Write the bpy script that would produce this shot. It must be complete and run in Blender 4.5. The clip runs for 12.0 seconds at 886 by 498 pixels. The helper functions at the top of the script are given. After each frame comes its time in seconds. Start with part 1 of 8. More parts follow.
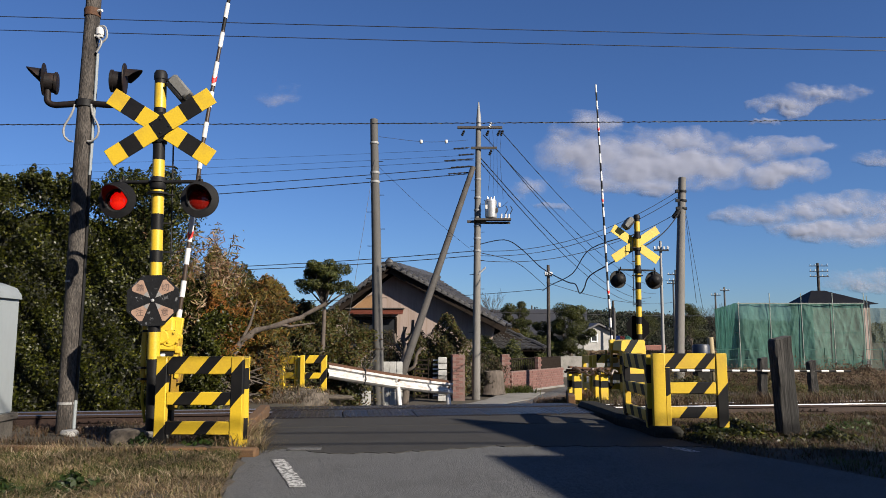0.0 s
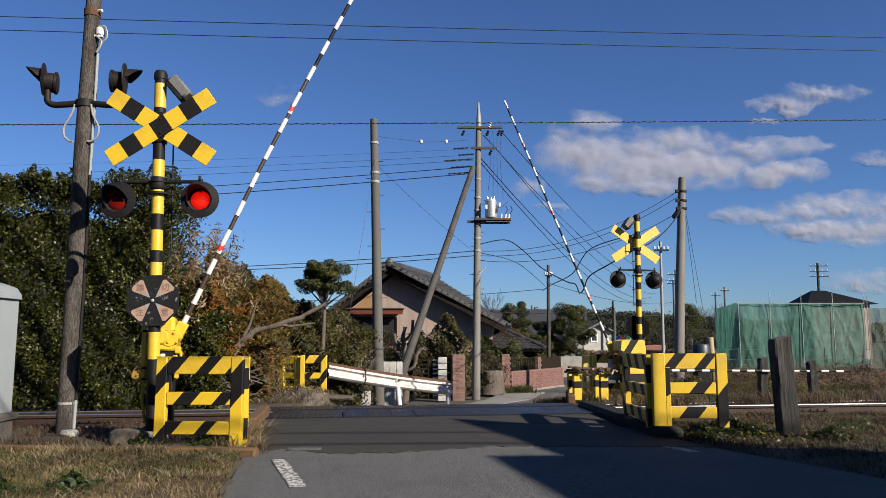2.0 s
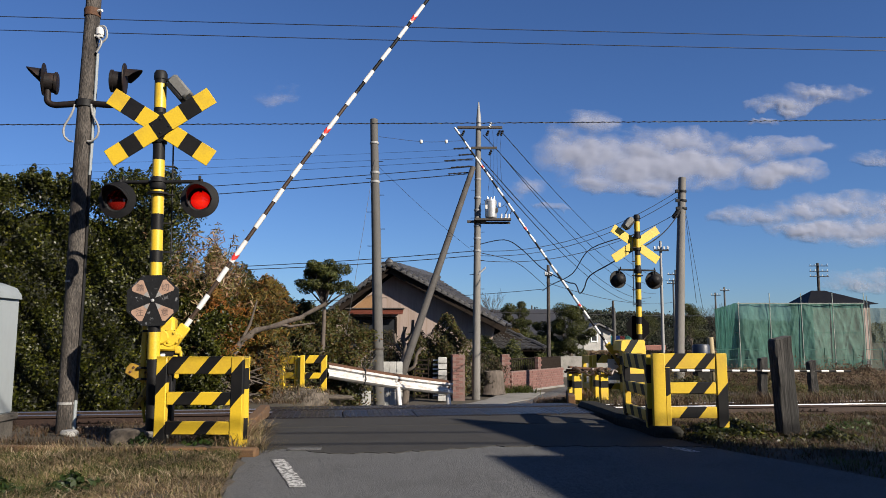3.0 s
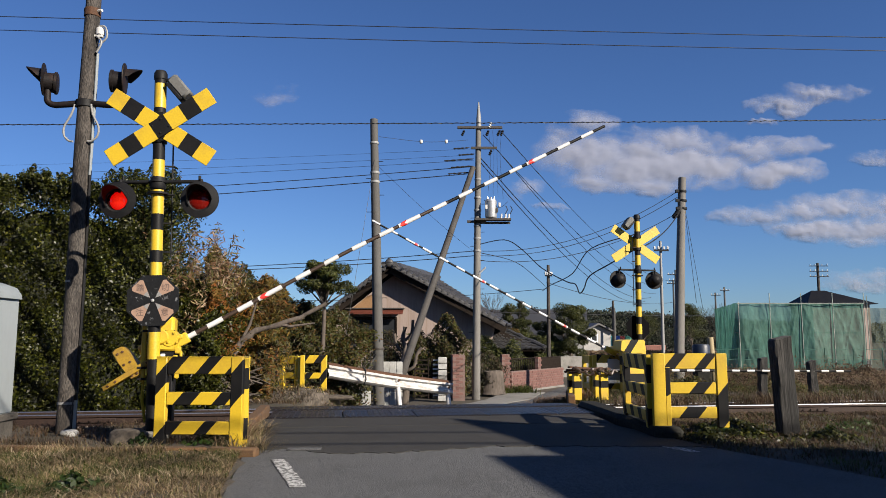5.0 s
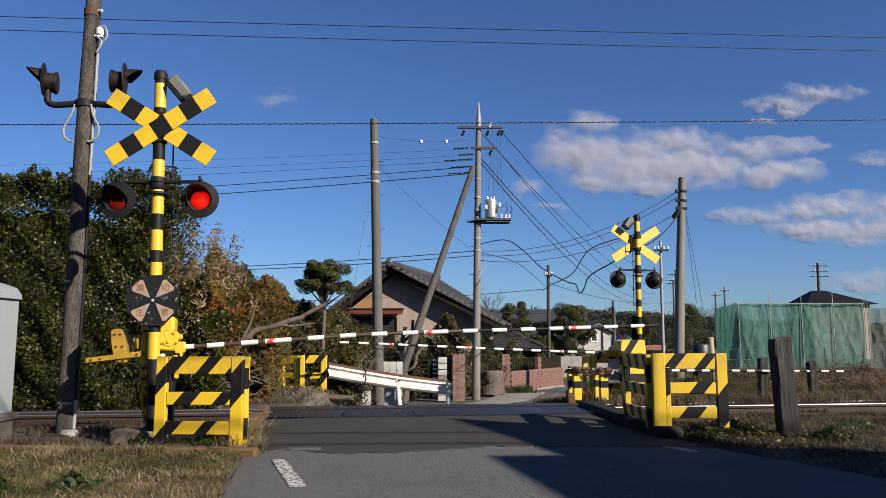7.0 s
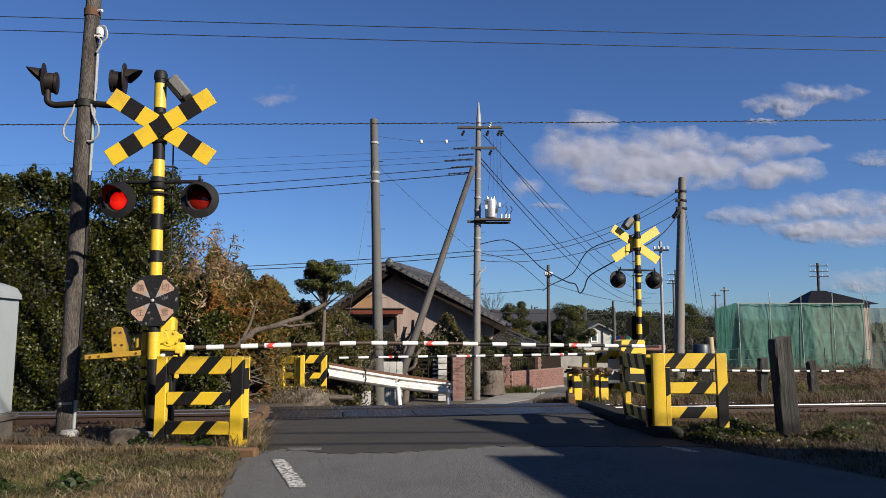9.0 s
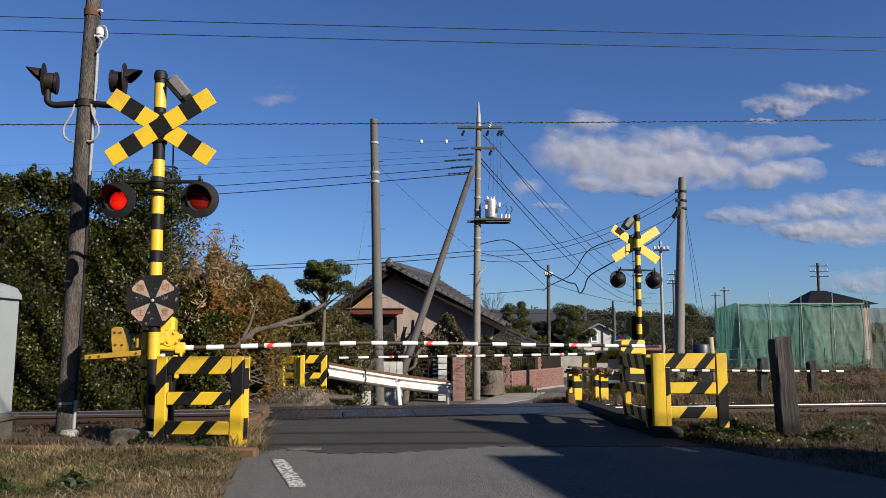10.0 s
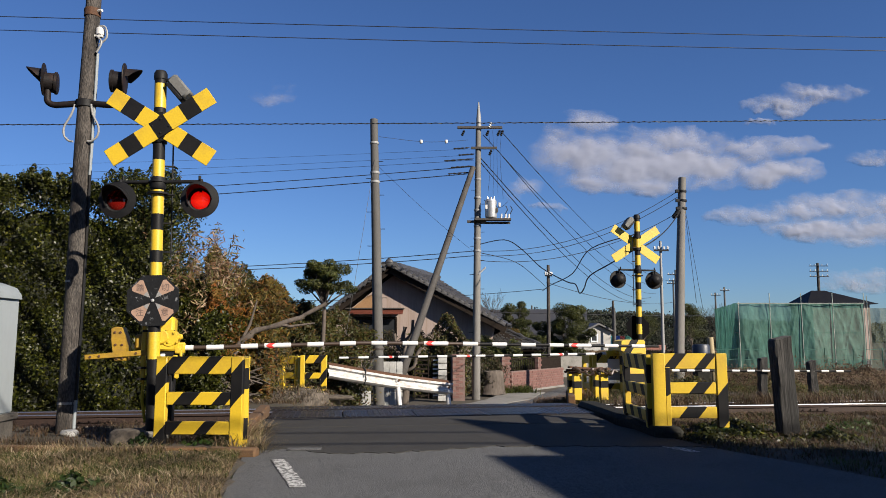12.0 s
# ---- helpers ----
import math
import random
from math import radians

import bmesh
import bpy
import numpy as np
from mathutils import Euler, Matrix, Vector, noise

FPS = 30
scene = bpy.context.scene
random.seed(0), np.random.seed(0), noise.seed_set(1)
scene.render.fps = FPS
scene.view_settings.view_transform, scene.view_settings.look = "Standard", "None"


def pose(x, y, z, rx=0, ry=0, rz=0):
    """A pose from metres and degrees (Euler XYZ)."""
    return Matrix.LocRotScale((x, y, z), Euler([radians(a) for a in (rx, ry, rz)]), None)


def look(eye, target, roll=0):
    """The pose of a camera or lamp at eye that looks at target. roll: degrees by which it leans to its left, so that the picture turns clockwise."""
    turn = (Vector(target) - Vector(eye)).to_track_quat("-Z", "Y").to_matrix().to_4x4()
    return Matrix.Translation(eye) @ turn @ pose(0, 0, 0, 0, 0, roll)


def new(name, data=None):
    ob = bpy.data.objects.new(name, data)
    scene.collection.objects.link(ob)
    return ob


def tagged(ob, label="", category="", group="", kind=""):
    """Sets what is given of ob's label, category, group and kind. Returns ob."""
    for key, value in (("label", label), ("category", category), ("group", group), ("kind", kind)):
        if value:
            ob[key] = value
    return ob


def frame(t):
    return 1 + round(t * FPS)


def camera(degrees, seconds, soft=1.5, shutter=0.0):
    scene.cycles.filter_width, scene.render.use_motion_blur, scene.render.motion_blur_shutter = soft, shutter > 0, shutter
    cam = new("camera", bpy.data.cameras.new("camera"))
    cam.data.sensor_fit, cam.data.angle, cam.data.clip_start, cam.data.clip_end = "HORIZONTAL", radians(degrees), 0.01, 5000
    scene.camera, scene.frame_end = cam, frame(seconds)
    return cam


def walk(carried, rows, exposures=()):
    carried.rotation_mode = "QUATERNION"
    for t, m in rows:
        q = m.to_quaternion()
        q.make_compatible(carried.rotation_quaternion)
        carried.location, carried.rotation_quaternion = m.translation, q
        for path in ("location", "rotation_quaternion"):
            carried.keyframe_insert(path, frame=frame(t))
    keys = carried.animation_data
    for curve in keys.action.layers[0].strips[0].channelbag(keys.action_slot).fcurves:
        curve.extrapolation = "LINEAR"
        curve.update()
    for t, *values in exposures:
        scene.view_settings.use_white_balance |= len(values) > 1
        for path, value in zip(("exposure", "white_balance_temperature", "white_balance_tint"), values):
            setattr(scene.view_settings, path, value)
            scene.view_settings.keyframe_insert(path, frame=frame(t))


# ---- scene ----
# ---- camera ----
EYE = pose(0, 0, 1.0, 96.97, 0, 0)
cam = camera(62.18, 12.0, soft=0.5)
walk(cam, [(0.0, EYE), (12.0, EYE)], exposures=[(0.0, 1.06), (12.0, 1.06)])

# ---- light ----
SUN_ELEVATION, SUN_AZIMUTH = radians(28), radians(130.2)
world = bpy.data.worlds.new("sky")
scene.world = world
world.use_nodes = True
sky_nodes = world.node_tree.nodes
sky = sky_nodes.new("ShaderNodeTexSky")
sky.sky_type, sky.sun_disc = "NISHITA", False
sky.sun_elevation, sky.sun_rotation = SUN_ELEVATION, SUN_AZIMUTH
sky.air_density, sky.dust_density, sky.ozone_density = 1.0, 0.2, 2.6
deep = sky_nodes.new("ShaderNodeMix")
deep.data_type, deep.blend_type = "RGBA", "MULTIPLY"
deep.inputs["Factor"].default_value = 1.0
deep.inputs["B"].default_value = (0.462, 0.645, 0.985, 1)
world.node_tree.links.new(sky.outputs[0], deep.inputs["A"])
world.node_tree.links.new(deep.outputs["Result"], sky_nodes["Background"].inputs[0])
sky_nodes["Background"].inputs[1].default_value = 0.0505
sun = new("sun", bpy.data.lights.new("sun", "SUN"))
sun.data.energy, sun.data.angle, sun.data.color = 5.0, radians(0.53), (1.0, 0.90, 0.76)
toward_sun = Vector((math.sin(SUN_AZIMUTH) * math.cos(SUN_ELEVATION), math.cos(SUN_AZIMUTH) * math.cos(SUN_ELEVATION), math.sin(SUN_ELEVATION)))
sun.matrix_world = look(toward_sun * 60, (0, 0, 0))


# ---- materials ----
def surface(name, base, rough=0.6, metal=0.0, grain=40.0, vary=0.18, stain=None, stain_scale=1.3, stain_amount=0.4, stain_edge=(0.48, 0.70), bump=0.15, per_object=0.0, per_island=0.0, stretch=(1, 1, 1), gloss=0.5):
    """A worn surface: base colour with fine grain, broad stains, and relief."""
    m = bpy.data.materials.new(name)
    m.use_nodes = True
    n, l = m.node_tree.nodes, m.node_tree.links
    b = n["Principled BSDF"]
    co = n.new("ShaderNodeTexCoord")
    mp = n.new("ShaderNodeMapping")
    mp.inputs["Scale"].default_value = stretch
    l.new(co.outputs["Object"], mp.inputs[0])
    fine = n.new("ShaderNodeTexNoise")
    fine.inputs["Scale"].default_value, fine.inputs["Detail"].default_value = grain, 6
    l.new(mp.outputs[0], fine.inputs["Vector"])
    broad = n.new("ShaderNodeTexNoise")
    broad.inputs["Scale"].default_value, broad.inputs["Detail"].default_value, broad.inputs["Roughness"].default_value = stain_scale, 8, 0.65
    l.new(mp.outputs[0], broad.inputs["Vector"])
    mask = n.new("ShaderNodeMapRange")
    mask.inputs["From Min"].default_value, mask.inputs["From Max"].default_value = stain_edge
    mask.inputs["To Max"].default_value = stain_amount
    l.new(broad.outputs[0], mask.inputs[0])
    mix = n.new("ShaderNodeMix")
    mix.data_type = "RGBA"
    mix.inputs["A"].default_value = (*base, 1)
    mix.inputs["B"].default_value = (*(stain or [c * 0.5 for c in base]), 1)
    l.new(mask.outputs[0], mix.inputs["Factor"])
    hsv = n.new("ShaderNodeHueSaturation")
    val = n.new("ShaderNodeMapRange")
    val.inputs["From Min"].default_value, val.inputs["From Max"].default_value = 0.3, 0.7
    val.inputs["To Min"].default_value, val.inputs["To Max"].default_value = 1 - vary, 1 + vary
    l.new(fine.outputs[0], val.inputs[0])
    out = val.outputs[0]
    for amount, kind, sock in ((per_object, "ShaderNodeObjectInfo", "Random"), (per_island, "ShaderNodeNewGeometry", "Random Per Island")):
        if amount:
            info = n.new(kind)
            r = n.new("ShaderNodeMapRange")
            r.inputs["To Min"].default_value, r.inputs["To Max"].default_value = 1 - amount, 1 + amount
            l.new(info.outputs[sock], r.inputs[0])
            mu = n.new("ShaderNodeMath")
            mu.operation = "MULTIPLY"
            l.new(out, mu.inputs[0])
            l.new(r.outputs[0], mu.inputs[1])
            out = mu.outputs[0]
    l.new(out, hsv.inputs["Value"])
    l.new(mix.outputs["Result"], hsv.inputs["Color"])
    l.new(hsv.outputs[0], b.inputs["Base Color"])
    b.inputs["Metallic"].default_value = metal
    b.inputs["Specular IOR Level"].default_value = gloss
    rr = n.new("ShaderNodeMapRange")
    rr.inputs["To Min"].default_value, rr.inputs["To Max"].default_value = max(rough - 0.12, 0.05), min(rough + 0.12, 1)
    l.new(broad.outputs[0], rr.inputs[0])
    l.new(rr.outputs[0], b.inputs["Roughness"])
    if bump:
        bp = n.new("ShaderNodeBump")
        bp.inputs["Strength"].default_value, bp.inputs["Distance"].default_value = bump, 0.01
        l.new(fine.outputs[0], bp.inputs["Height"])
        l.new(bp.outputs[0], b.inputs["Normal"])
    return m


def leafy(name, colours, shine=0.45, glow_through=0.35, gloss=0.3):
    """Leaves whose colour varies from leaf to leaf, a little light passing through."""
    m = bpy.data.materials.new(name)
    m.use_nodes = True
    n, l = m.node_tree.nodes, m.node_tree.links
    b = n["Principled BSDF"]
    geo = n.new("ShaderNodeNewGeometry")
    ramp = n.new("ShaderNodeValToRGB")
    while len(ramp.color_ramp.elements) < len(colours):
        ramp.color_ramp.elements.new(0.5)
    for k, c in enumerate(colours):
        ramp.color_ramp.elements[k].position = k / max(len(colours) - 1, 1)
        ramp.color_ramp.elements[k].color = (*c, 1)
    l.new(geo.outputs["Random Per Island"], ramp.inputs[0])
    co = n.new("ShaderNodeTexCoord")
    # broad noise on brightness: varied tone that also paints shading between clumps
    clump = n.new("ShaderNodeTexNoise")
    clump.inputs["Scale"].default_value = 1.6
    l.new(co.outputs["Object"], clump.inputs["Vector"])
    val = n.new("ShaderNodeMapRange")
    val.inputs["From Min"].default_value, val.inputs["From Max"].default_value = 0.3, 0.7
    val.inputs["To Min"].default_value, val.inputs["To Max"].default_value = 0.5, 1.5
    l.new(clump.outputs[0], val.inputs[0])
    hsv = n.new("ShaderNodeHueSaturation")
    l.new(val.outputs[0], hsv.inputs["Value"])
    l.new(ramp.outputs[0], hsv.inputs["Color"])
    l.new(hsv.outputs[0], b.inputs["Base Color"])
    b.inputs["Roughness"].default_value = shine
    b.inputs["Specular IOR Level"].default_value = gloss
    t = n.new("ShaderNodeBsdfTranslucent")
    l.new(hsv.outputs[0], t.inputs[0])
    mix = n.new("ShaderNodeMixShader")
    mix.inputs[0].default_value = glow_through
    l.new(b.outputs[0], mix.inputs[1])
    l.new(t.outputs[0], mix.inputs[2])
    l.new(mix.outputs[0], n["Material Output"].inputs[0])
    return m


def glowing(name, colour, strength):
    m = bpy.data.materials.new(name)
    m.use_nodes = True
    b = m.node_tree.nodes["Principled BSDF"]
    b.inputs["Base Color"].default_value = (*colour, 1)
    b.inputs["Emission Color"].default_value = (*colour, 1)
    b.inputs["Emission Strength"].default_value = strength
    return m


SCUFFED = surface("scuffed_black_plate", (0.00983, 0.0104, 0.0117), 0.5, grain=60, vary=0.3, stain=(0.184, 0.191, 0.203), stain_scale=16, stain_amount=0.8, stain_edge=(0.60, 0.66), bump=0.1, gloss=0.2)
YELLOW = surface("yellow_paint", (0.47, 0.318, 0.0188), 0.42, grain=60, vary=0.07, stain=(0.237, 0.136, 0.0282), stain_scale=3.5, stain_amount=0.45, bump=0.05)
# yellow darkened for the shade on the counterweight gear, plus brown stains
SHADED_YELLOW = surface("shaded_yellow_paint", (0.25, 0.150, 0.010), 0.5, grain=50, vary=0.12, stain=(0.10, 0.05, 0.015), stain_scale=5, stain_amount=0.6, bump=0.08)
BLACK = surface("black_paint", (0.00552, 0.00552, 0.00613), 0.55, grain=60, vary=0.2, stain=(0.0147, 0.0135, 0.0123), stain_scale=3, bump=0.05, gloss=0.18)
DARK_STEEL = surface("dark_enamel", (0.00613, 0.00632, 0.00736), 0.6, grain=40, vary=0.2, stain=(0.0159, 0.0135, 0.0123), stain_scale=4, bump=0.06, gloss=0.2)
WHITE = surface("white_paint", (0.501, 0.501, 0.501), 0.45, grain=50, vary=0.05, stain=(0.313, 0.294, 0.263), stain_scale=4, stain_amount=0.35, bump=0.04)
RED = surface("red_film", (0.62, 0.03, 0.025), 0.45, vary=0.06, bump=0.03)
BROWN_POLE = surface("brown_black_paint", (0.036, 0.022, 0.014), 0.45, vary=0.15, bump=0.04)
RUST = surface("rusty_steel", (0.0748, 0.0331, 0.0153), 0.8, metal=0.2, grain=35, vary=0.3, stain=(0.0307, 0.0153, 0.00887), stain_scale=5, bump=0.3)
RAIL_SIDE = surface("rusty_rail", (0.0205, 0.00911, 0.0055), 0.75, metal=0.2, grain=30, vary=0.3, stain=(0.0137, 0.00682, 0.00495), stain_scale=4, bump=0.2)
RAIL_TOP = surface("polished_rail", (0.712, 0.705, 0.69), 0.32, metal=1.0, vary=0.06, stain=(0.375, 0.345, 0.315), bump=0.02)
WOOD_POLE = surface("weathered_pole_wood", (0.0458, 0.0391, 0.0341), 0.85, grain=95, vary=0.9, stain=(0.0112, 0.00814, 0.00661), stain_scale=7, stain_amount=0.9, stain_edge=(0.44, 0.60), bump=1.0, stretch=(1, 1, 0.28))
GREY_WOOD = surface("old_sleeper_wood", (0.0356, 0.0331, 0.0307), 0.9, grain=80, vary=0.95, stain=(0.00368, 0.00338, 0.00307), stain_scale=4.0, stain_amount=0.95, stain_edge=(0.40, 0.60), bump=1.0, stretch=(1, 1, 0.07))
CONCRETE_POLE = surface("pole_concrete", (0.066, 0.064, 0.061), 0.85, grain=50, vary=0.12, stain=(0.0469, 0.0406, 0.0338), stain_scale=1.5, stain_amount=0.6, bump=0.15, stretch=(1, 1, 0.3))
CONCRETE = surface("concrete", (0.159, 0.152, 0.139), 0.9, grain=40, vary=0.18, stain=(0.0706, 0.0663, 0.0577), stain_scale=2.2, stain_amount=0.7, bump=0.3)
BROWN_KERB = surface("rust_stained_concrete", (0.082, 0.040, 0.013), 0.9, grain=40, vary=0.25, stain=(0.0619, 0.0398, 0.0245), stain_scale=3, stain_amount=0.7, bump=0.3)
ASPHALT = surface("old_asphalt", (0.083, 0.084, 0.086), 0.88, grain=130, vary=1.1, stain=(0.056, 0.056, 0.057), stain_scale=0.9, stain_amount=0.6, bump=0.6, gloss=0.12)
NEW_ASPHALT = surface("dark_asphalt", (0.0357, 0.0343, 0.0321), 0.82, grain=95, vary=0.6, stain=(0.0264, 0.025, 0.0243), stain_scale=0.9, stain_amount=0.6, bump=0.4, gloss=0.15)
ROAD_PAINT = surface("worn_road_paint", (0.426, 0.426, 0.413), 0.8, grain=30, vary=0.12, stain=(0.0722, 0.0705, 0.0679), stain_scale=34, stain_amount=1.0, stain_edge=(0.46, 0.53), bump=0.3)
DECK = surface("steel_deck", (0.0335, 0.0307, 0.0321), 0.32, metal=0.7, grain=30, vary=0.25, stain=(0.0464, 0.0285, 0.0207), stain_scale=2.5, stain_amount=0.5, bump=0.2)
SOIL = surface("dry_soil", (0.0426, 0.0335, 0.0228), 0.95, grain=14, vary=0.35, stain=(0.019, 0.0187, 0.00874), stain_scale=0.45, stain_amount=0.8, bump=0.8)
BALLAST = surface("ballast_stone", (0.0687, 0.0595, 0.0521), 0.9, grain=20, vary=0.3, stain=(0.0398, 0.0307, 0.0245), per_island=0.4, bump=0.4)
GALVANISED = surface("galvanised_steel", (0.55, 0.56, 0.57), 0.45, metal=0.8, vary=0.1, stain=(0.35, 0.34, 0.33), stain_scale=3, bump=0.05)
GREY_CABINET = surface("pale_grey_enamel", (0.203, 0.225, 0.238), 0.45, vary=0.04, grain=20, stain=(0.132, 0.141, 0.146), stain_scale=1.6, stain_amount=0.5, bump=0.03, stretch=(1, 1, 0.4))
CABLE = surface("black_cable", (0.00736, 0.00736, 0.00859), 0.6, vary=0.05, bump=0)
PORCELAIN = surface("porcelain", (0.47, 0.464, 0.451), 0.25, vary=0.04, bump=0)
ROOF_TILE = surface("fired_roof_tile", (0.0382, 0.0373, 0.0382), 0.5, grain=14, vary=0.22, stain=(0.0665, 0.063, 0.0599), stain_scale=2.0, stain_amount=0.6, per_island=0.18, bump=0.15)
PLASTER = surface("pale_board_wall", (0.219, 0.171, 0.149), 0.85, grain=12, vary=0.08, stain=(0.131, 0.0879, 0.0615), stain_scale=1.2, stain_amount=0.5, bump=0.1, stretch=(6, 6, 0.5))
OLD_TIMBER = surface("dark_timber", (0.0136, 0.00972, 0.00732), 0.85, grain=20, vary=0.3, stain=(0.0093, 0.00666, 0.00516), bump=0.3, gloss=0.12)
BRICK = surface("red_brick", (0.125, 0.060, 0.050), 0.9, grain=25, vary=0.2, stain=(0.103, 0.0513, 0.0435), stain_scale=3, per_object=0.13, bump=0.3)
MORTAR = surface("mortar", (0.128, 0.084, 0.073), 0.95, grain=40, vary=0.15, bump=0.3)
BARK = surface("tree_bark", (0.0748, 0.0595, 0.0485), 0.9, grain=18, vary=0.35, stain=(0.0264, 0.0215, 0.0159), stain_scale=4, bump=0.7, stretch=(1, 1, 0.3))
def mesh_cloth(name, base, stain, clear=0.14):
    """Thin woven sheet: wrinkled, lets light through and shows a little of what is behind."""
    m = surface(name, base, 0.75, grain=3.2, vary=0.22, stain=stain, stain_scale=0.8, stain_amount=0.8, bump=1.0, stretch=(1, 1, 0.55))
    n, l = m.node_tree.nodes, m.node_tree.links
    for k in n:
        if k.type == "BUMP":
            k.inputs["Distance"].default_value = 0.10
    b = n["Principled BSDF"]
    t = n.new("ShaderNodeBsdfTranslucent")
    l.new(b.inputs["Base Color"].links[0].from_socket, t.inputs[0])
    thin = n.new("ShaderNodeMixShader")
    thin.inputs[0].default_value = 0.42
    l.new(b.outputs[0], thin.inputs[1])
    l.new(t.outputs[0], thin.inputs[2])
    open_weave = n.new("ShaderNodeMixShader")
    open_weave.inputs[0].default_value = clear
    l.new(thin.outputs[0], open_weave.inputs[1])
    l.new(n.new("ShaderNodeBsdfTransparent").outputs[0], open_weave.inputs[2])
    l.new(open_weave.outputs[0], n["Material Output"].inputs[0])
    return m


SHEET = mesh_cloth("green_mesh_sheet", (0.0428, 0.129, 0.1), (0.0749, 0.178, 0.143))
GUARD_WHITE = surface("rust_streaked_white", (0.413, 0.413, 0.407), 0.55, vary=0.06, stain=(0.163, 0.094, 0.0566), stain_scale=5.5, stain_amount=0.75, bump=0.06, stretch=(1, 1, 2.2))
GLASS_DARK = surface("window_glass", (0.02, 0.022, 0.025), 0.08, vary=0.03, bump=0)
# near-black and bright tones put shaded and sunlit leaves into the colour
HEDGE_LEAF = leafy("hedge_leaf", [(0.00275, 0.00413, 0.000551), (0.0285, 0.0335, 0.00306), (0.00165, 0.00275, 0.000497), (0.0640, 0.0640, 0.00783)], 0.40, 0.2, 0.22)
TREE_LEAF = leafy("tree_leaf", [(0.0811, 0.0832, 0.0141), (0.0212, 0.0282, 0.00564), (0.0451, 0.0529, 0.00987), (0.0102, 0.0155, 0.00409), (0.067, 0.0635, 0.0134)], 0.55, 0.3)
AUTUMN_LEAF = leafy("autumn_leaf", [(0.18, 0.062, 0.012), (0.045, 0.046, 0.009), (0.15, 0.095, 0.018), (0.026, 0.032, 0.007), (0.080, 0.036, 0.011), (0.085, 0.080, 0.014)], 0.6, 0.4)
ORANGE_LEAF = leafy("orange_leaf", [(0.24, 0.085, 0.012), (0.15, 0.050, 0.010), (0.20, 0.110, 0.020), (0.06, 0.05, 0.010)], 0.6, 0.4)
MIXED_LEAF = leafy("mixed_thicket_leaf", [(0.0123, 0.0147, 0.00356), (0.0264, 0.0184, 0.00619), (0.0197, 0.0245, 0.00527), (0.0374, 0.0197, 0.00887), (0.00887, 0.011, 0.00356)], 0.6, 0.3)
DRY_LEAF = leafy("dry_bamboo_leaf", [(0.28, 0.17, 0.105), (0.17, 0.085, 0.04), (0.055, 0.06, 0.013), (0.16, 0.14, 0.04), (0.33, 0.24, 0.165), (0.09, 0.05, 0.025)], 0.6, 0.4)
DRY_GRASS = leafy("dry_grass", [(0.231, 0.168, 0.0996), (0.143, 0.0996, 0.0559), (0.104, 0.0941, 0.0335), (0.335, 0.264, 0.172), (0.12, 0.0702, 0.0463), (0.0797, 0.0797, 0.0256)], 0.7, 0.3)
GREEN_GRASS = leafy("green_weed", [(0.038, 0.0491, 0.00859), (0.0601, 0.0675, 0.0135), (0.0258, 0.0344, 0.00675)], 0.6, 0.35)
BROWN_GRASS = leafy("brown_grass", [(0.084, 0.0509, 0.0307), (0.0619, 0.0374, 0.0245), (0.0966, 0.0663, 0.0374), (0.0527, 0.0442, 0.0197)], 0.7, 0.3)
GARDEN_LEAF = leafy("garden_shrub_leaf", [(0.0321, 0.0392, 0.00713), (0.0606, 0.0606, 0.0114), (0.0185, 0.0243, 0.00499), (0.0785, 0.0428, 0.0129), (0.0428, 0.0471, 0.00856)], 0.55, 0.35)
# near-black fill: the shade deep inside the foliage, put into colour
HEDGE_CORE = surface("hedge_inner_shade", (0.00736, 0.00859, 0.00368), 0.95, vary=0.3, bump=0.3)


# ---- mesh helpers ----
def finish(bm, name, mats, smooth=False):
    me = bpy.data.meshes.new(name)
    bmesh.ops.recalc_face_normals(bm, faces=bm.faces)
    bm.to_mesh(me)
    bm.free()
    for m in mats if isinstance(mats, (list, tuple)) else [mats]:
        me.materials.append(m)
    if smooth:
        me.shade_smooth()
        me.set_sharp_from_angle(angle=radians(38))
    return me


def part(name, bm, material, parent, label="", smooth=True):
    ob = new(name, finish(bm, name, material, smooth))
    ob.parent = parent
    if label:
        tagged(ob, label)
    return ob


def thing(name, m, label, category, group="", kind=""):
    ob = new(name)
    ob.matrix_world = m
    ob.empty_display_size = 0.2
    return tagged(ob, label, category, group, kind)


def solid(name, bm, material, m, label, category, group="", kind="", smooth=True):
    ob = new(name, finish(bm, name, material, smooth))
    ob.matrix_world = m
    return tagged(ob, label, category, group, kind)


def box(bm, c, s, bevel=0.0, m=None):
    r = bmesh.ops.create_cube(bm, size=1.0)
    vs = r["verts"]
    for v in vs:
        v.co = Vector((v.co.x * s[0], v.co.y * s[1], v.co.z * s[2]))
    if bevel:
        es = list({e for v in vs for e in v.link_edges})
        made = bmesh.ops.bevel(bm, geom=es, offset=bevel, segments=1, affect="EDGES")
        vs = list({v for f in made["faces"] for v in f.verts} | {v for v in vs if v.is_valid})
    for v in vs:
        v.co = v.co + Vector(c)
        if m:
            v.co = m @ v.co
    return vs


def rod(bm, a, b, r0, r1=None, seg=12, caps=True):
    a, b = Vector(a), Vector(b)
    d = b - a
    made = bmesh.ops.create_cone(bm, cap_ends=caps, segments=seg, radius1=r0, radius2=r0 if r1 is None else r1, depth=d.length)
    bmesh.ops.transform(bm, verts=made["verts"], matrix=Matrix.Translation((a + b) / 2) @ d.to_track_quat("Z", "Y").to_matrix().to_4x4())
    return made["verts"]


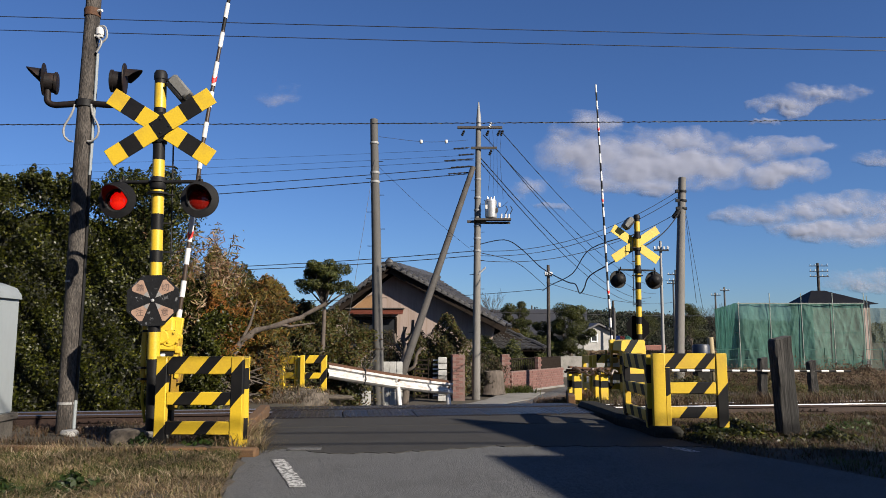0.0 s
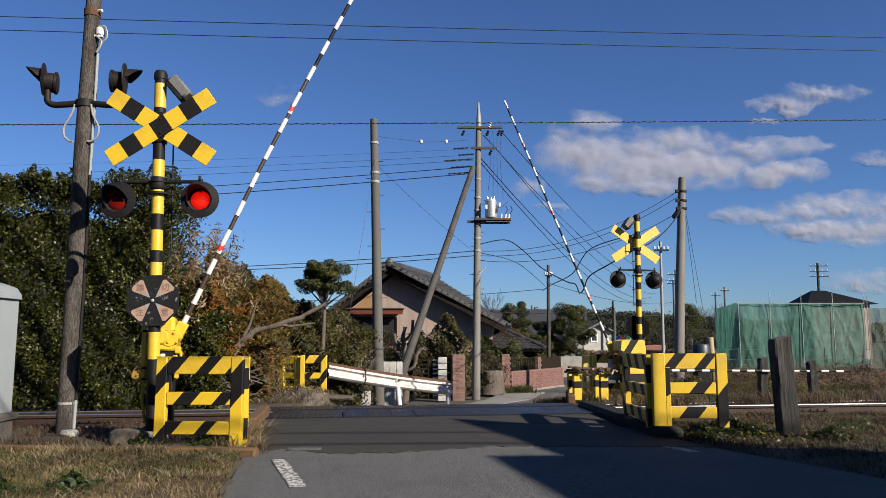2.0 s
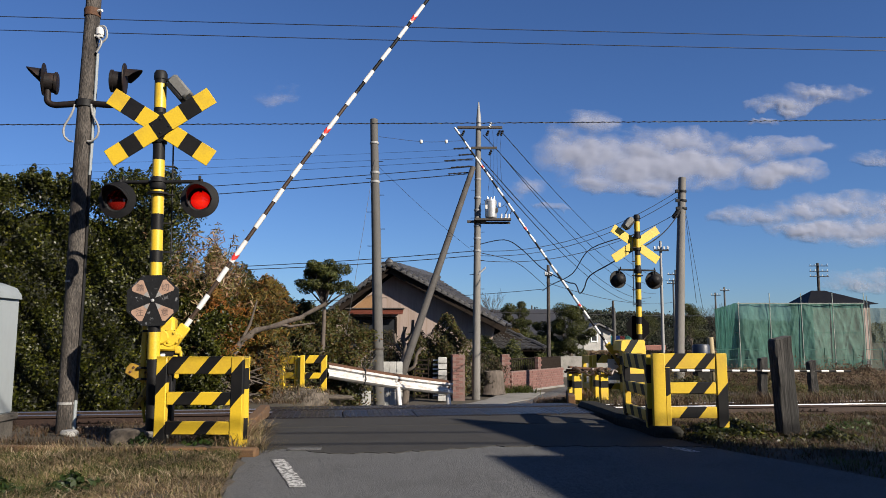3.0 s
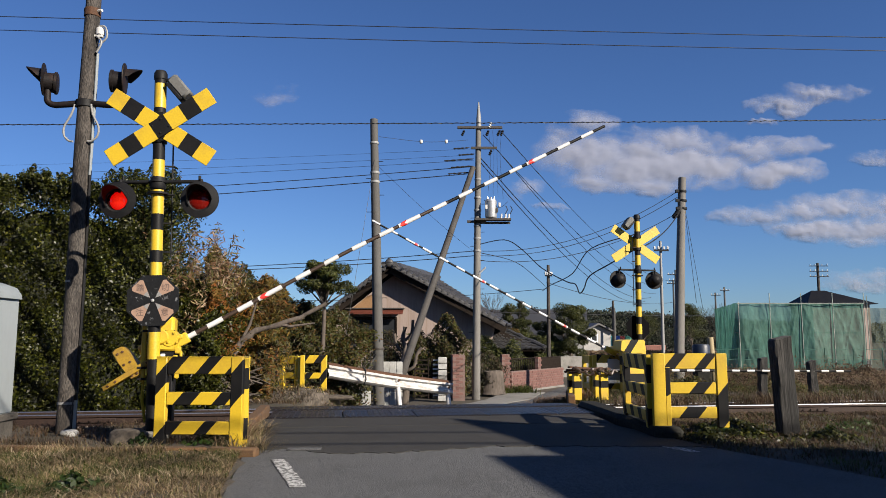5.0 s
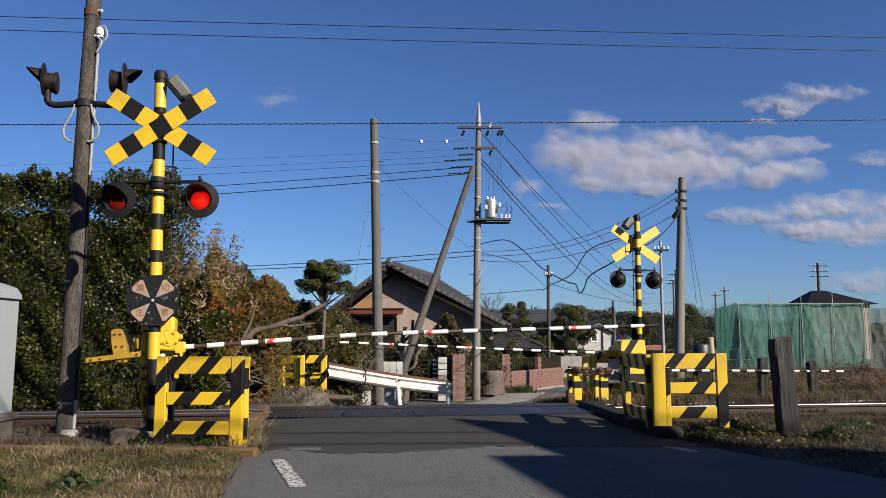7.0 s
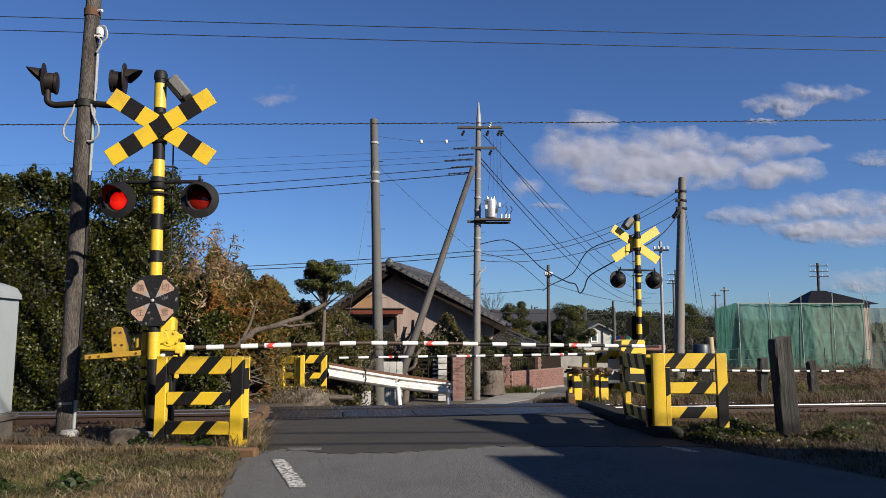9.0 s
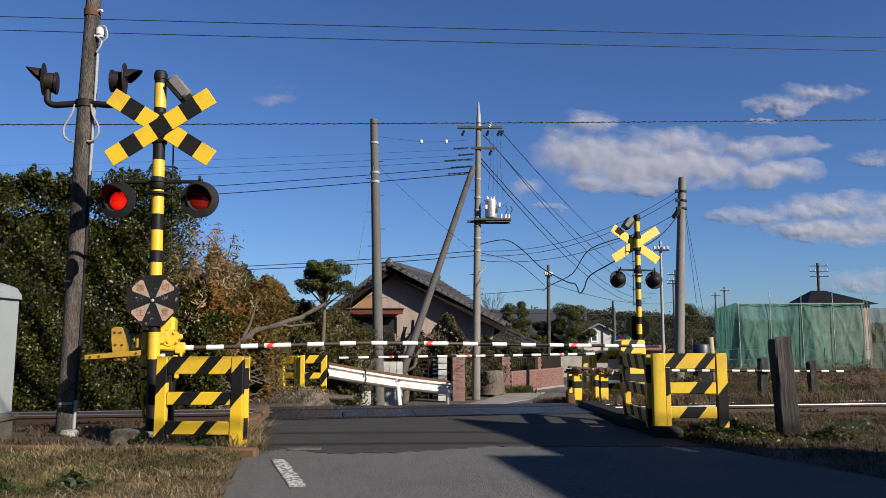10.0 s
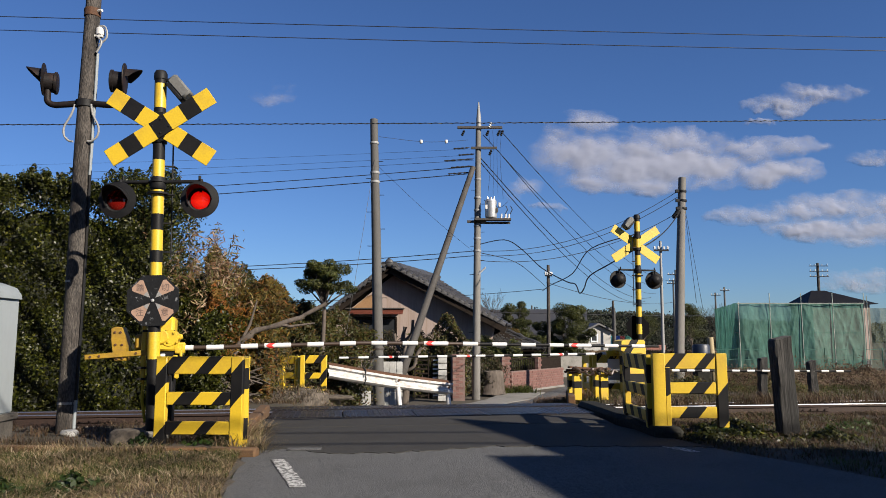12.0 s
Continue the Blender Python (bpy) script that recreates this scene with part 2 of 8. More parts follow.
def lathe(bm, profile, seg=20, m=None, caps=True):
    """Turns (radius, height) pairs round z."""
    rings = []
    for r, z in profile:
        ring = []
        for k in range(seg):
            p = Vector((r * math.cos(2 * math.pi * k / seg), r * math.sin(2 * math.pi * k / seg), z))
            ring.append(bm.verts.new(m @ p if m else p))
        rings.append(ring)
    for a, b in zip(rings, rings[1:]):
        for k in range(seg):
            bm.faces.new((a[k], a[(k + 1) % seg], b[(k + 1) % seg], b[k]))
    if caps and profile[0][0] > 1e-4:
        bm.faces.new(rings[0][::-1])
    if caps and profile[-1][0] > 1e-4:
        bm.faces.new(rings[-1])


def tube(bm, pts, r, seg=6):
    """A round bar along a line of points; r may be a list."""
    pts = [Vector(p) for p in pts]
    rs = r if isinstance(r, (list, tuple)) else [r] * len(pts)
    rings, side = [], None
    for k, p in enumerate(pts):
        d = (pts[min(k + 1, len(pts) - 1)] - pts[max(k - 1, 0)]).normalized()
        side = (side - d * side.dot(d)).normalized() if side else d.orthogonal().normalized()
        up = d.cross(side)
        rings.append([bm.verts.new(p + (side * math.cos(2 * math.pi * j / seg) + up * math.sin(2 * math.pi * j / seg)) * rs[k]) for j in range(seg)])
    for a, b in zip(rings, rings[1:]):
        for j in range(seg):
            bm.faces.new((a[j], a[(j + 1) % seg], b[(j + 1) % seg], b[j]))
    bm.faces.new(rings[0][::-1])
    bm.faces.new(rings[-1])


def banded(bm, way, cuts, pick):
    """Cuts the mesh across way at the given distances; pick(distance) gives each piece's material slot."""
    way = Vector(way).normalized()
    for c in cuts:
        bmesh.ops.bisect_plane(bm, geom=bm.verts[:] + bm.edges[:] + bm.faces[:], plane_co=way * c, plane_no=way)
    for f in bm.faces:
        f.material_index = pick(f.calc_center_median().dot(way))


def eased(pts, n=5):
    """A smooth line through the points."""
    pts = [Vector(p) for p in pts]
    out = []
    for k in range(len(pts) - 1):
        p0, p1, p2, p3 = pts[max(k - 1, 0)], pts[k], pts[k + 1], pts[min(k + 2, len(pts) - 1)]
        for j in range(n):
            t = j / n
            out.append(0.5 * (2 * p1 + (p2 - p0) * t + (2 * p0 - 5 * p1 + 4 * p2 - p3) * t * t + (3 * p1 - p0 - 3 * p2 + p3) * t ** 3))
    return out + [pts[-1]]


def sagging(a, b, sag, n=16):
    a, b = Vector(a), Vector(b)
    return [a.lerp(b, k / n) - Vector((0, 0, sag * 4 * (k / n) * (1 - k / n))) for k in range(n + 1)]


def cloud_of_leaves(name, centres, normals, length, width, material, rng, fold=0.25):
    """One mesh of many pointed leaves at the given places, facing roughly along the normals."""
    n = len(centres)
    nrm = normals + rng.normal(0, 0.55, (n, 3))
    nrm /= np.linalg.norm(nrm, axis=1, keepdims=True) + 1e-9
    ax = rng.normal(0, 1, (n, 3))
    ax -= nrm * (ax * nrm).sum(1, keepdims=True)
    ax /= np.linalg.norm(ax, axis=1, keepdims=True) + 1e-9
    bx = np.cross(nrm, ax)
    s = rng.uniform(0.6, 1.25, (n, 1))
    a = centres - ax * length * s / 2
    b = centres + bx * width * s / 2 + nrm * width * fold * s
    c = centres + ax * length * s / 2
    d = centres - bx * width * s / 2 + nrm * width * fold * s
    co = np.stack([a, b, c, d], 1).reshape(-1, 3)
    return raw_mesh(name, co, np.arange(4 * n).reshape(-1, 4), material)


def raw_mesh(name, co, quads, material):
    me = bpy.data.meshes.new(name)
    me.vertices.add(len(co))
    me.vertices.foreach_set("co", np.ascontiguousarray(co, dtype=np.float32).ravel())
    k = quads.shape[1]
    me.loops.add(quads.size)
    me.loops.foreach_set("vertex_index", quads.ravel().astype(np.int32))
    me.polygons.add(len(quads))
    me.polygons.foreach_set("loop_start", np.arange(0, quads.size, k, dtype=np.int32))
    me.materials.append(material)
    me.update(calc_edges=True)
    return me


def blades(name, places, height, width, lean, material, rng):
    """Grass: one bent two-piece blade at each place."""
    n = len(places)
    ang = rng.uniform(0, 2 * np.pi, n)
    h = height * rng.uniform(0.45, 1.2, n)
    w = width * rng.uniform(0.6, 1.3, n)
    out = np.stack([np.cos(ang), np.sin(ang), np.zeros(n)], 1)
    side = np.stack([-np.sin(ang), np.cos(ang), np.zeros(n)], 1)
    bend = (lean * rng.uniform(0.2, 1.5, n) * h)[:, None]
    up = np.array([0, 0, 1.0])
    p0 = places
    p1 = places + out * bend * 0.35 + up * (h * 0.6)[:, None]
    p2 = places + out * bend + up * (h * rng.uniform(0.75, 1.0, n))[:, None]
    ww = w[:, None]
    co = np.stack([p0 - side * ww, p0 + side * ww, p1 - side * ww * 0.8, p1 + side * ww * 0.8, p2 - side * ww * 0.15, p2 + side * ww * 0.15], 1).reshape(-1, 3)
    i = np.arange(n)[:, None] * 6
    quads = np.concatenate([i + np.array([[0, 1, 3, 2]]), i + np.array([[2, 3, 5, 4]])], 0)
    return raw_mesh(name, co, quads, material)


def smoothstep(a, b, x):
    t = np.clip((x - a) / (b - a), 0, 1)
    return t * t * (3 - 2 * t)

# ---- the lie of the land ----
TRACK_TURN = math.atan(0.148)
TRACK_POSE = pose(0, 10.65, 0, 0, 0, math.degrees(TRACK_TURN))


def track_distance(x, y):
    """Metres beyond the nearer rail, square to the track."""
    return (y - 10.65 - 0.148 * x) * math.cos(TRACK_TURN)


def road_height(s):
    return 0.022 * smoothstep(-5.0, -1.6, s) - 0.86 * (1 - (1 - np.clip((s - 0.35) / 10.5, 0, 1)) ** 1.35)


# left and right edges of the carriageway
ROAD = [((3.0, -8.0), (8.9, -8.0)), ((0.0, 1.0), (5.2, 1.0)), ((-1.40, 4.8), (3.5, 4.6)), ((-1.66, 6.2), (2.95, 6.0)), ((-1.78, 6.7), (2.5, 6.9)), ((-2.15, 9.2), (1.97, 8.5)),
        ((-2.42, 10.3), (1.95, 10.7)), ((-2.66, 12.2), (2.05, 12.75)), ((-2.4, 13.6), (2.3, 14.2)), ((-1.3, 15.4), (2.6, 16.2)), ((0.1, 17.6), (3.1, 18.5)),
        ((1.3, 20.6), (4.0, 21.5)), ((2.6, 23.0), (5.2, 24.5)), ((4.9, 29.5), (7.4, 29.5)), ((6.4, 34.0), (8.9, 34.0)), ((9.0, 45.0), (12.0, 45.0)), ((24.0, 90.0), (28.0, 90.0))]


def road_rows(step=0.35):
    rows = []
    for (la, ra), (lb, rb) in zip(ROAD, ROAD[1:]):
        la, ra, lb, rb = (Vector(v) for v in (la, ra, lb, rb))
        n = max(2, int((lb - la).length / step)) if la.y < 30 else 6
        rows += [(la.lerp(lb, k / n), ra.lerp(rb, k / n)) for k in range(n)]
    return rows


ROWS = road_rows()
LEFT = np.array([r[0] for r in ROWS])
RIGHT = np.array([r[1] for r in ROWS])


def on_road(x, y, margin=0.0):
    """Whether the places lie on the carriageway."""
    yl = np.interp(y, LEFT[:, 1], LEFT[:, 0])
    yr = np.interp(y, RIGHT[:, 1], RIGHT[:, 0])
    return (x > yl - margin) & (x < yr + margin)


def wave(x, y, k):
    return np.sin(x * 1.7 * k + 1.3) * np.cos(y * 1.3 * k + 0.4) * 0.5 + np.sin(x * 3.1 * k - y * 2.3 * k) * 0.3 + np.sin(y * 5.3 * k + x * 4.1 * k + 2.0) * 0.2


def ground_height(x, y):
    x, y = np.asarray(x, float), np.asarray(y, float)
    s = track_distance(x, y)
    z = -0.150 * smoothstep(-1.5, -0.85, s) + 0.03 * smoothstep(1.65, 2.3, s)
    z = z - 0.70 * smoothstep(3.5, 15.0, s)
    near = 1 - smoothstep(30, 80, np.hypot(x, y))
    z = z + near * wave(x, y, 1.0) * 0.025 * (1 - smoothstep(-1.2, -0.85, s) * (1 - smoothstep(1.8, 2.4, s)))
    z = z + 0.04 * (1 - smoothstep(-3.2, -2.6, s)) * (x < 0)
    # the gardens beside the far lane lie as low as the lane does
    low = smoothstep(0, 1, (x + 0.150 * y) / (0.022 * y + 1e-6)) * (s > 0.4) * (1 - smoothstep(0.0, 0.6, x - np.interp(y, RIGHT[:, 1], RIGHT[:, 0]))) * (1 - smoothstep(34, 40, y))
    z = z + low * (np.minimum(z, road_height(s) - 0.03) - z)
    on = on_road(x, y, 0.02)
    return np.where(on, np.minimum(z, road_height(s) - 0.05), z)


def build_ground():
    def axis(stops):
        out = []
        for a, b, n in stops:
            out += list(np.linspace(a, b, n, endpoint=False))
        return np.array(out + [stops[-1][1]])
    xs = axis([(-2500, -300, 8), (-300, -40, 12), (-40, -9, 30), (-9, 9, 130), (9, 40, 30), (40, 300, 14), (300, 2500, 8)])
    ys = axis([(-2500, -60, 8), (-60, -4, 20), (-4, 3.5, 16), (3.5, 26, 150), (26, 60, 34), (60, 300, 12), (300, 4200, 10)])
    gx, gy = np.meshgrid(xs, ys)
    gz = ground_height(gx, gy)
    co = np.stack([gx.ravel(), gy.ravel(), gz.ravel()], 1)
    nx, ny = len(xs), len(ys)
    i = (np.arange(ny - 1)[:, None] * nx + np.arange(nx - 1)[None]).ravel()[:, None]
    quads = i + np.array([[0, 1, nx + 1, nx]])
    ob = new("ground", raw_mesh("ground", co, quads, SOIL))
    ob.data.shade_smooth()
    tagged(ob, "dry brown soil with sparse weeds beside the railway", "ground", kind="structure")


def strip(name, rows, lift, material, label, thickness=0.1, across=8, kind="structure", category="road", ragged=None):
    """A slab that follows the road between rows of (left, right)."""
    bm = bmesh.new()
    grid = []
    for j, (a, b) in enumerate(rows):
        line = []
        for k in range(across + 1):
            p = a.lerp(b, k / across)
            if ragged and j == 0:
                p = p + Vector((0, float(np.interp(k / across, *ragged)) + 0.03 * math.sin(k * 2.3) + 0.02 * math.sin(k * 5.1)))
            s = float(track_distance(p.x, p.y))
            camber = 0.02 * (1 - (2 * k / across - 1) ** 2) * float(1 - smoothstep(-3.5, -1.6, s) * (1 - smoothstep(0.8, 2.0, s)))
            dip = 0.07 * float(smoothstep(-1.19, -1.17, s) * (1 - smoothstep(1.22, 1.28, s)))
            line.append(bm.verts.new((p.x, p.y, float(road_height(s)) + lift + camber - dip)))
        grid.append(line)
    for a, b in zip(grid, grid[1:]):
        for k in range(across):
            bm.faces.new((a[k], a[k + 1], b[k + 1], b[k]))
    out = bmesh.ops.extrude_face_region(bm, geom=bm.faces[:])
    for v in out["geom"]:
        if isinstance(v, bmesh.types.BMVert):
            v.co.z -= thickness
    return solid(name, bm, material, Matrix(), label, category, kind=kind)


def build_road():
    strip("road", ROWS, 0.0, ASPHALT, "worn grey asphalt lane with fine cracks")
    # darker resurfacing before the crossing, with a ragged near end
    rows = [(Vector((-1.66, 6.75)), Vector((2.5, 6.95)))]
    for a, b in ROWS:
        if a.y > 6.9 and track_distance((a.x + b.x) / 2, (a.y + b.y) / 2) < -1.19:
            rows.append((a + Vector((0.02, 0)), b))
    strip("road", rows, 0.006, NEW_ASPHALT, "darker asphalt patch leading up to the rails", thickness=0.02, across=60, ragged=((0.0, 0.09, 0.15, 0.30, 0.42, 0.50, 1.0), (0.0, 0.0, -0.28, -0.30, -0.14, 0.0, 0.0)))
    # fill up to the steel panels
    rows = []
    for s in (-2.1, -1.8, -1.5, -1.25, -1.195):
        rows.append(tuple(Vector((x, 10.65 + 0.148 * x + s / math.cos(TRACK_TURN))) for x in (-2.28, 1.95)))
    strip("road", rows, 0.009, NEW_ASPHALT, "dark asphalt lip meeting the steel panels", thickness=0.06)
    # lighter cut patches at the ragged end
    for x, y, w, d in ((0.30, 6.98, 0.50, 0.14), (-1.24, 6.74, 0.30, 0.12)):
        bm = bmesh.new()
        box(bm, (0, 0, 0), (w, d, 0.012), 0.003)
        solid("road_patch", bm, ASPHALT, pose(x, y, 0.021, 0, 0, 3), "small pale asphalt repair patch", "road patch", kind="structure")
    strip("pavement", [(Vector((-0.25, 18.0)), Vector((0.85, 18.2))), (Vector((0.3, 19.6)), Vector((1.5, 19.8))), (Vector((0.8, 21.2)), Vector((2.0, 21.6))), (Vector((1.3, 22.6)), Vector((2.75, 22.9))), (Vector((1.75, 24.2)), Vector((3.1, 24.4))), (Vector((2.15, 25.3)), Vector((3.5, 25.6)))], 0.022, CONCRETE, "pale concrete apron before the gate", category="pavement")
    # broken edge lines
    for a, b in (((-1.36, 6.22), (-0.97, 5.10)), ((1.99, 7.12), (2.22, 6.62)), ((-0.55, 4.2), (0.1, 2.6))):
        a, b = Vector(a), Vector(b)
        d = (b - a).normalized()
        rng = random.Random(5)
        n = 36
        bm2 = bmesh.new()
        side = Vector((-d.y, d.x))
        for k in range(n):
            p, q = a.lerp(b, k / n), a.lerp(b, (k + 1) / n)
            w0, w1 = 0.062 - rng.uniform(0, 0.014), 0.062 - rng.uniform(0, 0.014)
            vs = [bm2.verts.new((*(v), 0)) for v in (p - side * w0, q - side * w0, q + side * w1, p + side * w1)]
            bm2.faces.new(vs)
        for v in bm2.verts:
            s = float(track_distance(v.co.x, v.co.y))
            v.co.z = float(road_height(s)) + 0.012
        solid("road_marking", bm2, ROAD_PAINT, Matrix(), "worn white painted road edge line", "road marking", "edge lines", "structure", smooth=False)


def build_deck():
    """Steel grid panels between and beside the rails."""
    deck = thing("crossing_deck", TRACK_POSE, "dark steel grid panels laid over the rails", "crossing deck", kind="structure")
    def panel_mesh(w, d):
        bm = bmesh.new()
        box(bm, (0, 0, -0.05), (w - 0.012, d - 0.012, 0.09), 0.004)
        nx, ny = max(2, round(w / 0.075)), max(2, round(d / 0.10))
        for i in range(nx):
            for j in range(ny):
                c = ((i + 0.5) / nx - 0.5) * (w - 0.04), ((j + 0.5) / ny - 0.5) * (d - 0.04)
                r = bmesh.ops.create_cube(bm, size=1.0)
                for v in r["verts"]:
                    k = 1.0 if v.co.z < 0 else 0.8
                    v.co = Vector((c[0] + v.co.x * 0.062 * k, c[1] + v.co.y * 0.085 * k, -0.003 + v.co.z * 0.010))
        return finish(bm, "panel", DECK)
    for y0, d, z, tip in ((-0.725, 0.91, 0.043, 0.0), (0.335, 0.92, 0.022, -2.9), (1.08, 0.30, -0.025, -4.5)):
        me = panel_mesh(0.92, d)
        for k in range(5):
            ob = new("panel", me)
            ob.parent = deck
            ob.matrix_basis = pose(-1.98 + k * 0.925 - 0.13 * y0, y0, z, tip, 0, 0)


def build_track():
    track = thing("railway_track", TRACK_POSE, "rusty single railway track with polished rail heads on ballast", "railway track", kind="structure")
    drop = -0.055 / 1.067  # the track is canted away from the lane
    profile = [(-0.062, -0.150), (0.062, -0.150), (0.062, -0.138), (0.012, -0.118), (0.009, -0.045), (0.032, -0.034), (0.033, -0.004), (0.028, 0.004), (-0.028, 0.004), (-0.033, -0.004), (-0.032, -0.034), (-0.009, -0.045), (-0.012, -0.118), (-0.062, -0.138)]
    for y in (-0.20, 0.867):
        bm = bmesh.new()
        ends = [[bm.verts.new((x, y + a, b + 0.02 + (y + 0.2) * drop)) for a, b in profile] for x in (-60, -20, -8, 0, 8, 20, 60)]
        n = len(profile)
        for p, q in zip(ends, ends[1:]):
            for k in range(n):
                f = bm.faces.new((p[k], p[(k + 1) % n], q[(k + 1) % n], q[k]))
                f.material_index = 1 if k in (6, 7, 8) else 0
        part("rail", bm, [RAIL_SIDE, RAIL_TOP], track, smooth=False)
    rng = random.Random(2)
    me = None
    for k in range(-28, 46):
        x = k * 0.62
        if -2.9 < x < 2.4:
            continue
        if me is None:
            b2 = bmesh.new()
            box(b2, (0, 0, 0), (0.2, 2.1, 0.14), 0.012)
            me = finish(b2, "sleeper", GREY_WOOD)
        ob = new("sleeper", me)
        ob.parent = track
        ob.matrix_basis = pose(x + rng.uniform(-0.02, 0.02), 0.33, -0.222, -2.9, 0, 0)
    # joint bars
    for x in (-4.6, 5.6, 8.0):
        bm = bmesh.new()
        box(bm, (x, -0.222, -0.055), (0.5, 0.02, 0.06), 0.006)
        for dx in (-0.18, -0.06, 0.06, 0.18):
            rod(bm, (x + dx, -0.230, -0.055), (x + dx, -0.255, -0.055), 0.014, seg=6)
        part("joint_bar", bm, RAIL_SIDE, track)
    # loose stones
    rng = np.random.default_rng(4)
    n = 15000
    x, s = rng.uniform(-13, 14, n), rng.uniform(-1.05, 1.75, n)
    keep = ~((x > -2.75) & (x < 2.3))
    x, s = x[keep], s[keep]
    n = len(x)
    c, sn = math.cos(TRACK_TURN), math.sin(TRACK_TURN)
    # a squat irregular stone: two rings of four
    ring = np.array([[1, 0, 0.25], [0, 1, 0.1], [-1, 0, 0.2], [0, -1, 0.15], [0.5, 0.35, 0.85], [-0.4, 0.5, 0.8], [-0.5, -0.35, 0.9], [0.4, -0.5, 0.75]])
    size = rng.uniform(0.018, 0.042, (n, 1, 1))
    turn = rng.uniform(0, 2 * np.pi, n)
    ca, sa = np.cos(turn)[:, None], np.sin(turn)[:, None]
    jit = ring[None] + rng.normal(0, 0.16, (n, 8, 3))
    px = jit[:, :, 0] * ca - jit[:, :, 1] * sa
    py = jit[:, :, 0] * sa + jit[:, :, 1] * ca
    co = np.stack([px, py, jit[:, :, 2]], 2) * size
    co[:, :, 0] += x[:, None]
    co[:, :, 1] += s[:, None]
    co[:, :, 2] += -0.150
    i = np.arange(n)[:, None] * 8
    q = np.concatenate([i + np.array([[a, (a + 1) % 4, 4 + (a + 1) % 4, 4 + a]]) for a in range(4)] + [i + np.array([[4, 5, 6, 7]])], 0)
    ob = new("ballast", raw_mesh("ballast", co.reshape(-1, 3), q, BALLAST))
    ob.parent = track
    tagged(ob, kind="stuff")


TARRED = surface("tarred_timber", (0.013, 0.013, 0.011), 0.85, grain=30, vary=0.5, stain=(0.04, 0.038, 0.028), stain_scale=4, bump=0.6, gloss=0.15)


def kerbs():
    def kerb(a, b, w, h, material, label, z0=-0.06):
        a, b = Vector(a), Vector(b)
        bm = bmesh.new()
        n = max(1, round((b - a).length / 0.6))
        d = (b - a)
        for k in range(n):
            p = a.lerp(b, (k + 0.5) / n)
            m = Matrix.Translation((p.x, p.y, z0 + h / 2 + random.Random(k).uniform(-0.008, 0.008))) @ Matrix.Rotation(math.atan2(d.y, d.x) + random.Random(k + 9).uniform(-0.015, 0.015), 4, "Z")
            box(bm, (0, 0, 0), (d.length / n - 0.012, w, h), 0.015, m)
        solid("kerb", bm, material, Matrix(), label, "kerb", kind="structure")
    kerb((-2.02, 6.48), (-1.58, 6.44), 0.12, 0.13, BROWN_KERB, "rust-stained concrete kerb at the verge corner")
    kerb((-4.0, 6.62), (-2.04, 6.48), 0.12, 0.125, BROWN_KERB, "rust-stained concrete kerb at the verge corner")
    kerb((-1.90, 6.9), (-2.36, 9.9), 0.13, 0.20, BROWN_KERB, "rust-stained concrete kerb along the lane")
    kerb((2.22, 12.9), (2.45, 14.5), 0.13, 0.22, BROWN_KERB, "rust-stained concrete kerb beyond the rails", -0.2)
    # black timber ramp along the lane's other side
    bm = bmesh.new()
    box(bm, (0, 0, -0.02), (3.2, 0.30, 0.22), 0.05)
    solid("ramp_timber", bm, TARRED, pose(2.17, 9.1, 0.03, 0, 0, 94), "blackened timber edging beam beside the crossing lane", "timber beam")


build_ground()
build_road()
build_deck()
build_track()
kerbs()

# ---- level crossing equipment ----
PANEL_GREY = surface("grey_plastic", (0.20, 0.20, 0.20), 0.6, vary=0.1, bump=0.02)
MATT_BLACK = surface("matt_black_back", (0.00245, 0.00245, 0.00307), 0.8, vary=0.2, bump=0, gloss=0.05)


NEAR_BLACKS = ((-1.0, 0.755), (1.015, 1.16), (1.40, 1.50), (1.696, 1.813), (2.017, 2.178), (2.42, 2.55), (2.725, 2.915), (3.06, 3.26), (3.512, 4.0))
FAR_BLACKS = ((-1.0, 0.80),) + tuple((3.50 - 0.35 * k - 0.35, 3.50 - 0.35 * k - 0.205) for k in range(7)) + ((3.50, 4.0),)


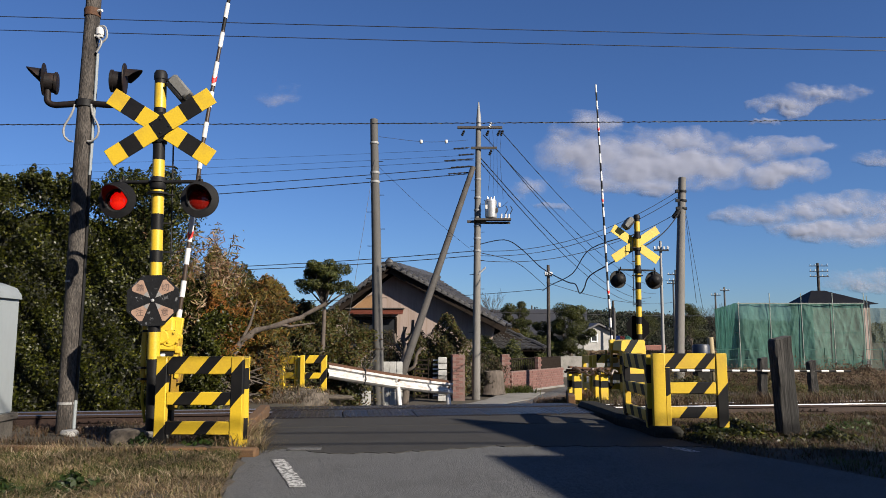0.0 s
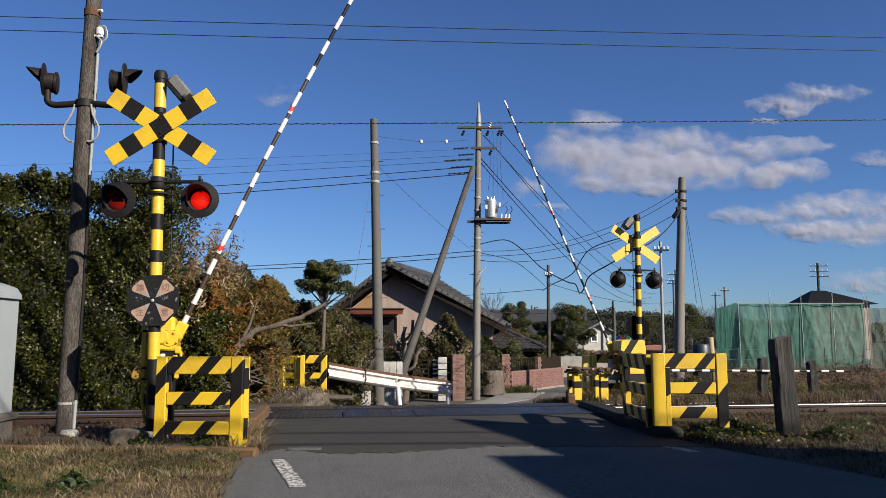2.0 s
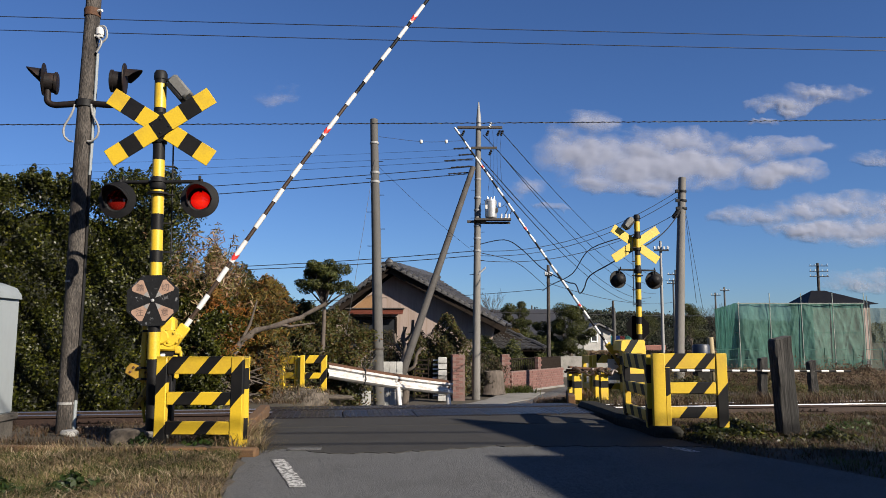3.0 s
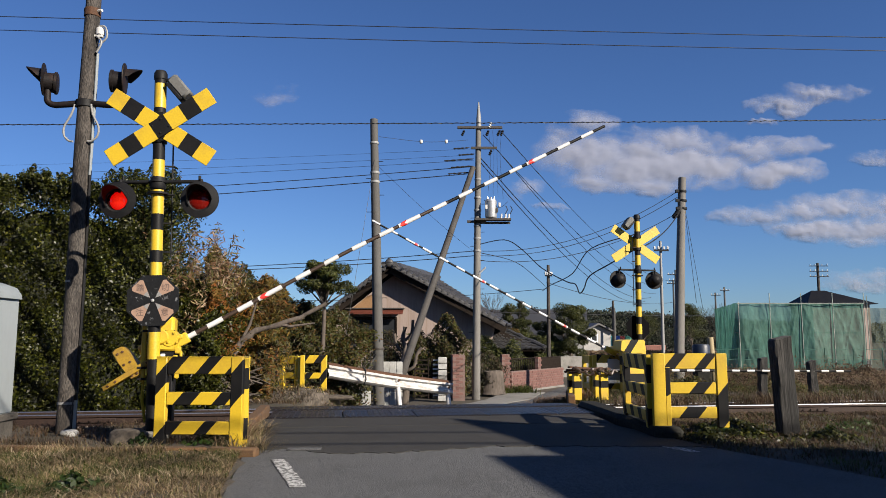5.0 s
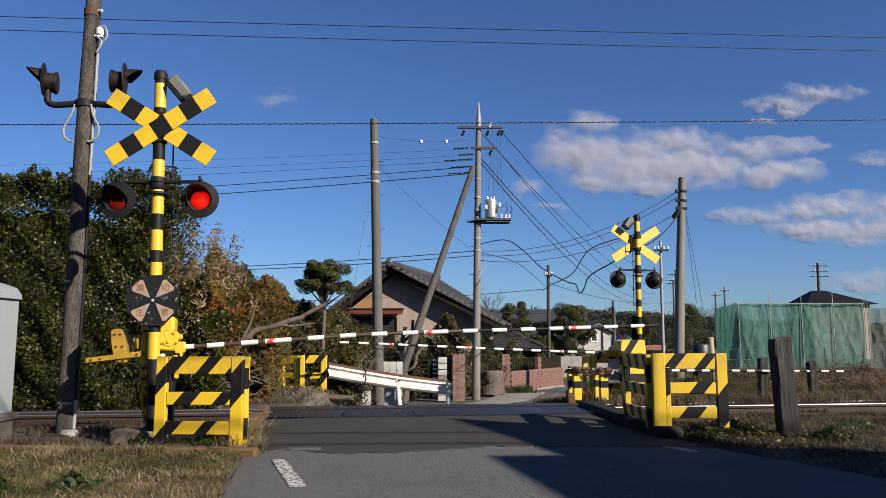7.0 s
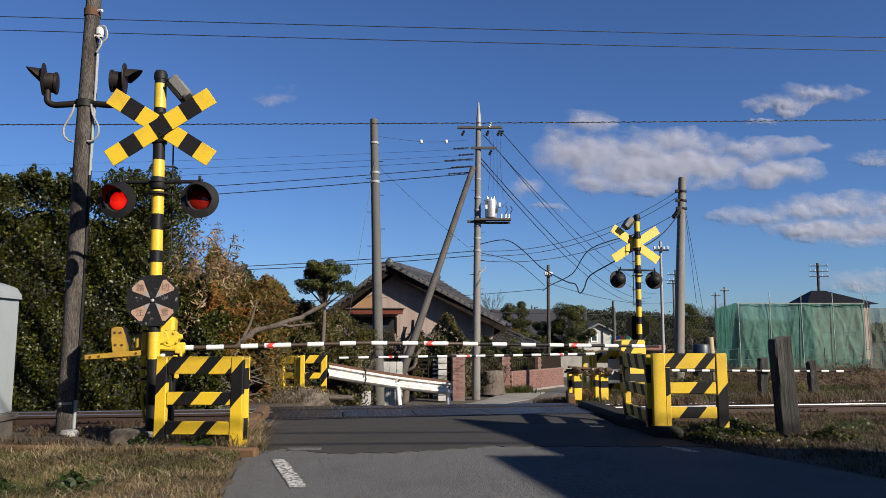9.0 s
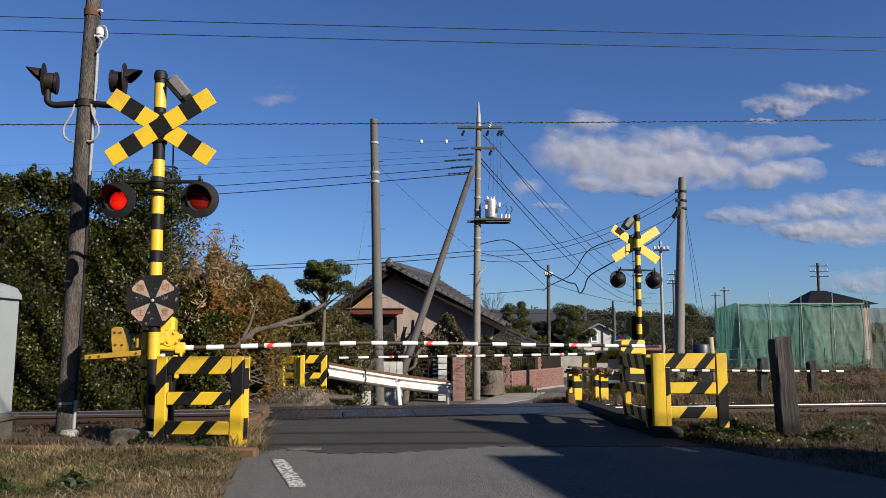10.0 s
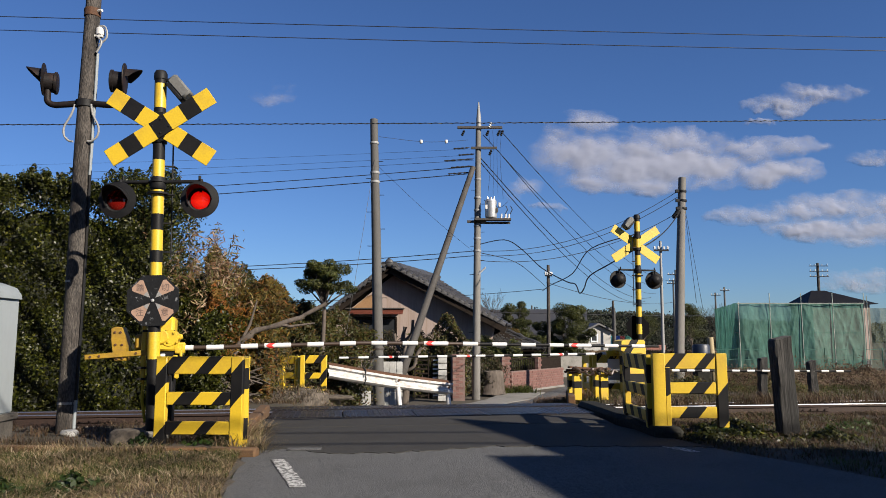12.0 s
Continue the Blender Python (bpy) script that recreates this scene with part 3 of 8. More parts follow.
def crossing_signal(m, label, front=True, octagon=1.32, lamp_gap=0.395, aside=0.0):
    """A flashing crossing signal that faces -y: crossed boards, two hooded lamps, octagonal plate, lamp and ladder."""
    sig = thing("crossing_signal", m, label, "crossing signal", "crossing signals")
    bm = bmesh.new()
    rod(bm, (0, 0, 0), (0, 0, 3.60), 0.058, seg=20)
    blacks = NEAR_BLACKS if front else FAR_BLACKS
    banded(bm, (0, 0, 1), [c for pair in blacks for c in pair if 0 < c < 3.6], lambda z: 1 if any(a < z < b for a, b in blacks) else 0)
    part("post", bm, [YELLOW, BLACK], sig, "round post banded in yellow and black")
    bm = bmesh.new()
    lathe(bm, [(0.066, 3.56), (0.066, 3.62), (0.05, 3.65), (0.0, 3.655)], 18)
    part("cap", bm, DARK_STEEL, sig)
    # crossed boards
    for tilt, y in ((-33.0, -0.075), (33.5, -0.092)):
        bm = bmesh.new()
        box(bm, (0, 0, 0), (1.18, 0.012, 0.182), 0.003)
        w = 1.18 / 7
        banded(bm, (1, 0, 0), [w * (k - 2.5) for k in range(6)], lambda d: 1 if round(d / w) % 2 == 0 else 0)
        for f in bm.faces:
            if f.calc_center_median().y > 0.003:
                f.material_index = 0
        bmesh.ops.rotate(bm, verts=bm.verts, cent=(0, 0, 0), matrix=Matrix.Rotation(radians(-tilt), 3, "Y"))
        bmesh.ops.translate(bm, verts=bm.verts, vec=(aside, y, 3.045))
        part("crossed_board", bm, [YELLOW, BLACK], sig, "diagonal warning board banded in yellow and black")
    for z in (3.18, 2.93):
        bm = bmesh.new()
        lathe(bm, [(0.075, z - 0.03), (0.075, z + 0.03)], 18)
        box(bm, (0, -0.062, z), (0.12, 0.03, 0.05), 0.004)
        part("bracket", bm, DARK_STEEL, sig)
    for x, z in ((aside, 3.12), (aside - 0.08, 3.05), (aside + 0.08, 3.05), (aside, 2.98)):
        bm = bmesh.new()
        lathe(bm, [(0.010, 0), (0.010, 0.008), (0, 0.012)], 8, Matrix.Translation((x, -0.098, z)) @ Matrix.Rotation(radians(90), 4, "X"))
        part("bolt", bm, DARK_STEEL, sig)
    # lamp bar
    bm = bmesh.new()
    rod(bm, (-lamp_gap + 0.02 + aside, -0.02, 2.50), (lamp_gap - 0.02 + aside, -0.02, 2.50), 0.019, seg=12)
    lathe(bm, [(0.070, 2.43), (0.078, 2.45), (0.078, 2.49), (0.088, 2.495), (0.088, 2.51), (0.070, 2.515), (0.066, 2.55)], 20)
    lathe(bm, [(0.10, 2.375), (0.10, 2.395)], 20)
    for x in (-lamp_gap, lamp_gap):
        rod(bm, (x * 0.94 + aside, -0.02, 2.49), (x * 0.94 + aside, -0.02, 2.56), 0.014, seg=8)
    part("lamp_bar", bm, DARK_STEEL, sig)
    lamps = []
    for side in (-1, 1):
        hub = new("warning_lamp")
        hub.parent = sig
        hub.location = (side * lamp_gap + aside, -0.10, 2.305)
        hub.rotation_euler = (0, 0, radians(4 * side))
        turn = Matrix.Rotation(radians(90), 4, "X")
        bm = bmesh.new()
        lathe(bm, [(0.112, 0.012), (0.118, 0.018), (0.182, 0.006), (0.184, -0.004), (0.178, -0.010), (0.105, -0.012), (0.112, 0.012)], 36, turn, caps=False)
        part("backing_disc", bm, DARK_STEEL, hub)
        bm = bmesh.new()
        lathe(bm, [(0.118, -0.01), (0.122, -0.06), (0.10, -0.13), (0.05, -0.17), (0.0, -0.178)], 24, turn, caps=False)
        rod(bm, (0, 0.06, 0.08), (0, 0.06, 0.215), 0.018, seg=10)
        part("housing", bm, DARK_STEEL, hub)
        # visor: upper two thirds of a short cone
        bm = bmesh.new()
        rows = []
        for k in range(25):
            a = radians(-35 + 250 * k / 24)
            reach = 0.035 + 0.155 * max(0.0, math.sin(a)) ** 0.7
            row = [(math.cos(a) * r, -d, math.sin(a) * r) for r, d in ((0.117, 0.0), (0.121, reach), (0.115, reach), (0.111, 0.0))]
            rows.append([bm.verts.new(p) for p in row])
        for p, q in zip(rows, rows[1:]):
            for j in range(4):
                bm.faces.new((p[j], p[(j + 1) % 4], q[(j + 1) % 4], q[j]))
        part("visor", bm, DARK_STEEL, hub)
        # dark recess behind the lens, and the ribbed lens
        bm = bmesh.new()
        lathe(bm, [(0.0, 0.030), (0.035, 0.029), (0.07, 0.022), (0.098, 0.008), (0.106, 0.0)], 28, turn, caps=False)
        part("lens", bm, LENS, hub, "red ribbed glass lens")
        bm = bmesh.new()
        lathe(bm, [(0.100, 0.004), (0.112, 0.010), (0.116, 0.002)], 28, turn, caps=False)
        part("lens_ring", bm, DARK_STEEL, hub)
        # revolving reflector: one face gives light, the other is dark
        bm = bmesh.new()
        lathe(bm, [(0.0, -0.001), (0.094, -0.001), (0.094, 0.001), (0.0, 0.001)], 24, turn)
        for f in bm.faces:
            f.material_index = 1 if f.calc_center_median().y < 0 else 0
        me = finish(bm, "light_rotor", [DARK_STEEL, LAMP_ON])
        rotor = new("light_rotor", me)
        rotor.parent = hub
        rotor.location = (0, 0.05, 0)
        lamps.append(rotor)
    # octagonal plate with four pale kite panels
    bm = bmesh.new()
    r = 0.265
    lathe(bm, [(r, 0.0), (r, 0.010)], 8, Matrix.Translation((0, -0.062, octagon)) @ Matrix.Rotation(radians(90), 4, "X") @ Matrix.Rotation(radians(22.5), 4, "Z"))
    plate = part("octagon_plate", bm, SCUFFED if front else MATT_BLACK, sig, "scuffed black octagonal warning plate", smooth=False)
    if front:
        for k, word in enumerate("\u5207\u8e0f\u6ce8\u610f"):
            a = radians(45 + 90 * k)
            c, s = math.cos(a), math.sin(a)
            bm = bmesh.new()
            pts = []
            for d, wd in ((0.035, 0.0), (0.205, 0.072), (0.228, 0.055), (0.228, -0.055), (0.205, -0.072)):
                pts.append(bm.verts.new((c * d - s * wd, -0.0745, octagon + s * d + c * wd)))
            bm.faces.new(pts)
            out = bmesh.ops.extrude_face_region(bm, geom=bm.faces[:])
            for v in out["geom"]:
                if isinstance(v, bmesh.types.BMVert):
                    v.co.y += 0.003
            part("pale_panel", bm, PEACH, plate, "faded peach reflective panel", smooth=False)
            bm = bmesh.new()
            tip = [bm.verts.new((c * d - s * wd, -0.0762, octagon + s * d + c * wd)) for d, wd in ((0.037, 0.0), (0.098, 0.026), (0.098, -0.026))]
            bm.faces.new(tip)
            out = bmesh.ops.extrude_face_region(bm, geom=bm.faces[:])
            for v in out["geom"]:
                if isinstance(v, bmesh.types.BMVert):
                    v.co.y += 0.0012
            part("grey_tip", bm, PANEL_GREY, plate, "worn grey tip of the panel", smooth=False)
            txt = bpy.data.curves.new("lettering", "FONT")
            txt.body, txt.size, txt.align_x, txt.align_y, txt.extrude = word, 0.078, "CENTER", "CENTER", 0.0008
            txt.materials.append(FADED_INK)
            ob = new("lettering", txt)
            ob.parent = plate
            ob.matrix_basis = pose(c * 0.168, -0.0765, octagon + s * 0.168, 90, 0, 0)
        bm = bmesh.new()
        lathe(bm, [(0.016, 0), (0.016, 0.01), (0, 0.015)], 10, Matrix.Translation((0, -0.074, octagon)) @ Matrix.Rotation(radians(90), 4, "X"))
        part("bolt", bm, GALVANISED, plate)
    # ladder rail behind the post
    bm = bmesh.new()
    rod(bm, (0.125, 0.05, 1.75), (0.125, 0.05, 3.12), 0.008, seg=6)
    part("ladder_rail", bm, DARK_STEEL, sig)
    for k in range(5):
        bm = bmesh.new()
        rod(bm, (0.03, 0.03, 1.80 + 0.29 * k), (0.15, 0.05, 1.80 + 0.29 * k), 0.010, seg=6)
        part("ladder_rung", bm, DARK_STEEL, sig)
    # flood lamp at the head
    bm = bmesh.new()
    tilt = Matrix.Translation((0.20, 0.0, 3.47)) @ Matrix.Rotation(radians(-40), 4, "Y")
    box(bm, (0, 0, 0), (0.12, 0.18, 0.25), 0.02, tilt)
    part("flood_lamp", bm, surface("dull_grey_enamel", (0.0983, 0.0983, 0.0948), 0.7, vary=0.15), sig, "small grey flood lamp")
    bm = bmesh.new()
    rod(bm, (0.04, 0, 3.56), (0.2, 0, 3.54), 0.02, seg=8)
    box(bm, (-0.07, 0, -0.01), (0.04, 0.17, 0.22), 0.008, tilt)
    part("lamp_arm", bm, DARK_STEEL, sig)
    # foot
    bm = bmesh.new()
    box(bm, (0, 0, 0.02), (0.34, 0.34, 0.12), 0.012)
    part("foot", bm, CONCRETE, sig)
    return sig, lamps


LENS = bpy.data.materials.new("red_glass")
LENS.use_nodes = True
_b = LENS.node_tree.nodes["Principled BSDF"]
_b.inputs["Base Color"].default_value = (0.70, 0.03, 0.02, 1)
_b.inputs["Roughness"].default_value = 0.12
_b.inputs["Transmission Weight"].default_value = 0.85
_b.inputs["IOR"].default_value = 1.02
_b.inputs["Coat Weight"].default_value = 0.6


def lit_lamp():
    """Light that is hottest at the middle of the reflector."""
    m = glowing("lit_lamp", (1.0, 0.03, 0.01), 1.0)
    n, l = m.node_tree.nodes, m.node_tree.links
    co = n.new("ShaderNodeTexCoord")
    size = n.new("ShaderNodeVectorMath")
    size.operation = "LENGTH"
    l.new(co.outputs["Object"], size.inputs[0])
    ramp = n.new("ShaderNodeValToRGB")
    ramp.color_ramp.elements[0].position, ramp.color_ramp.elements[0].color = 0.10, (1.0, 0.11, 0.04, 1)
    ramp.color_ramp.elements[1].position, ramp.color_ramp.elements[1].color = 1.0, (0.62, 0.006, 0.006, 1)
    fit = n.new("ShaderNodeMath")
    fit.operation = "MULTIPLY"
    fit.inputs[1].default_value = 11.5
    l.new(size.outputs["Value"], fit.inputs[0])
    l.new(fit.outputs[0], ramp.inputs[0])
    b = n["Principled BSDF"]
    l.new(ramp.outputs[0], b.inputs["Emission Color"])
    b.inputs["Emission Strength"].default_value = 0.62
    b.inputs["Base Color"].default_value = (0.1, 0.01, 0.01, 1)
    return m


LAMP_ON = lit_lamp()
PEACH = surface("faded_peach", (0.274, 0.177, 0.128), 0.6, vary=0.1, grain=30, stain=(0.155, 0.11, 0.0887), stain_scale=6, stain_amount=0.5, bump=0.05)
FADED_INK = surface("faded_ink", (0.125, 0.085, 0.075), 0.6, vary=0.1, bump=0)

near_signal, near_lamps = crossing_signal(pose(-2.79, 7.2, 0.05, 0, -1.2, 4), "yellow and black crossing signal with red flashing lamps", aside=0.04)
far_signal, far_lamps = crossing_signal(pose(3.97, 15.0, -0.10, 0, -0.6, 190), "yellow and black crossing signal seen from its back", front=False)


def painted_frame(parent, w, h, m, plain=False, plain_first=False, posts=(0.085, 0.11), thick=0.07, lean=1.0, shift=0.0, blacks=None, rails=(0.55, 0.24), short=0.0):
    """One barricade frame: two posts and three rails with slanting black bands."""
    pieces = [("post", (posts[0] / 2, h / 2), (posts[0], h)), ("post", (w - posts[1] / 2, (h + short) / 2), (posts[1], h - short)),
              ("rail", (w / 2, h - 0.08), (w - posts[0] - posts[1] + 0.004, 0.16)),
              ("rail", (w / 2, h * rails[0]), (w - posts[0] - posts[1] + 0.004, 0.115)),
              ("rail", (w / 2, h * rails[1]), (w - posts[0] - posts[1] + 0.004, 0.115))]
    way = Vector((1, 0, -0.72 * lean)).normalized()
    period, black = 0.264, 0.112
    for k0, (name, (cx, cz), (sx, sz)) in enumerate(pieces):
        bm = bmesh.new()
        box(bm, (cx, 0, cz), (sx, thick if name == "post" else thick * 0.8, sz), 0.006)
        if blacks:
            size = math.hypot(1, 0.84)
            bands = [(a / size, b / size) for a, b in blacks[k0]]
            banded(bm, (1, 0, -0.84), [c for ab in bands for c in ab], lambda d: 1 if any(a < d < b for a, b in bands) else 0)
        elif not plain and not (plain_first and name == "post" and cx < w / 2):
            cuts = []
            for k in range(-8, 9):
                cuts += [k * period + shift, k * period + black + shift]
            banded(bm, way, cuts, lambda d: 1 if (d - shift) % period < black else 0)
        bmesh.ops.transform(bm, verts=bm.verts, matrix=m)
        part(name, bm, [YELLOW, BLACK], parent)


def barricade(m, w, h, side_w, side_turn, side_at, label, side_plain=False, shift=0.0, side_lean=1.0, posts=(0.085, 0.11), blacks=None, rails=(0.55, 0.24), short=0.0):
    b = thing("barricade", m, label, "barricade", "crossing barricades")
    painted_frame(b, w, h, Matrix(), shift=shift, posts=posts, plain_first=side_at == "left", blacks=blacks, rails=rails, short=short)
    corner = Matrix.Translation((0 if side_at == "left" else w, 0.04, 0)) @ Matrix.Rotation(radians(side_turn), 4, "Z")
    painted_frame(b, side_w, h - 0.015, corner @ Matrix.Translation((0.04, 0, 0)), plain=side_plain, shift=0.1, lean=side_lean)
    return b


barricade(pose(-2.61, 6.8, 0.0, 0, 0, -2), 0.80, 0.84, 0.66, 106, "right", "yellow barricade frame with slanting black bands, by the road verge", posts=(0.10, 0.11), blacks=(
    [(-0.557, -0.407), (-0.095, 0.4)], [(0.117, 0.375)], [(-0.557, -0.407), (-0.217, -0.096), (0.059, 0.3)], [(-0.179, -0.019), (0.175, 0.3)], [(-0.136, 0.04), (0.243, 0.354)]))
shaded_frame = barricade(pose(2.16, 7.7, 0.0, 0, 0, -1), 0.765, 0.85, 1.05, 91, "left", "yellow barricade frame with slanting black bands, half in shade", posts=(0.13, 0.11), rails=(0.585, 0.295), short=0.1, blacks=(
    [], [(0.30, 0.62)], [(-0.476, -0.354), (-0.151, -0.043)], [(-0.006, 0.147)], [(0.09, 0.29)]))
bm = bmesh.new()
box(bm, (0.155, 0.0, 0.36), (0.05, 0.066, 0.70), 0.005)
banded(bm, (0.6, 0, -1), [-0.59, -0.285], lambda d: 1 if -0.51 < d < -0.24 else 0)
part("inner_post", bm, [YELLOW, BLACK], shaded_frame)
barricade(pose(-2.80, 14.6, -0.20, 0, 0, 0), 0.52, 0.88, 0.48, 150, "left", "yellow barricade frame with black bands beside the guard rail", side_plain=True, shift=0.05)
barricade(pose(3.0, 14.95, -0.14, 0, 0, 4), 0.75, 0.82, 0.6, 90, "left", "weathered yellow barricade frame beyond the rails", side_plain=True, shift=0.1)


def gate_machine(m, label, boxed):
    """Barrier drive: pedestal, yellow housing and shaft; the arm turns on it."""
    g = thing("barrier_machine", m, label, "barrier machine", "barrier machines")
    bm = bmesh.new()
    box(bm, (0, 0.0, 0.28), (0.2, 0.24, 0.56), 0.015)
    box(bm, (0, 0.0, 0.02), (0.36, 0.36, 0.06), 0.008)
    part("pedestal", bm, [BLACK if not boxed else YELLOW], g)
    bm = bmesh.new()
    if boxed:
        # tall case with a hood that overhangs it
        box(bm, (0.16, 0.30, 0.56), (0.50, 0.16, 0.90), 0.02)
        banded(bm, (0, 0, 1), [0.30, 0.47, 0.64, 0.81], lambda d: 1 if 0.30 < d < 0.47 or 0.64 < d < 0.81 else 0)
        hood = [(0.30, 0.86), (0.46, 0.92), (0.44, 1.10), (0.34, 1.125), (-0.02, 1.12), (-0.05, 1.09), (-0.05, 0.95), (-0.02, 0.86)]
        sides = [[bm.verts.new((x, y, z)) for x, z in hood] for y in (0.06, 0.42)]
        fs = [bm.faces.new(sides[0]), bm.faces.new(sides[1][::-1])]
        for k in range(len(hood)):
            fs.append(bm.faces.new((sides[0][k], sides[1][k], sides[1][(k + 1) % len(hood)], sides[0][(k + 1) % len(hood)])))
        bmesh.ops.recalc_face_normals(bm, faces=fs)
        # slanting black band, which also paints the shade on the hood's left part
        for c in (0.20, 0.36):
            bmesh.ops.bisect_plane(bm, geom=bm.verts[:] + bm.edges[:] + bm.faces[:], plane_co=(c, 0, 0.95), plane_no=(1, 0, 0.7))
        for f in bm.faces:
            p = f.calc_center_median()
            if p.z > 0.87 and 0.20 < p.x + 0.7 * (p.z - 0.95) < 0.36:
                f.material_index = 1
    else:
        box(bm, (0.0, 0, 0.86), (0.19, 0.26, 0.54), 0.03)
    part("housing", bm, [YELLOW, BLACK], g, "yellow painted steel housing")
    bm = bmesh.new()
    rod(bm, (0, -0.11, 0.92), (0, 0.24, 0.92), 0.045, seg=14)
    part("shaft", bm, YELLOW, g)
    if boxed:
        for dx in (-0.11, 0.11):
            for z in (0.40, 0.58):
                bm = bmesh.new()
                box(bm, (dx, -0.22, z), (0.05, 0.05, 0.09), 0.008)
                part("lug", bm, YELLOW, g)
    else:
        bm = bmesh.new()
        lathe(bm, [(0.075, -0.12), (0.085, -0.10), (0.085, 0.10), (0.075, 0.12)], 20, Matrix.Translation((0.055, -0.06, 0.915)) @ Matrix.Rotation(radians(90), 4, "X"))
        box(bm, (0.035, -0.06, 0.885), (0.17, 0.22, 0.19), 0.02)
        part("gearbox", bm, YELLOW, g)
        bm = bmesh.new()
        box(bm, (0.03, -0.05, 0.785), (0.15, 0.18, 0.13), 0.01)
        part("latch_box", bm, BLACK, g)
        bm = bmesh.new()
        box(bm, (-0.185, -0.10, 0.77), (0.045, 0.05, 0.56), 0.008)
        part("conduit", bm, YELLOW, g)
        for z, w in ((0.985, 0.30), (0.63, 0.10), (0.52, 0.10)):
            bm = bmesh.new()
            box(bm, (-0.05 if w > 0.2 else -0.185, -0.135, z), (w, 0.02, 0.022), 0.004)
            part("clamp", bm, BLACK, g)
        for x, z, w, h in ((0.135, 0.80, 0.06, 0.07), (0.115, 0.70, 0.05, 0.10), (0.15, 0.93, 0.05, 0.05), (0.13, 0.58, 0.045, 0.12), (0.165, 0.73, 0.025, 0.12)):
            bm = bmesh.new()
            box(bm, (x, -0.12, z), (w, 0.07, h), 0.01)
            part("lug", bm, YELLOW, g)
        for x, z in ((0.00, 0.97), (0.10, 0.97), (0.05, 0.88), (0.13, 0.88)):
            bm = bmesh.new()
            rod(bm, (x, -0.16, z), (x, -0.195, z), 0.012, seg=6)
            part("bolt", bm, YELLOW, g)
        bm = bmesh.new()
        tube(bm, [(-0.185, -0.09, 0.50), (-0.18, -0.09, 0.3), (-0.15, -0.05, 0.1)], 0.016, 6)
        part("cable", bm, YELLOW, g)
    bm = bmesh.new()
    box(bm, (0.0, -0.155, 0.72), (0.045, 0.02, 0.09), 0.004)
    part("plate", bm, WHITE, g)
    return g


gate_machine(pose(-2.78, 7.42, 0.09, 0, 0, 13), "yellow barrier machine on a black pedestal behind the signal", False)
gate_machine(pose(3.80, 14.83, -0.14, 0, 0, 192), "boxy yellow barrier machine with black bands", True)


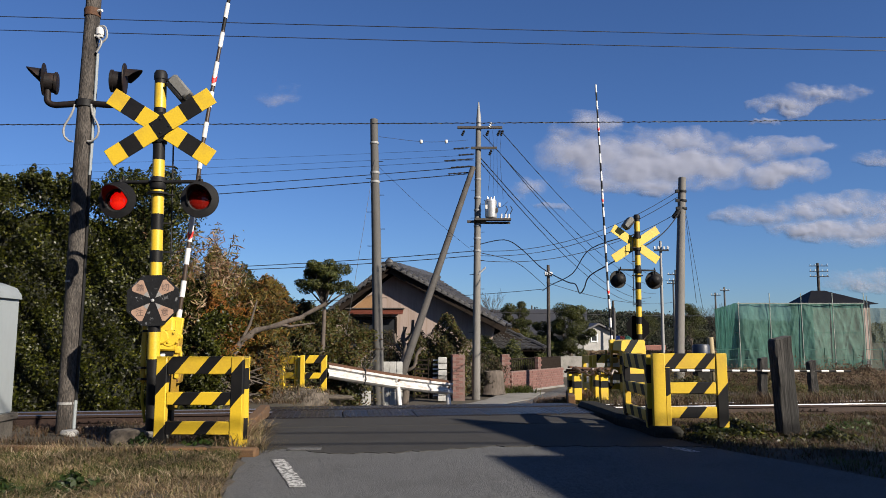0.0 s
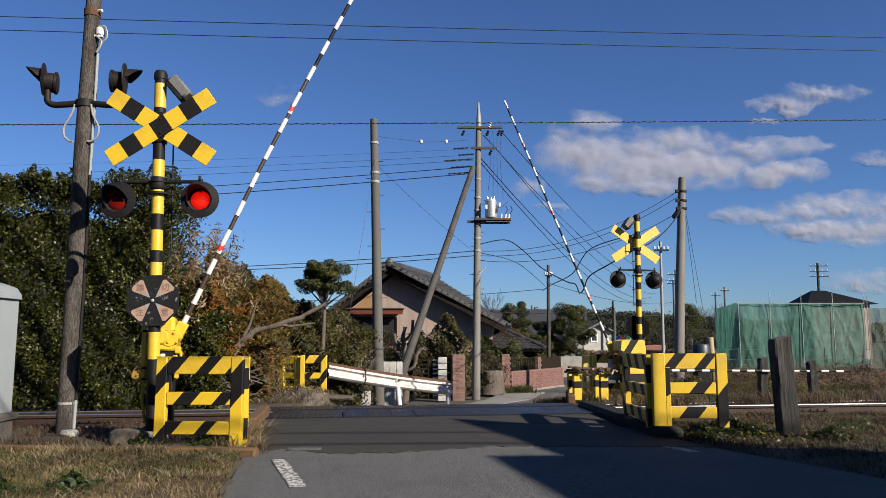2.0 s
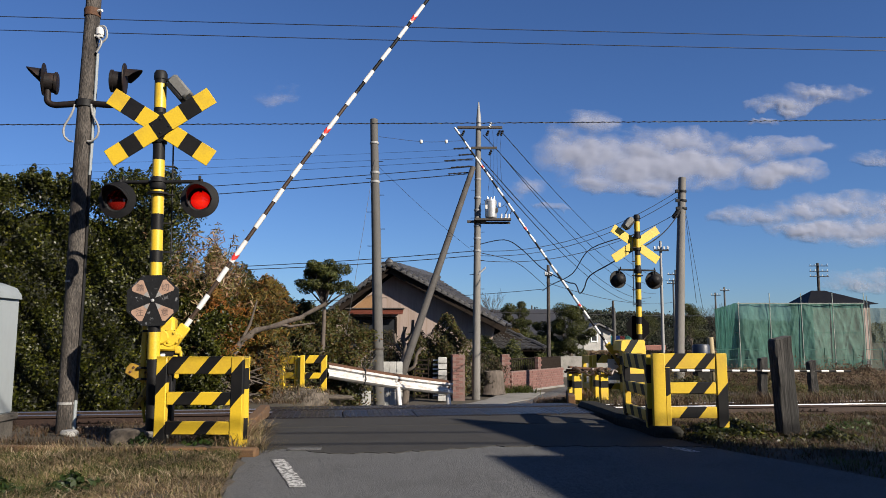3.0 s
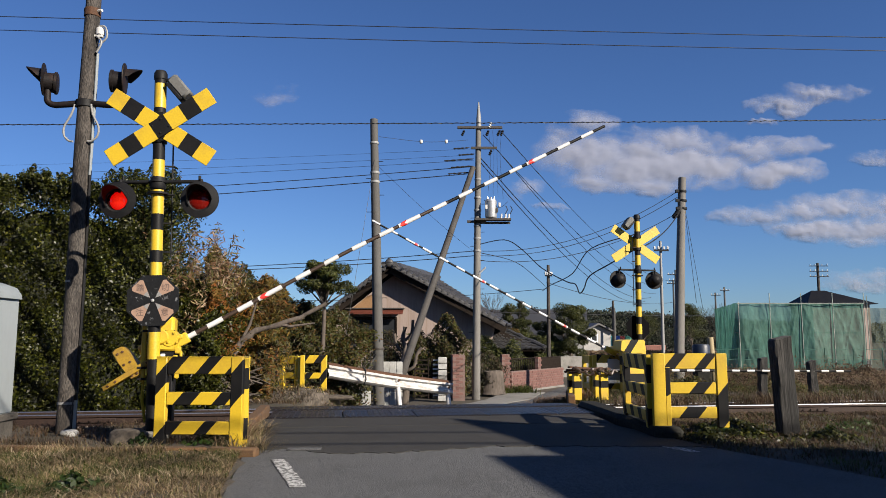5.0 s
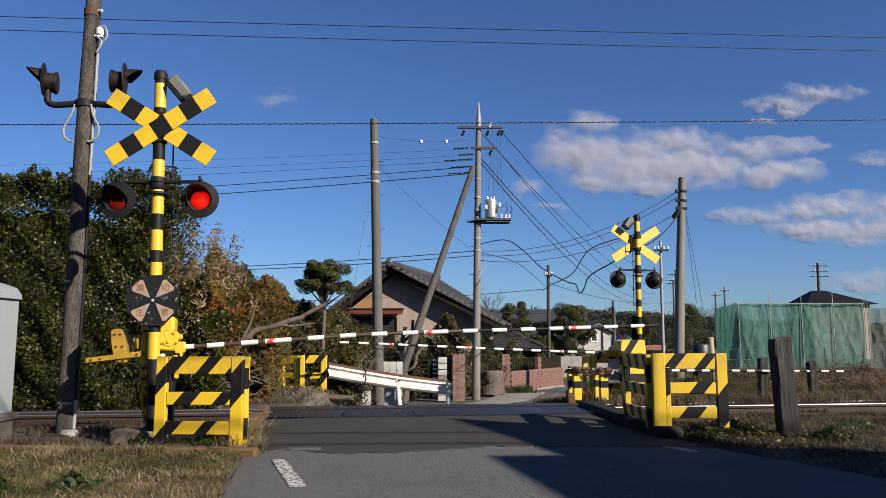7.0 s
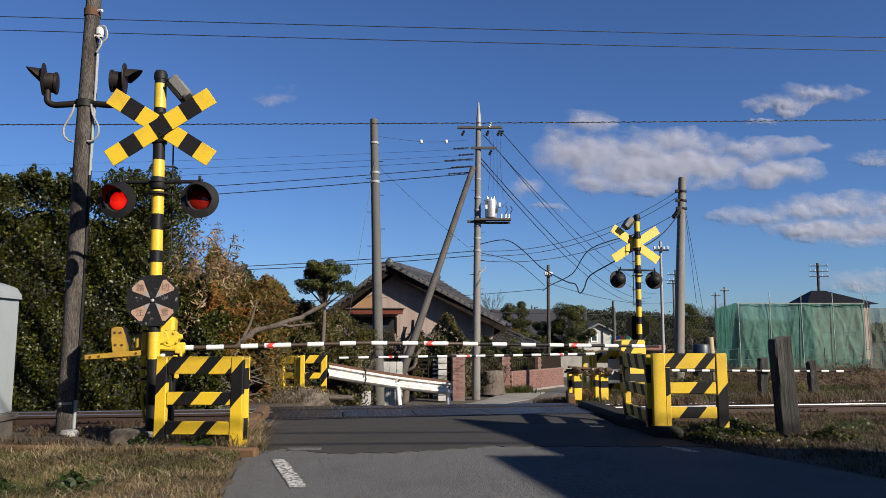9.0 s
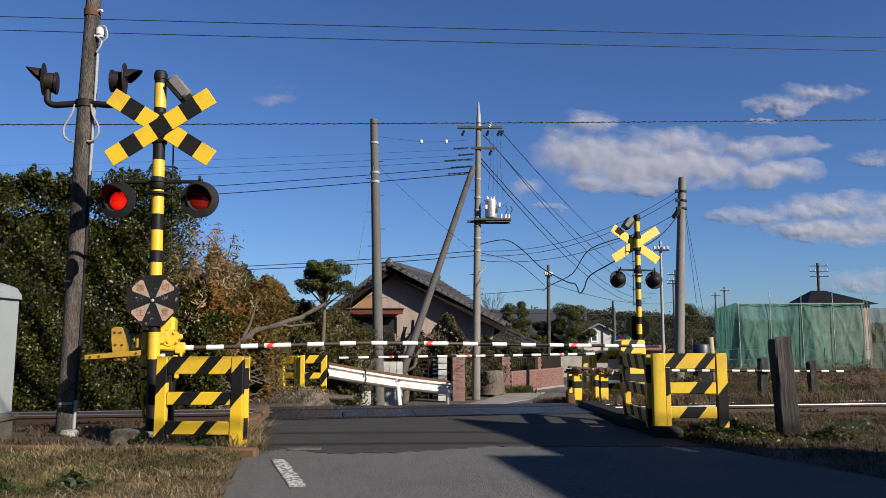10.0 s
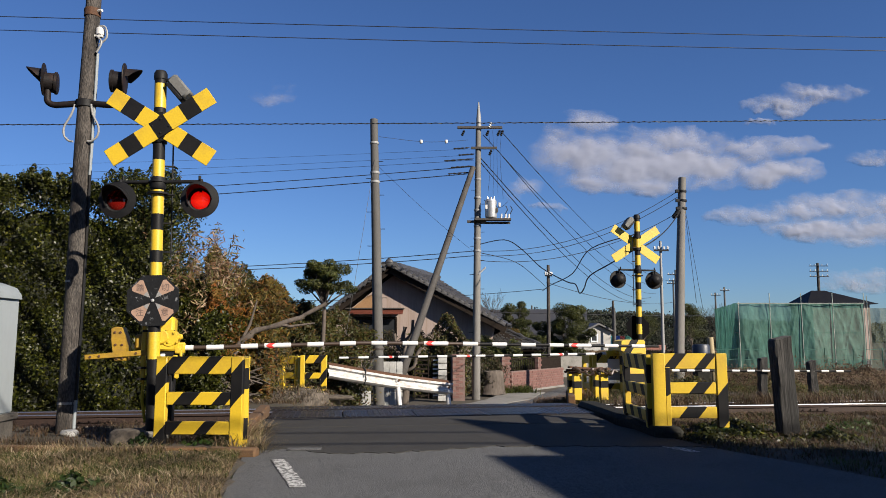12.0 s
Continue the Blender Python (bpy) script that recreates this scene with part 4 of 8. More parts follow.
def barrier_arm(m, length, first, period, white, arrows, label, drop, bow, brown):
    """A dark, slightly bowed pole with white sleeves and red arrow films, and its counterweight, turning round the local y axis."""
    arm = thing("crossing_barrier", m, label, "crossing barrier", "crossing barriers")
    def axis(d):
        return Vector((d, 0, drop + float(np.interp(d, bow[0], bow[1]))))
    def radius(d):
        return 0.023 - 0.006 * d / length
    bm = bmesh.new()
    steps = [0.16 + (length - 0.16) * k / 44 for k in range(45)]
    tube(bm, [axis(d) for d in steps], [radius(d) for d in steps], 12)
    for f in bm.faces:
        f.material_index = 0 if f.calc_center_median().x < brown else 1
    part("pole", bm, [BROWN_POLE, BLACK], arm, "slender dark painted pole")
    sleeves = [(0.18, 0.29)] + [(first + period * k, min(first + period * k + white, length + 0.004)) for k in range(20) if first + period * k < length - 0.05]
    for a, b in sleeves:
        bm = bmesh.new()
        tube(bm, [axis(a + (b - a) * k / 3) for k in range(4)], [radius(a) + 0.0045] * 4, 12)
        part("white_sleeve", bm, WHITE, arm)
    # each red film is a pair of arrow heads that point at the pivot, wrapped round the near side of a white sleeve
    for k0 in arrows:
        c = first + period * k0 - 0.05
        bm = bmesh.new()
        tube(bm, [axis(c - 0.05), axis(c), axis(c + 0.05)], [radius(c) + 0.0045] * 3, 12)
        part("white_sleeve", bm, WHITE, arm)
        for at, near in ((0.0, -1), (0.0, 1)):
            bm = bmesh.new()
            r, mid = radius(c) + 0.0065, axis(c)
            for k in range(8):
                a0, a1 = radians(-88 + 22 * k), radians(-66 + 22 * k)
                quad = []
                for ang, ends in ((a0, (0, 1)), (a1, (1, 0))):
                    for e in ends:
                        lag = 0.055 * abs(ang) / radians(100)
                        quad.append(bm.verts.new((c + at - 0.035 + lag + 0.060 * e, near * math.cos(ang) * r, mid.z + math.sin(ang) * r)))
                bm.faces.new(quad)
            part("arrow_film", bm, RED, arm)
    bm = bmesh.new()
    box(bm, (0.08, 0, drop + bow[1][0]), (0.26, 0.09, 0.11), 0.012)
    part("pole_socket", bm, YELLOW, arm)
    for y in (-0.13, 0.13):
        bm = bmesh.new()
        slope = Matrix.Translation((-0.345, y, -0.172)) @ Matrix.Rotation(radians(-5.0), 4, "Y")
        box(bm, (0, 0, 0), (0.70, 0.022, 0.052), 0.006, slope)
        part("counter_bar", bm, SHADED_YELLOW, arm)
    for x, z in ((-0.64, -0.198), (-0.56, -0.190), (-0.23, -0.162)):
        bm = bmesh.new()
        rod(bm, (x, -0.15, z), (x, 0.15, z), 0.012, seg=8)
        part("tie_bolt", bm, RUST, arm)
    bm = bmesh.new()
    box(bm, (-0.20, -0.02, -0.05), (0.11, 0.16, 0.15), 0.02)
    part("crank", bm, SHADED_YELLOW, arm)
    bm = bmesh.new()
    rim = [(-0.475, 0.08), (-0.43, 0.095), (-0.37, 0.09), (-0.34, 0.0), (-0.323, -0.11), (-0.317, -0.235), (-0.43, -0.24), (-0.45, -0.13), (-0.472, -0.04)]
    sides = [[bm.verts.new((x, y, z)) for x, z in rim] for y in (-0.115, 0.115)]
    bm.faces.new(sides[0])
    bm.faces.new(sides[1][::-1])
    for k in range(len(rim)):
        bm.faces.new((sides[0][k], sides[1][k], sides[1][(k + 1) % len(rim)], sides[0][(k + 1) % len(rim)]))
    bmesh.ops.bevel(bm, geom=bm.edges[:], offset=0.008, segments=1, affect="EDGES")
    part("counterweight", bm, SHADED_YELLOW, arm, "yellow cast counterweight with a curved edge")
    for x, z in ((-0.405, -0.21), (-0.355, -0.21), (-0.435, 0.04), (-0.385, 0.04), (-0.425, -0.08), (-0.365, -0.08)):
        bm = bmesh.new()
        lathe(bm, [(0.012, 0), (0.012, 0.01), (0, 0.014)], 8, Matrix.Translation((x, -0.115, z)) @ Matrix.Rotation(radians(90), 4, "X"))
        part("bolt", bm, RUST, arm)
    bm = bmesh.new()
    lathe(bm, [(0.06, -0.2), (0.07, -0.19), (0.07, 0.19), (0.06, 0.2)], 16, Matrix.Rotation(radians(90), 4, "X"))
    part("hub", bm, YELLOW, arm)
    return arm


NEAR_PIVOT = (-2.80, 7.42, 1.02)
FAR_PIVOT = (3.45, 14.83, 0.782)
near_arm = barrier_arm(pose(*NEAR_PIVOT, 0, 0, 12.97), 5.45, 0.415, 0.335, 0.168, (2, 7, 12), "black and white barrier pole with red arrows, closing over the road", -0.06,
                       ((0.16, 0.5, 1.0, 1.5, 2.0, 3.0, 4.0, 5.45), (-0.050, -0.043, -0.024, -0.008, 0.008, 0.007, -0.004, -0.012)), 3.3)
far_arm = barrier_arm(pose(*FAR_PIVOT, 0, 0, 191.4), 5.474, 0.45, 0.374, 0.19, (2, 7, 11), "black and white barrier pole closing beyond the rails", 0.029,
                      ((0.16, 1.0, 2.2, 3.0, 4.4, 5.474), (-0.098, -0.090, -0.074, -0.060, -0.034, -0.018)), 0.0)

# ---- poles and roadside things ----
OLD_LAMP = surface("old_lamp_enamel", (0.00859, 0.00675, 0.00675), 0.6, grain=40, vary=0.3, stain=(0.0368, 0.0171, 0.011), stain_scale=7, stain_amount=0.6, bump=0.15, gloss=0.2)


def wooden_pole():
    p = thing("utility_pole", pose(-4.02, 8.0, -0.1), "weathered wooden pole carrying two old flashing lamps", "utility pole")
    bm = bmesh.new()
    tube(bm, [(0, 0, -0.1), (0.01, 0, 1.5), (0.0, 0, 3.2), (0.025, 0, 5.0), (0.04, 0, 6.6)], [0.100, 0.096, 0.088, 0.080, 0.073], 18)
    part("shaft", bm, WOOD_POLE, p)
    for line in ([(0.10, -0.03, 0.08), (0.105, -0.03, 0.45)], [(0.108, -0.02, 2.9), (0.115, -0.02, 3.9), (0.115, -0.02, 4.3)]):
        bm = bmesh.new()
        tube(bm, line, 0.017, 8)
        part("white_conduit", bm, GREY_CABINET, p)
    bm = bmesh.new()
    tube(bm, [(0.105, -0.03, 0.40), (0.115, -0.02, 1.6), (0.11, -0.02, 2.95)], 0.016, 8)
    part("dark_conduit", bm, DARK_STEEL, p)
    for z in (0.42, 1.72, 3.2):
        bm = bmesh.new()
        lathe(bm, [(0.104 - z * 0.0055, z - 0.012), (0.104 - z * 0.0055, z + 0.012)], 18)
        part("strap", bm, PANEL_GREY, p)
    bm = bmesh.new()
    lathe(bm, [(0.092, 3.67), (0.102, 3.68), (0.102, 3.75), (0.092, 3.76)], 16)
    part("clamp", bm, DARK_STEEL, p)
    for side in (-1, 1):
        h = new("old_flashing_lamp")
        h.parent = p
        bm = bmesh.new()
        reach = 0.40 if side < 0 else 0.40
        tube(bm, eased([(side * 0.08, -0.02, 3.72), (side * 0.22, -0.04, 3.70), (side * (reach - 0.07), -0.05, 3.695), (side * (reach - 0.01), -0.06, 3.73), (side * reach, -0.06, 3.80), (side * reach, -0.06, 3.90)], 3), 0.036, 10)
        part("bracket", bm, OLD_LAMP, h)
        # lamp seen nearly from its edge: thin disc, can and hood
        m = Matrix.Translation((side * (0.455 if side < 0 else 0.455), -0.06, 3.985)) @ Matrix.Rotation(radians(-69 if side < 0 else 105), 4, "Z") @ Matrix.Rotation(radians(90), 4, "X")
        bm = bmesh.new()
        lathe(bm, [(0.0, 0.03), (0.10, 0.022), (0.178, 0.006), (0.182, -0.004), (0.172, -0.012), (0.10, -0.016)], 28, m)
        part("backing_disc", bm, OLD_LAMP, h)
        bm = bmesh.new()
        lathe(bm, [(0.108, 0.0), (0.11, -0.11), (0.125, -0.115), (0.125, -0.14), (0.105, -0.15), (0.0, -0.155)], 20, Matrix.Translation((0, 0, -0.03)) @ m)
        part("housing", bm, OLD_LAMP, h)
        bm = bmesh.new()
        rows = []
        for k in range(17):
            a = math.pi * k / 16
            reach = 0.05 + 0.13 * math.sin(a)
            rows.append([bm.verts.new(m @ Vector((math.cos(a) * r, math.sin(a) * r, d))) for r, d in ((0.118, 0.0), (0.122, reach), (0.116, reach), (0.112, 0.0))])
        for a, b in zip(rows, rows[1:]):
            for j in range(4):
                bm.faces.new((a[j], a[(j + 1) % 4], b[(j + 1) % 4], b[j]))
        part("visor", bm, OLD_LAMP, h)
    for side in (-1, 1):
        bm = bmesh.new()
        tube(bm, eased([(side * 0.09, -0.05, 3.70), (side * 0.12, -0.06, 3.58), (side * 0.19, -0.06, 3.44), (side * 0.185, -0.06, 3.34), (side * 0.13, -0.06, 3.28), (side * 0.08, -0.07, 3.27)], 4), 0.012, 8)
        part("flexible_conduit", bm, PANEL_GREY, p)
    bm = bmesh.new()
    lathe(bm, [(0.02, 0), (0.05, 0.02), (0.05, 0.09), (0.03, 0.11)], 12, Matrix.Translation((0.13, -0.02, 4.5)))
    box(bm, (0.11, -0.03, 4.50), (0.12, 0.05, 0.03), 0.005)
    part("insulator", bm, PORCELAIN, p)
    for pts in ([(0.12, -0.04, 4.62), (0.20, -0.05, 4.60), (0.22, -0.05, 4.48), (0.14, -0.05, 4.40)], [(0.10, -0.05, 4.50), (0.17, -0.06, 4.42), (0.12, -0.06, 4.30)]):
        bm = bmesh.new()
        tube(bm, eased(pts, 4), 0.012, 6)
        part("wire_tail", bm, PANEL_GREY, p)
    bm = bmesh.new()
    lathe(bm, [(0.086, 4.74), (0.090, 4.745), (0.090, 4.83), (0.086, 4.835)], 16, Matrix.Translation((0.02, 0, 0)))
    part("rusty_band", bm, RUST, p)
    bm = bmesh.new()
    rod(bm, (0.09, -0.03, 4.80), (0.15, -0.05, 4.80), 0.018, seg=8)
    part("bolt", bm, PORCELAIN, p)


def cabinet():
    c = thing("equipment_cabinet", pose(-4.815, 7.3, 0.0, 0, 0, 3), "pale grey steel equipment cabinet with a rounded top", "cabinet")
    bm = bmesh.new()
    pts = [(-0.45, 0.26), (0.47, 0.26), (0.47, 1.40), (0.43, 1.50), (0.32, 1.545), (-0.45, 1.56)]
    lo = [bm.verts.new((x, -0.25, z)) for x, z in pts]
    hi = [bm.verts.new((x, 0.25, z)) for x, z in pts]
    bm.faces.new(lo)
    bm.faces.new(hi[::-1])
    for k in range(len(pts)):
        bm.faces.new((lo[k], hi[k], hi[(k + 1) % 6], lo[(k + 1) % 6]))
    bmesh.ops.bevel(bm, geom=bm.edges[:], offset=0.012, segments=2, affect="EDGES")
    part("body", bm, GREY_CABINET, c)
    bm = bmesh.new()
    tube(bm, [(-0.46, 0, 1.575), (0.30, 0, 1.565), (0.43, 0, 1.52), (0.485, 0, 1.45), (0.495, 0, 1.40)], 0.007, 6)
    for v in bm.verts:
        v.co.y *= 40
    part("hood", bm, GREY_CABINET, c)
    for z in (0.72, 1.17):
        bm = bmesh.new()
        box(bm, (0.485, -0.2, z), (0.03, 0.05, 0.07), 0.004)
        part("hinge", bm, WHITE, c)
    bm = bmesh.new()
    box(bm, (0.36, -0.262, 1.32), (0.03, 0.02, 0.12), 0.005)
    box(bm, (0.36, -0.262, 1.22), (0.02, 0.02, 0.05), 0.003)
    part("handle", bm, WHITE, c)
    bm = bmesh.new()
    box(bm, (0.0, 0, 0.225), (1.02, 0.62, 0.07), 0.012)
    for x in (-0.38, 0.4):
        box(bm, (x, 0, 0.05), (0.18, 0.5, 0.29), 0.01)
    part("stand", bm, surface("dark_concrete", (0.0522, 0.0461, 0.0391), 0.9, grain=40, vary=0.3, stain=(0.0261, 0.0226, 0.0191), stain_scale=4, stain_amount=0.8, bump=0.4), c, "dark stained concrete stand")


def sleeper_post(m, w, d, h, label, seed):
    rng = random.Random(seed)
    bm = bmesh.new()
    box(bm, (0, 0, h / 2 - 0.1), (w, d, h + 0.2), 0.012)
    for c in [h * k / 8 for k in range(1, 8)]:
        bmesh.ops.bisect_plane(bm, geom=bm.verts[:] + bm.edges[:] + bm.faces[:], plane_co=(0, 0, c), plane_no=(0, 0, 1))
    for v in bm.verts:
        v.co.x += rng.uniform(-0.006, 0.006)
        v.co.y += rng.uniform(-0.006, 0.006)
        if v.co.z > h - 0.02:
            v.co.z += 0.04 * v.co.x / w - rng.uniform(0, 0.015)
    solid("wooden_post", bm, GREY_WOOD, m, label, "wooden post", "old sleeper posts")


wooden_pole()
cabinet()
sleeper_post(pose(3.63, 7.9, -0.02, 0, -2.5, 12), 0.20, 0.14, 1.04, "grey weathered sleeper stood on end, cracked", 1)
for k, (x, y, h, t) in enumerate(((6.24, 14.6, 0.86, 3), (7.26, 14.6, 0.80, -3), (6.98, 15.2, 0.60, 2))):
    sleeper_post(pose(x, y, -0.22, 0, t, 10), 0.15, 0.13, h, "short grey weathered sleeper post in dry grass", k + 3)


def spare_pole():
    p = thing("striped_bar", pose(5.45, 14.55, 0.385, 0, 0.4, 4), "black and white banded bar fixed to old posts", "barrier bar")
    bm = bmesh.new()
    rod(bm, (-1.05, -0.12, 0), (2.55, -0.12, 0), 0.026, 0.020, seg=12)
    banded(bm, (1, 0, 0), [-1.05 + 0.15 * k for k in range(25)], lambda d: int((d + 1.05) / 0.15) % 2)
    part("bar", bm, [WHITE, BLACK], p)


spare_pole()


def guard_rail():
    g = thing("guard_rail", Matrix(), "white corrugated guard rail with a rusty top edge", "guard rail")
    a, b = Vector((-2.53, 16.30, 0.316)), Vector((0.19, 18.30, -0.195))
    d = (b - a).normalized()
    side = Vector((d.y, -d.x, 0)).normalized()
    up = Vector((0, 0, 1))
    prof = [(0.0, 0.180), (0.045, 0.150), (0.085, 0.115), (0.085, 0.065), (0.02, 0.03), (0.02, -0.03), (0.085, -0.065), (0.085, -0.115), (0.035, -0.155), (0.0, -0.175)]
    bm = bmesh.new()
    n = 24
    rings = []
    for k in range(n + 1):
        p = a.lerp(b, k / n) - up * 0.03 * math.sin(math.pi * k / n) + side * 0.02 * math.sin(k * 0.9)
        ring = [bm.verts.new(p + side * x + up * z) for x, z in prof] + [bm.verts.new(p + side * (x - 0.006) + up * z) for x, z in reversed(prof)]
        rings.append(ring)
    m = len(prof) * 2
    for p, q in zip(rings, rings[1:]):
        for j in range(m):
            f = bm.faces.new((p[j], p[(j + 1) % m], q[(j + 1) % m], q[j]))
            f.material_index = 1 if j in (0, 1, m - 1, m - 2) else 0
    bm.faces.new(rings[0])
    bm.faces.new(rings[-1][::-1])
    part("beam", bm, [GUARD_WHITE, RUST], g)
    p = a.lerp(b, 0.27)
    bm = bmesh.new()
    tube(bm, eased([p + up * 0.19 + side * 0.0, p + up * 0.10 + side * 0.10, p + up * 0.02 + side * 0.06, p - up * 0.08 + side * 0.11, p - up * 0.18 + side * 0.03], 3), 0.014, 6)
    part("strap", bm, CABLE, g, "black strap round the beam")
    for t in (0.54, 0.97):
        p = a.lerp(b, t)
        bm = bmesh.new()
        rod(bm, (p.x + 0.10, p.y, p.z - 1.0), (p.x - 0.02, p.y, p.z + 0.1), 0.055, seg=14)
        part("post", bm, WHITE, g)
        bm = bmesh.new()
        q = p + side * 0.05
        lathe(bm, [(0.03, 0), (0.03, 0.02), (0.0, 0.025)], 8, Matrix.Translation(q) @ side.to_track_quat("Z", "Y").to_matrix().to_4x4())
        part("bolt", bm, RUST, g)


guard_rail()


OLD_STEEL = surface("weathered_steel", (0.0442, 0.0386, 0.0344), 0.7, metal=0.3, vary=0.2, stain=(0.0264, 0.0197, 0.0153), stain_scale=5, bump=0.1)


PALE_POLE = surface("pale_pole_concrete", (0.126, 0.12, 0.111), 0.85, grain=50, vary=0.15, stain=(0.0675, 0.0613, 0.0565), stain_scale=1.8, stain_amount=0.7, bump=0.15, stretch=(1, 1, 0.2))


def concrete_pole(x, y, top_x, z0, z1, r0, r1, label, steps=0, bands=(), material=None):
    p = thing("utility_pole", pose(x, y, z0), label, "utility pole", "concrete poles")
    bm = bmesh.new()
    tube(bm, [(0, 0, -0.5), ((top_x - x) * 0.5, 0, (z1 - z0) * 0.5), (top_x - x, 0, z1 - z0)], [r0, (r0 + r1) / 2, r1], 18)
    part("shaft", bm, material or CONCRETE_POLE, p)
    for k in range(steps):
        z = 1.6 + 0.45 * k
        if z > z1 - z0 - 0.8:
            break
        f = z / (z1 - z0)
        bm = bmesh.new()
        s = -1 if k % 2 else 1
        r = r0 + (r1 - r0) * f
        rod(bm, ((top_x - x) * f + s * r * 0.8, 0, z), ((top_x - x) * f + s * (r + 0.12), 0, z), 0.009, seg=6)
        part("step_bolt", bm, DARK_STEEL, p)
    for z in bands:
        f = z / (z1 - z0)
        r = r0 + (r1 - r0) * f + 0.012
        bm = bmesh.new()
        lathe(bm, [(r, z - 0.03), (r + 0.006, z), (r, z + 0.03)], 16, Matrix.Translation(((top_x - x) * f, 0, 0)))
        part("strap", bm, PANEL_GREY if z > 3 else OLD_STEEL, p)
    return p


concrete_pole(-1.62, 19.0, -1.84, -0.45, 6.8, 0.145, 0.10, "tall bare concrete pole with step bolts", 12, (5.8, 5.55, 6.6, 1.2))
big = concrete_pole(1.01, 23.0, 1.14, -0.85, 7.75, 0.135, 0.085, "concrete utility pole with crossarm and transformer", 12, (4.6, 5.0, 5.4, 5.9, 6.3, 6.9), PALE_POLE)
right_pole = concrete_pole(7.25, 23.0, 7.63, -0.5, 6.1, 0.165, 0.115, "grey concrete pole beside the far signal", 0, (), PALE_POLE)


def pole_clamps():
    """Dark clamps, a junction box and stays on the pole by the far signal."""
    pole = right_pole
    for z in (6.15, 5.85, 5.6):
        bm = bmesh.new()
        lathe(bm, [(0.13, z - 0.04), (0.14, z), (0.13, z + 0.04)], 14, Matrix.Translation((0.36, 0, 0)))
        box(bm, (0.18, -0.08, z), (0.12, 0.08, 0.10), 0.01)
        part("clamp", bm, DARK_STEEL, pole)
    bm = bmesh.new()
    lathe(bm, [(0.03, -0.18), (0.08, -0.14), (0.09, 0.1), (0.04, 0.16)], 10, Matrix.Translation((0.13, -0.1, 5.42)) @ Matrix.Rotation(radians(40), 4, "Y"))
    part("junction_box", bm, DARK_STEEL, pole)
    for dx in (0.55, 0.75):
        bm = bmesh.new()
        tube(bm, [(0.4, 0.05, 6.0), (0.4 + dx, 0.8, 3.2 - dx)], 0.007, 5)
        part("stay", bm, CABLE, pole)


pole_clamps()


def pole_top_gear():
    """Steel tip, crossarms, insulators, strut and transformer of the big pole (local to its foot)."""
    bm = bmesh.new()
    lathe(bm, [(0.085, 8.55), (0.075, 8.9), (0.02, 9.45), (0.0, 9.46)], 12, Matrix.Translation((0.14, 0, 0)))
    part("steel_tip", bm, PANEL_GREY, big)
    def crossarm(z, half, dx=0.0):
        bm = bmesh.new()
        box(bm, (0.15 + dx, -0.1, z), (half * 2, 0.075, 0.075), 0.004)
        return part("crossarm", bm, OLD_STEEL, big, "weathered steel crossarm")
    crossarm(8.57, 0.72, 0.02)
    crossarm(7.9, 0.42, 0.15)
    crossarm(5.52, 0.3, -0.1)
    for x, z in ((-0.42, 8.44), (0.36, 8.44), (0.82, 8.44), (0.45, 8.70), (0.45, 7.8), (0.72, 8.44)):
        bm = bmesh.new()
        m = Matrix.Translation((x + 0.05, -0.12, z - 0.06)) @ Matrix.Rotation(radians(25), 4, "Y")
        lathe(bm, [(0.02, -0.09), (0.05, -0.07), (0.025, -0.04), (0.05, -0.01), (0.025, 0.03), (0.05, 0.06), (0.02, 0.1)], 10, m)
        part("insulator", bm, PORCELAIN if z > 8.6 else DARK_STEEL, big)
    bm = bmesh.new()
    lathe(bm, [(0.17, 5.62), (0.185, 5.66), (0.185, 6.12), (0.19, 6.14), (0.16, 6.2), (0.05, 6.22)], 18, Matrix.Translation((0.50, -0.18, 0)))
    for k in range(3):
        lathe(bm, [(0.03, 6.18), (0.04, 6.22), (0.02, 6.30)], 8, Matrix.Translation((0.40 + 0.1 * k, -0.18, 0)))
    part("transformer", bm, GALVANISED, big, "pale grey cylindrical transformer")
    for x, z in ((0.34, 5.95), (0.68, 5.85), (0.76, 6.02)):
        bm = bmesh.new()
        box(bm, (x, -0.3, z), (0.07, 0.06, 0.14), 0.01)
        part("bushing", bm, PORCELAIN if z > 5.9 else OLD_STEEL, big)
    for x in (0.95, 1.1):
        bm = bmesh.new()
        tube(bm, [(x, -0.15, 5.74), (x + 0.08, -0.15, 5.9), (x + 0.02, -0.15, 6.02)], 0.014, 6)
        part("lead", bm, CABLE, big)
    bm = bmesh.new()
    box(bm, (0.55, -0.15, 5.57), (1.15, 0.3, 0.06), 0.005)
    box(bm, (0.55, 0.05, 5.50), (1.15, 0.06, 0.06), 0.005)
    part("platform", bm, OLD_STEEL, big)
    for x in (0.82, 0.95, 1.05):
        bm = bmesh.new()
        rod(bm, (x, -0.15, 5.58), (x + 0.02, -0.15, 5.76), 0.035, 0.025, seg=10)
        part("fuse", bm, PORCELAIN, big)
    bm = bmesh.new()
    rod(bm, (0.1, -0.1, 3.86), (0.32, -0.2, 4.06), 0.028, seg=8)
    part("street_light_arm", bm, WHITE, big)


pole_top_gear()


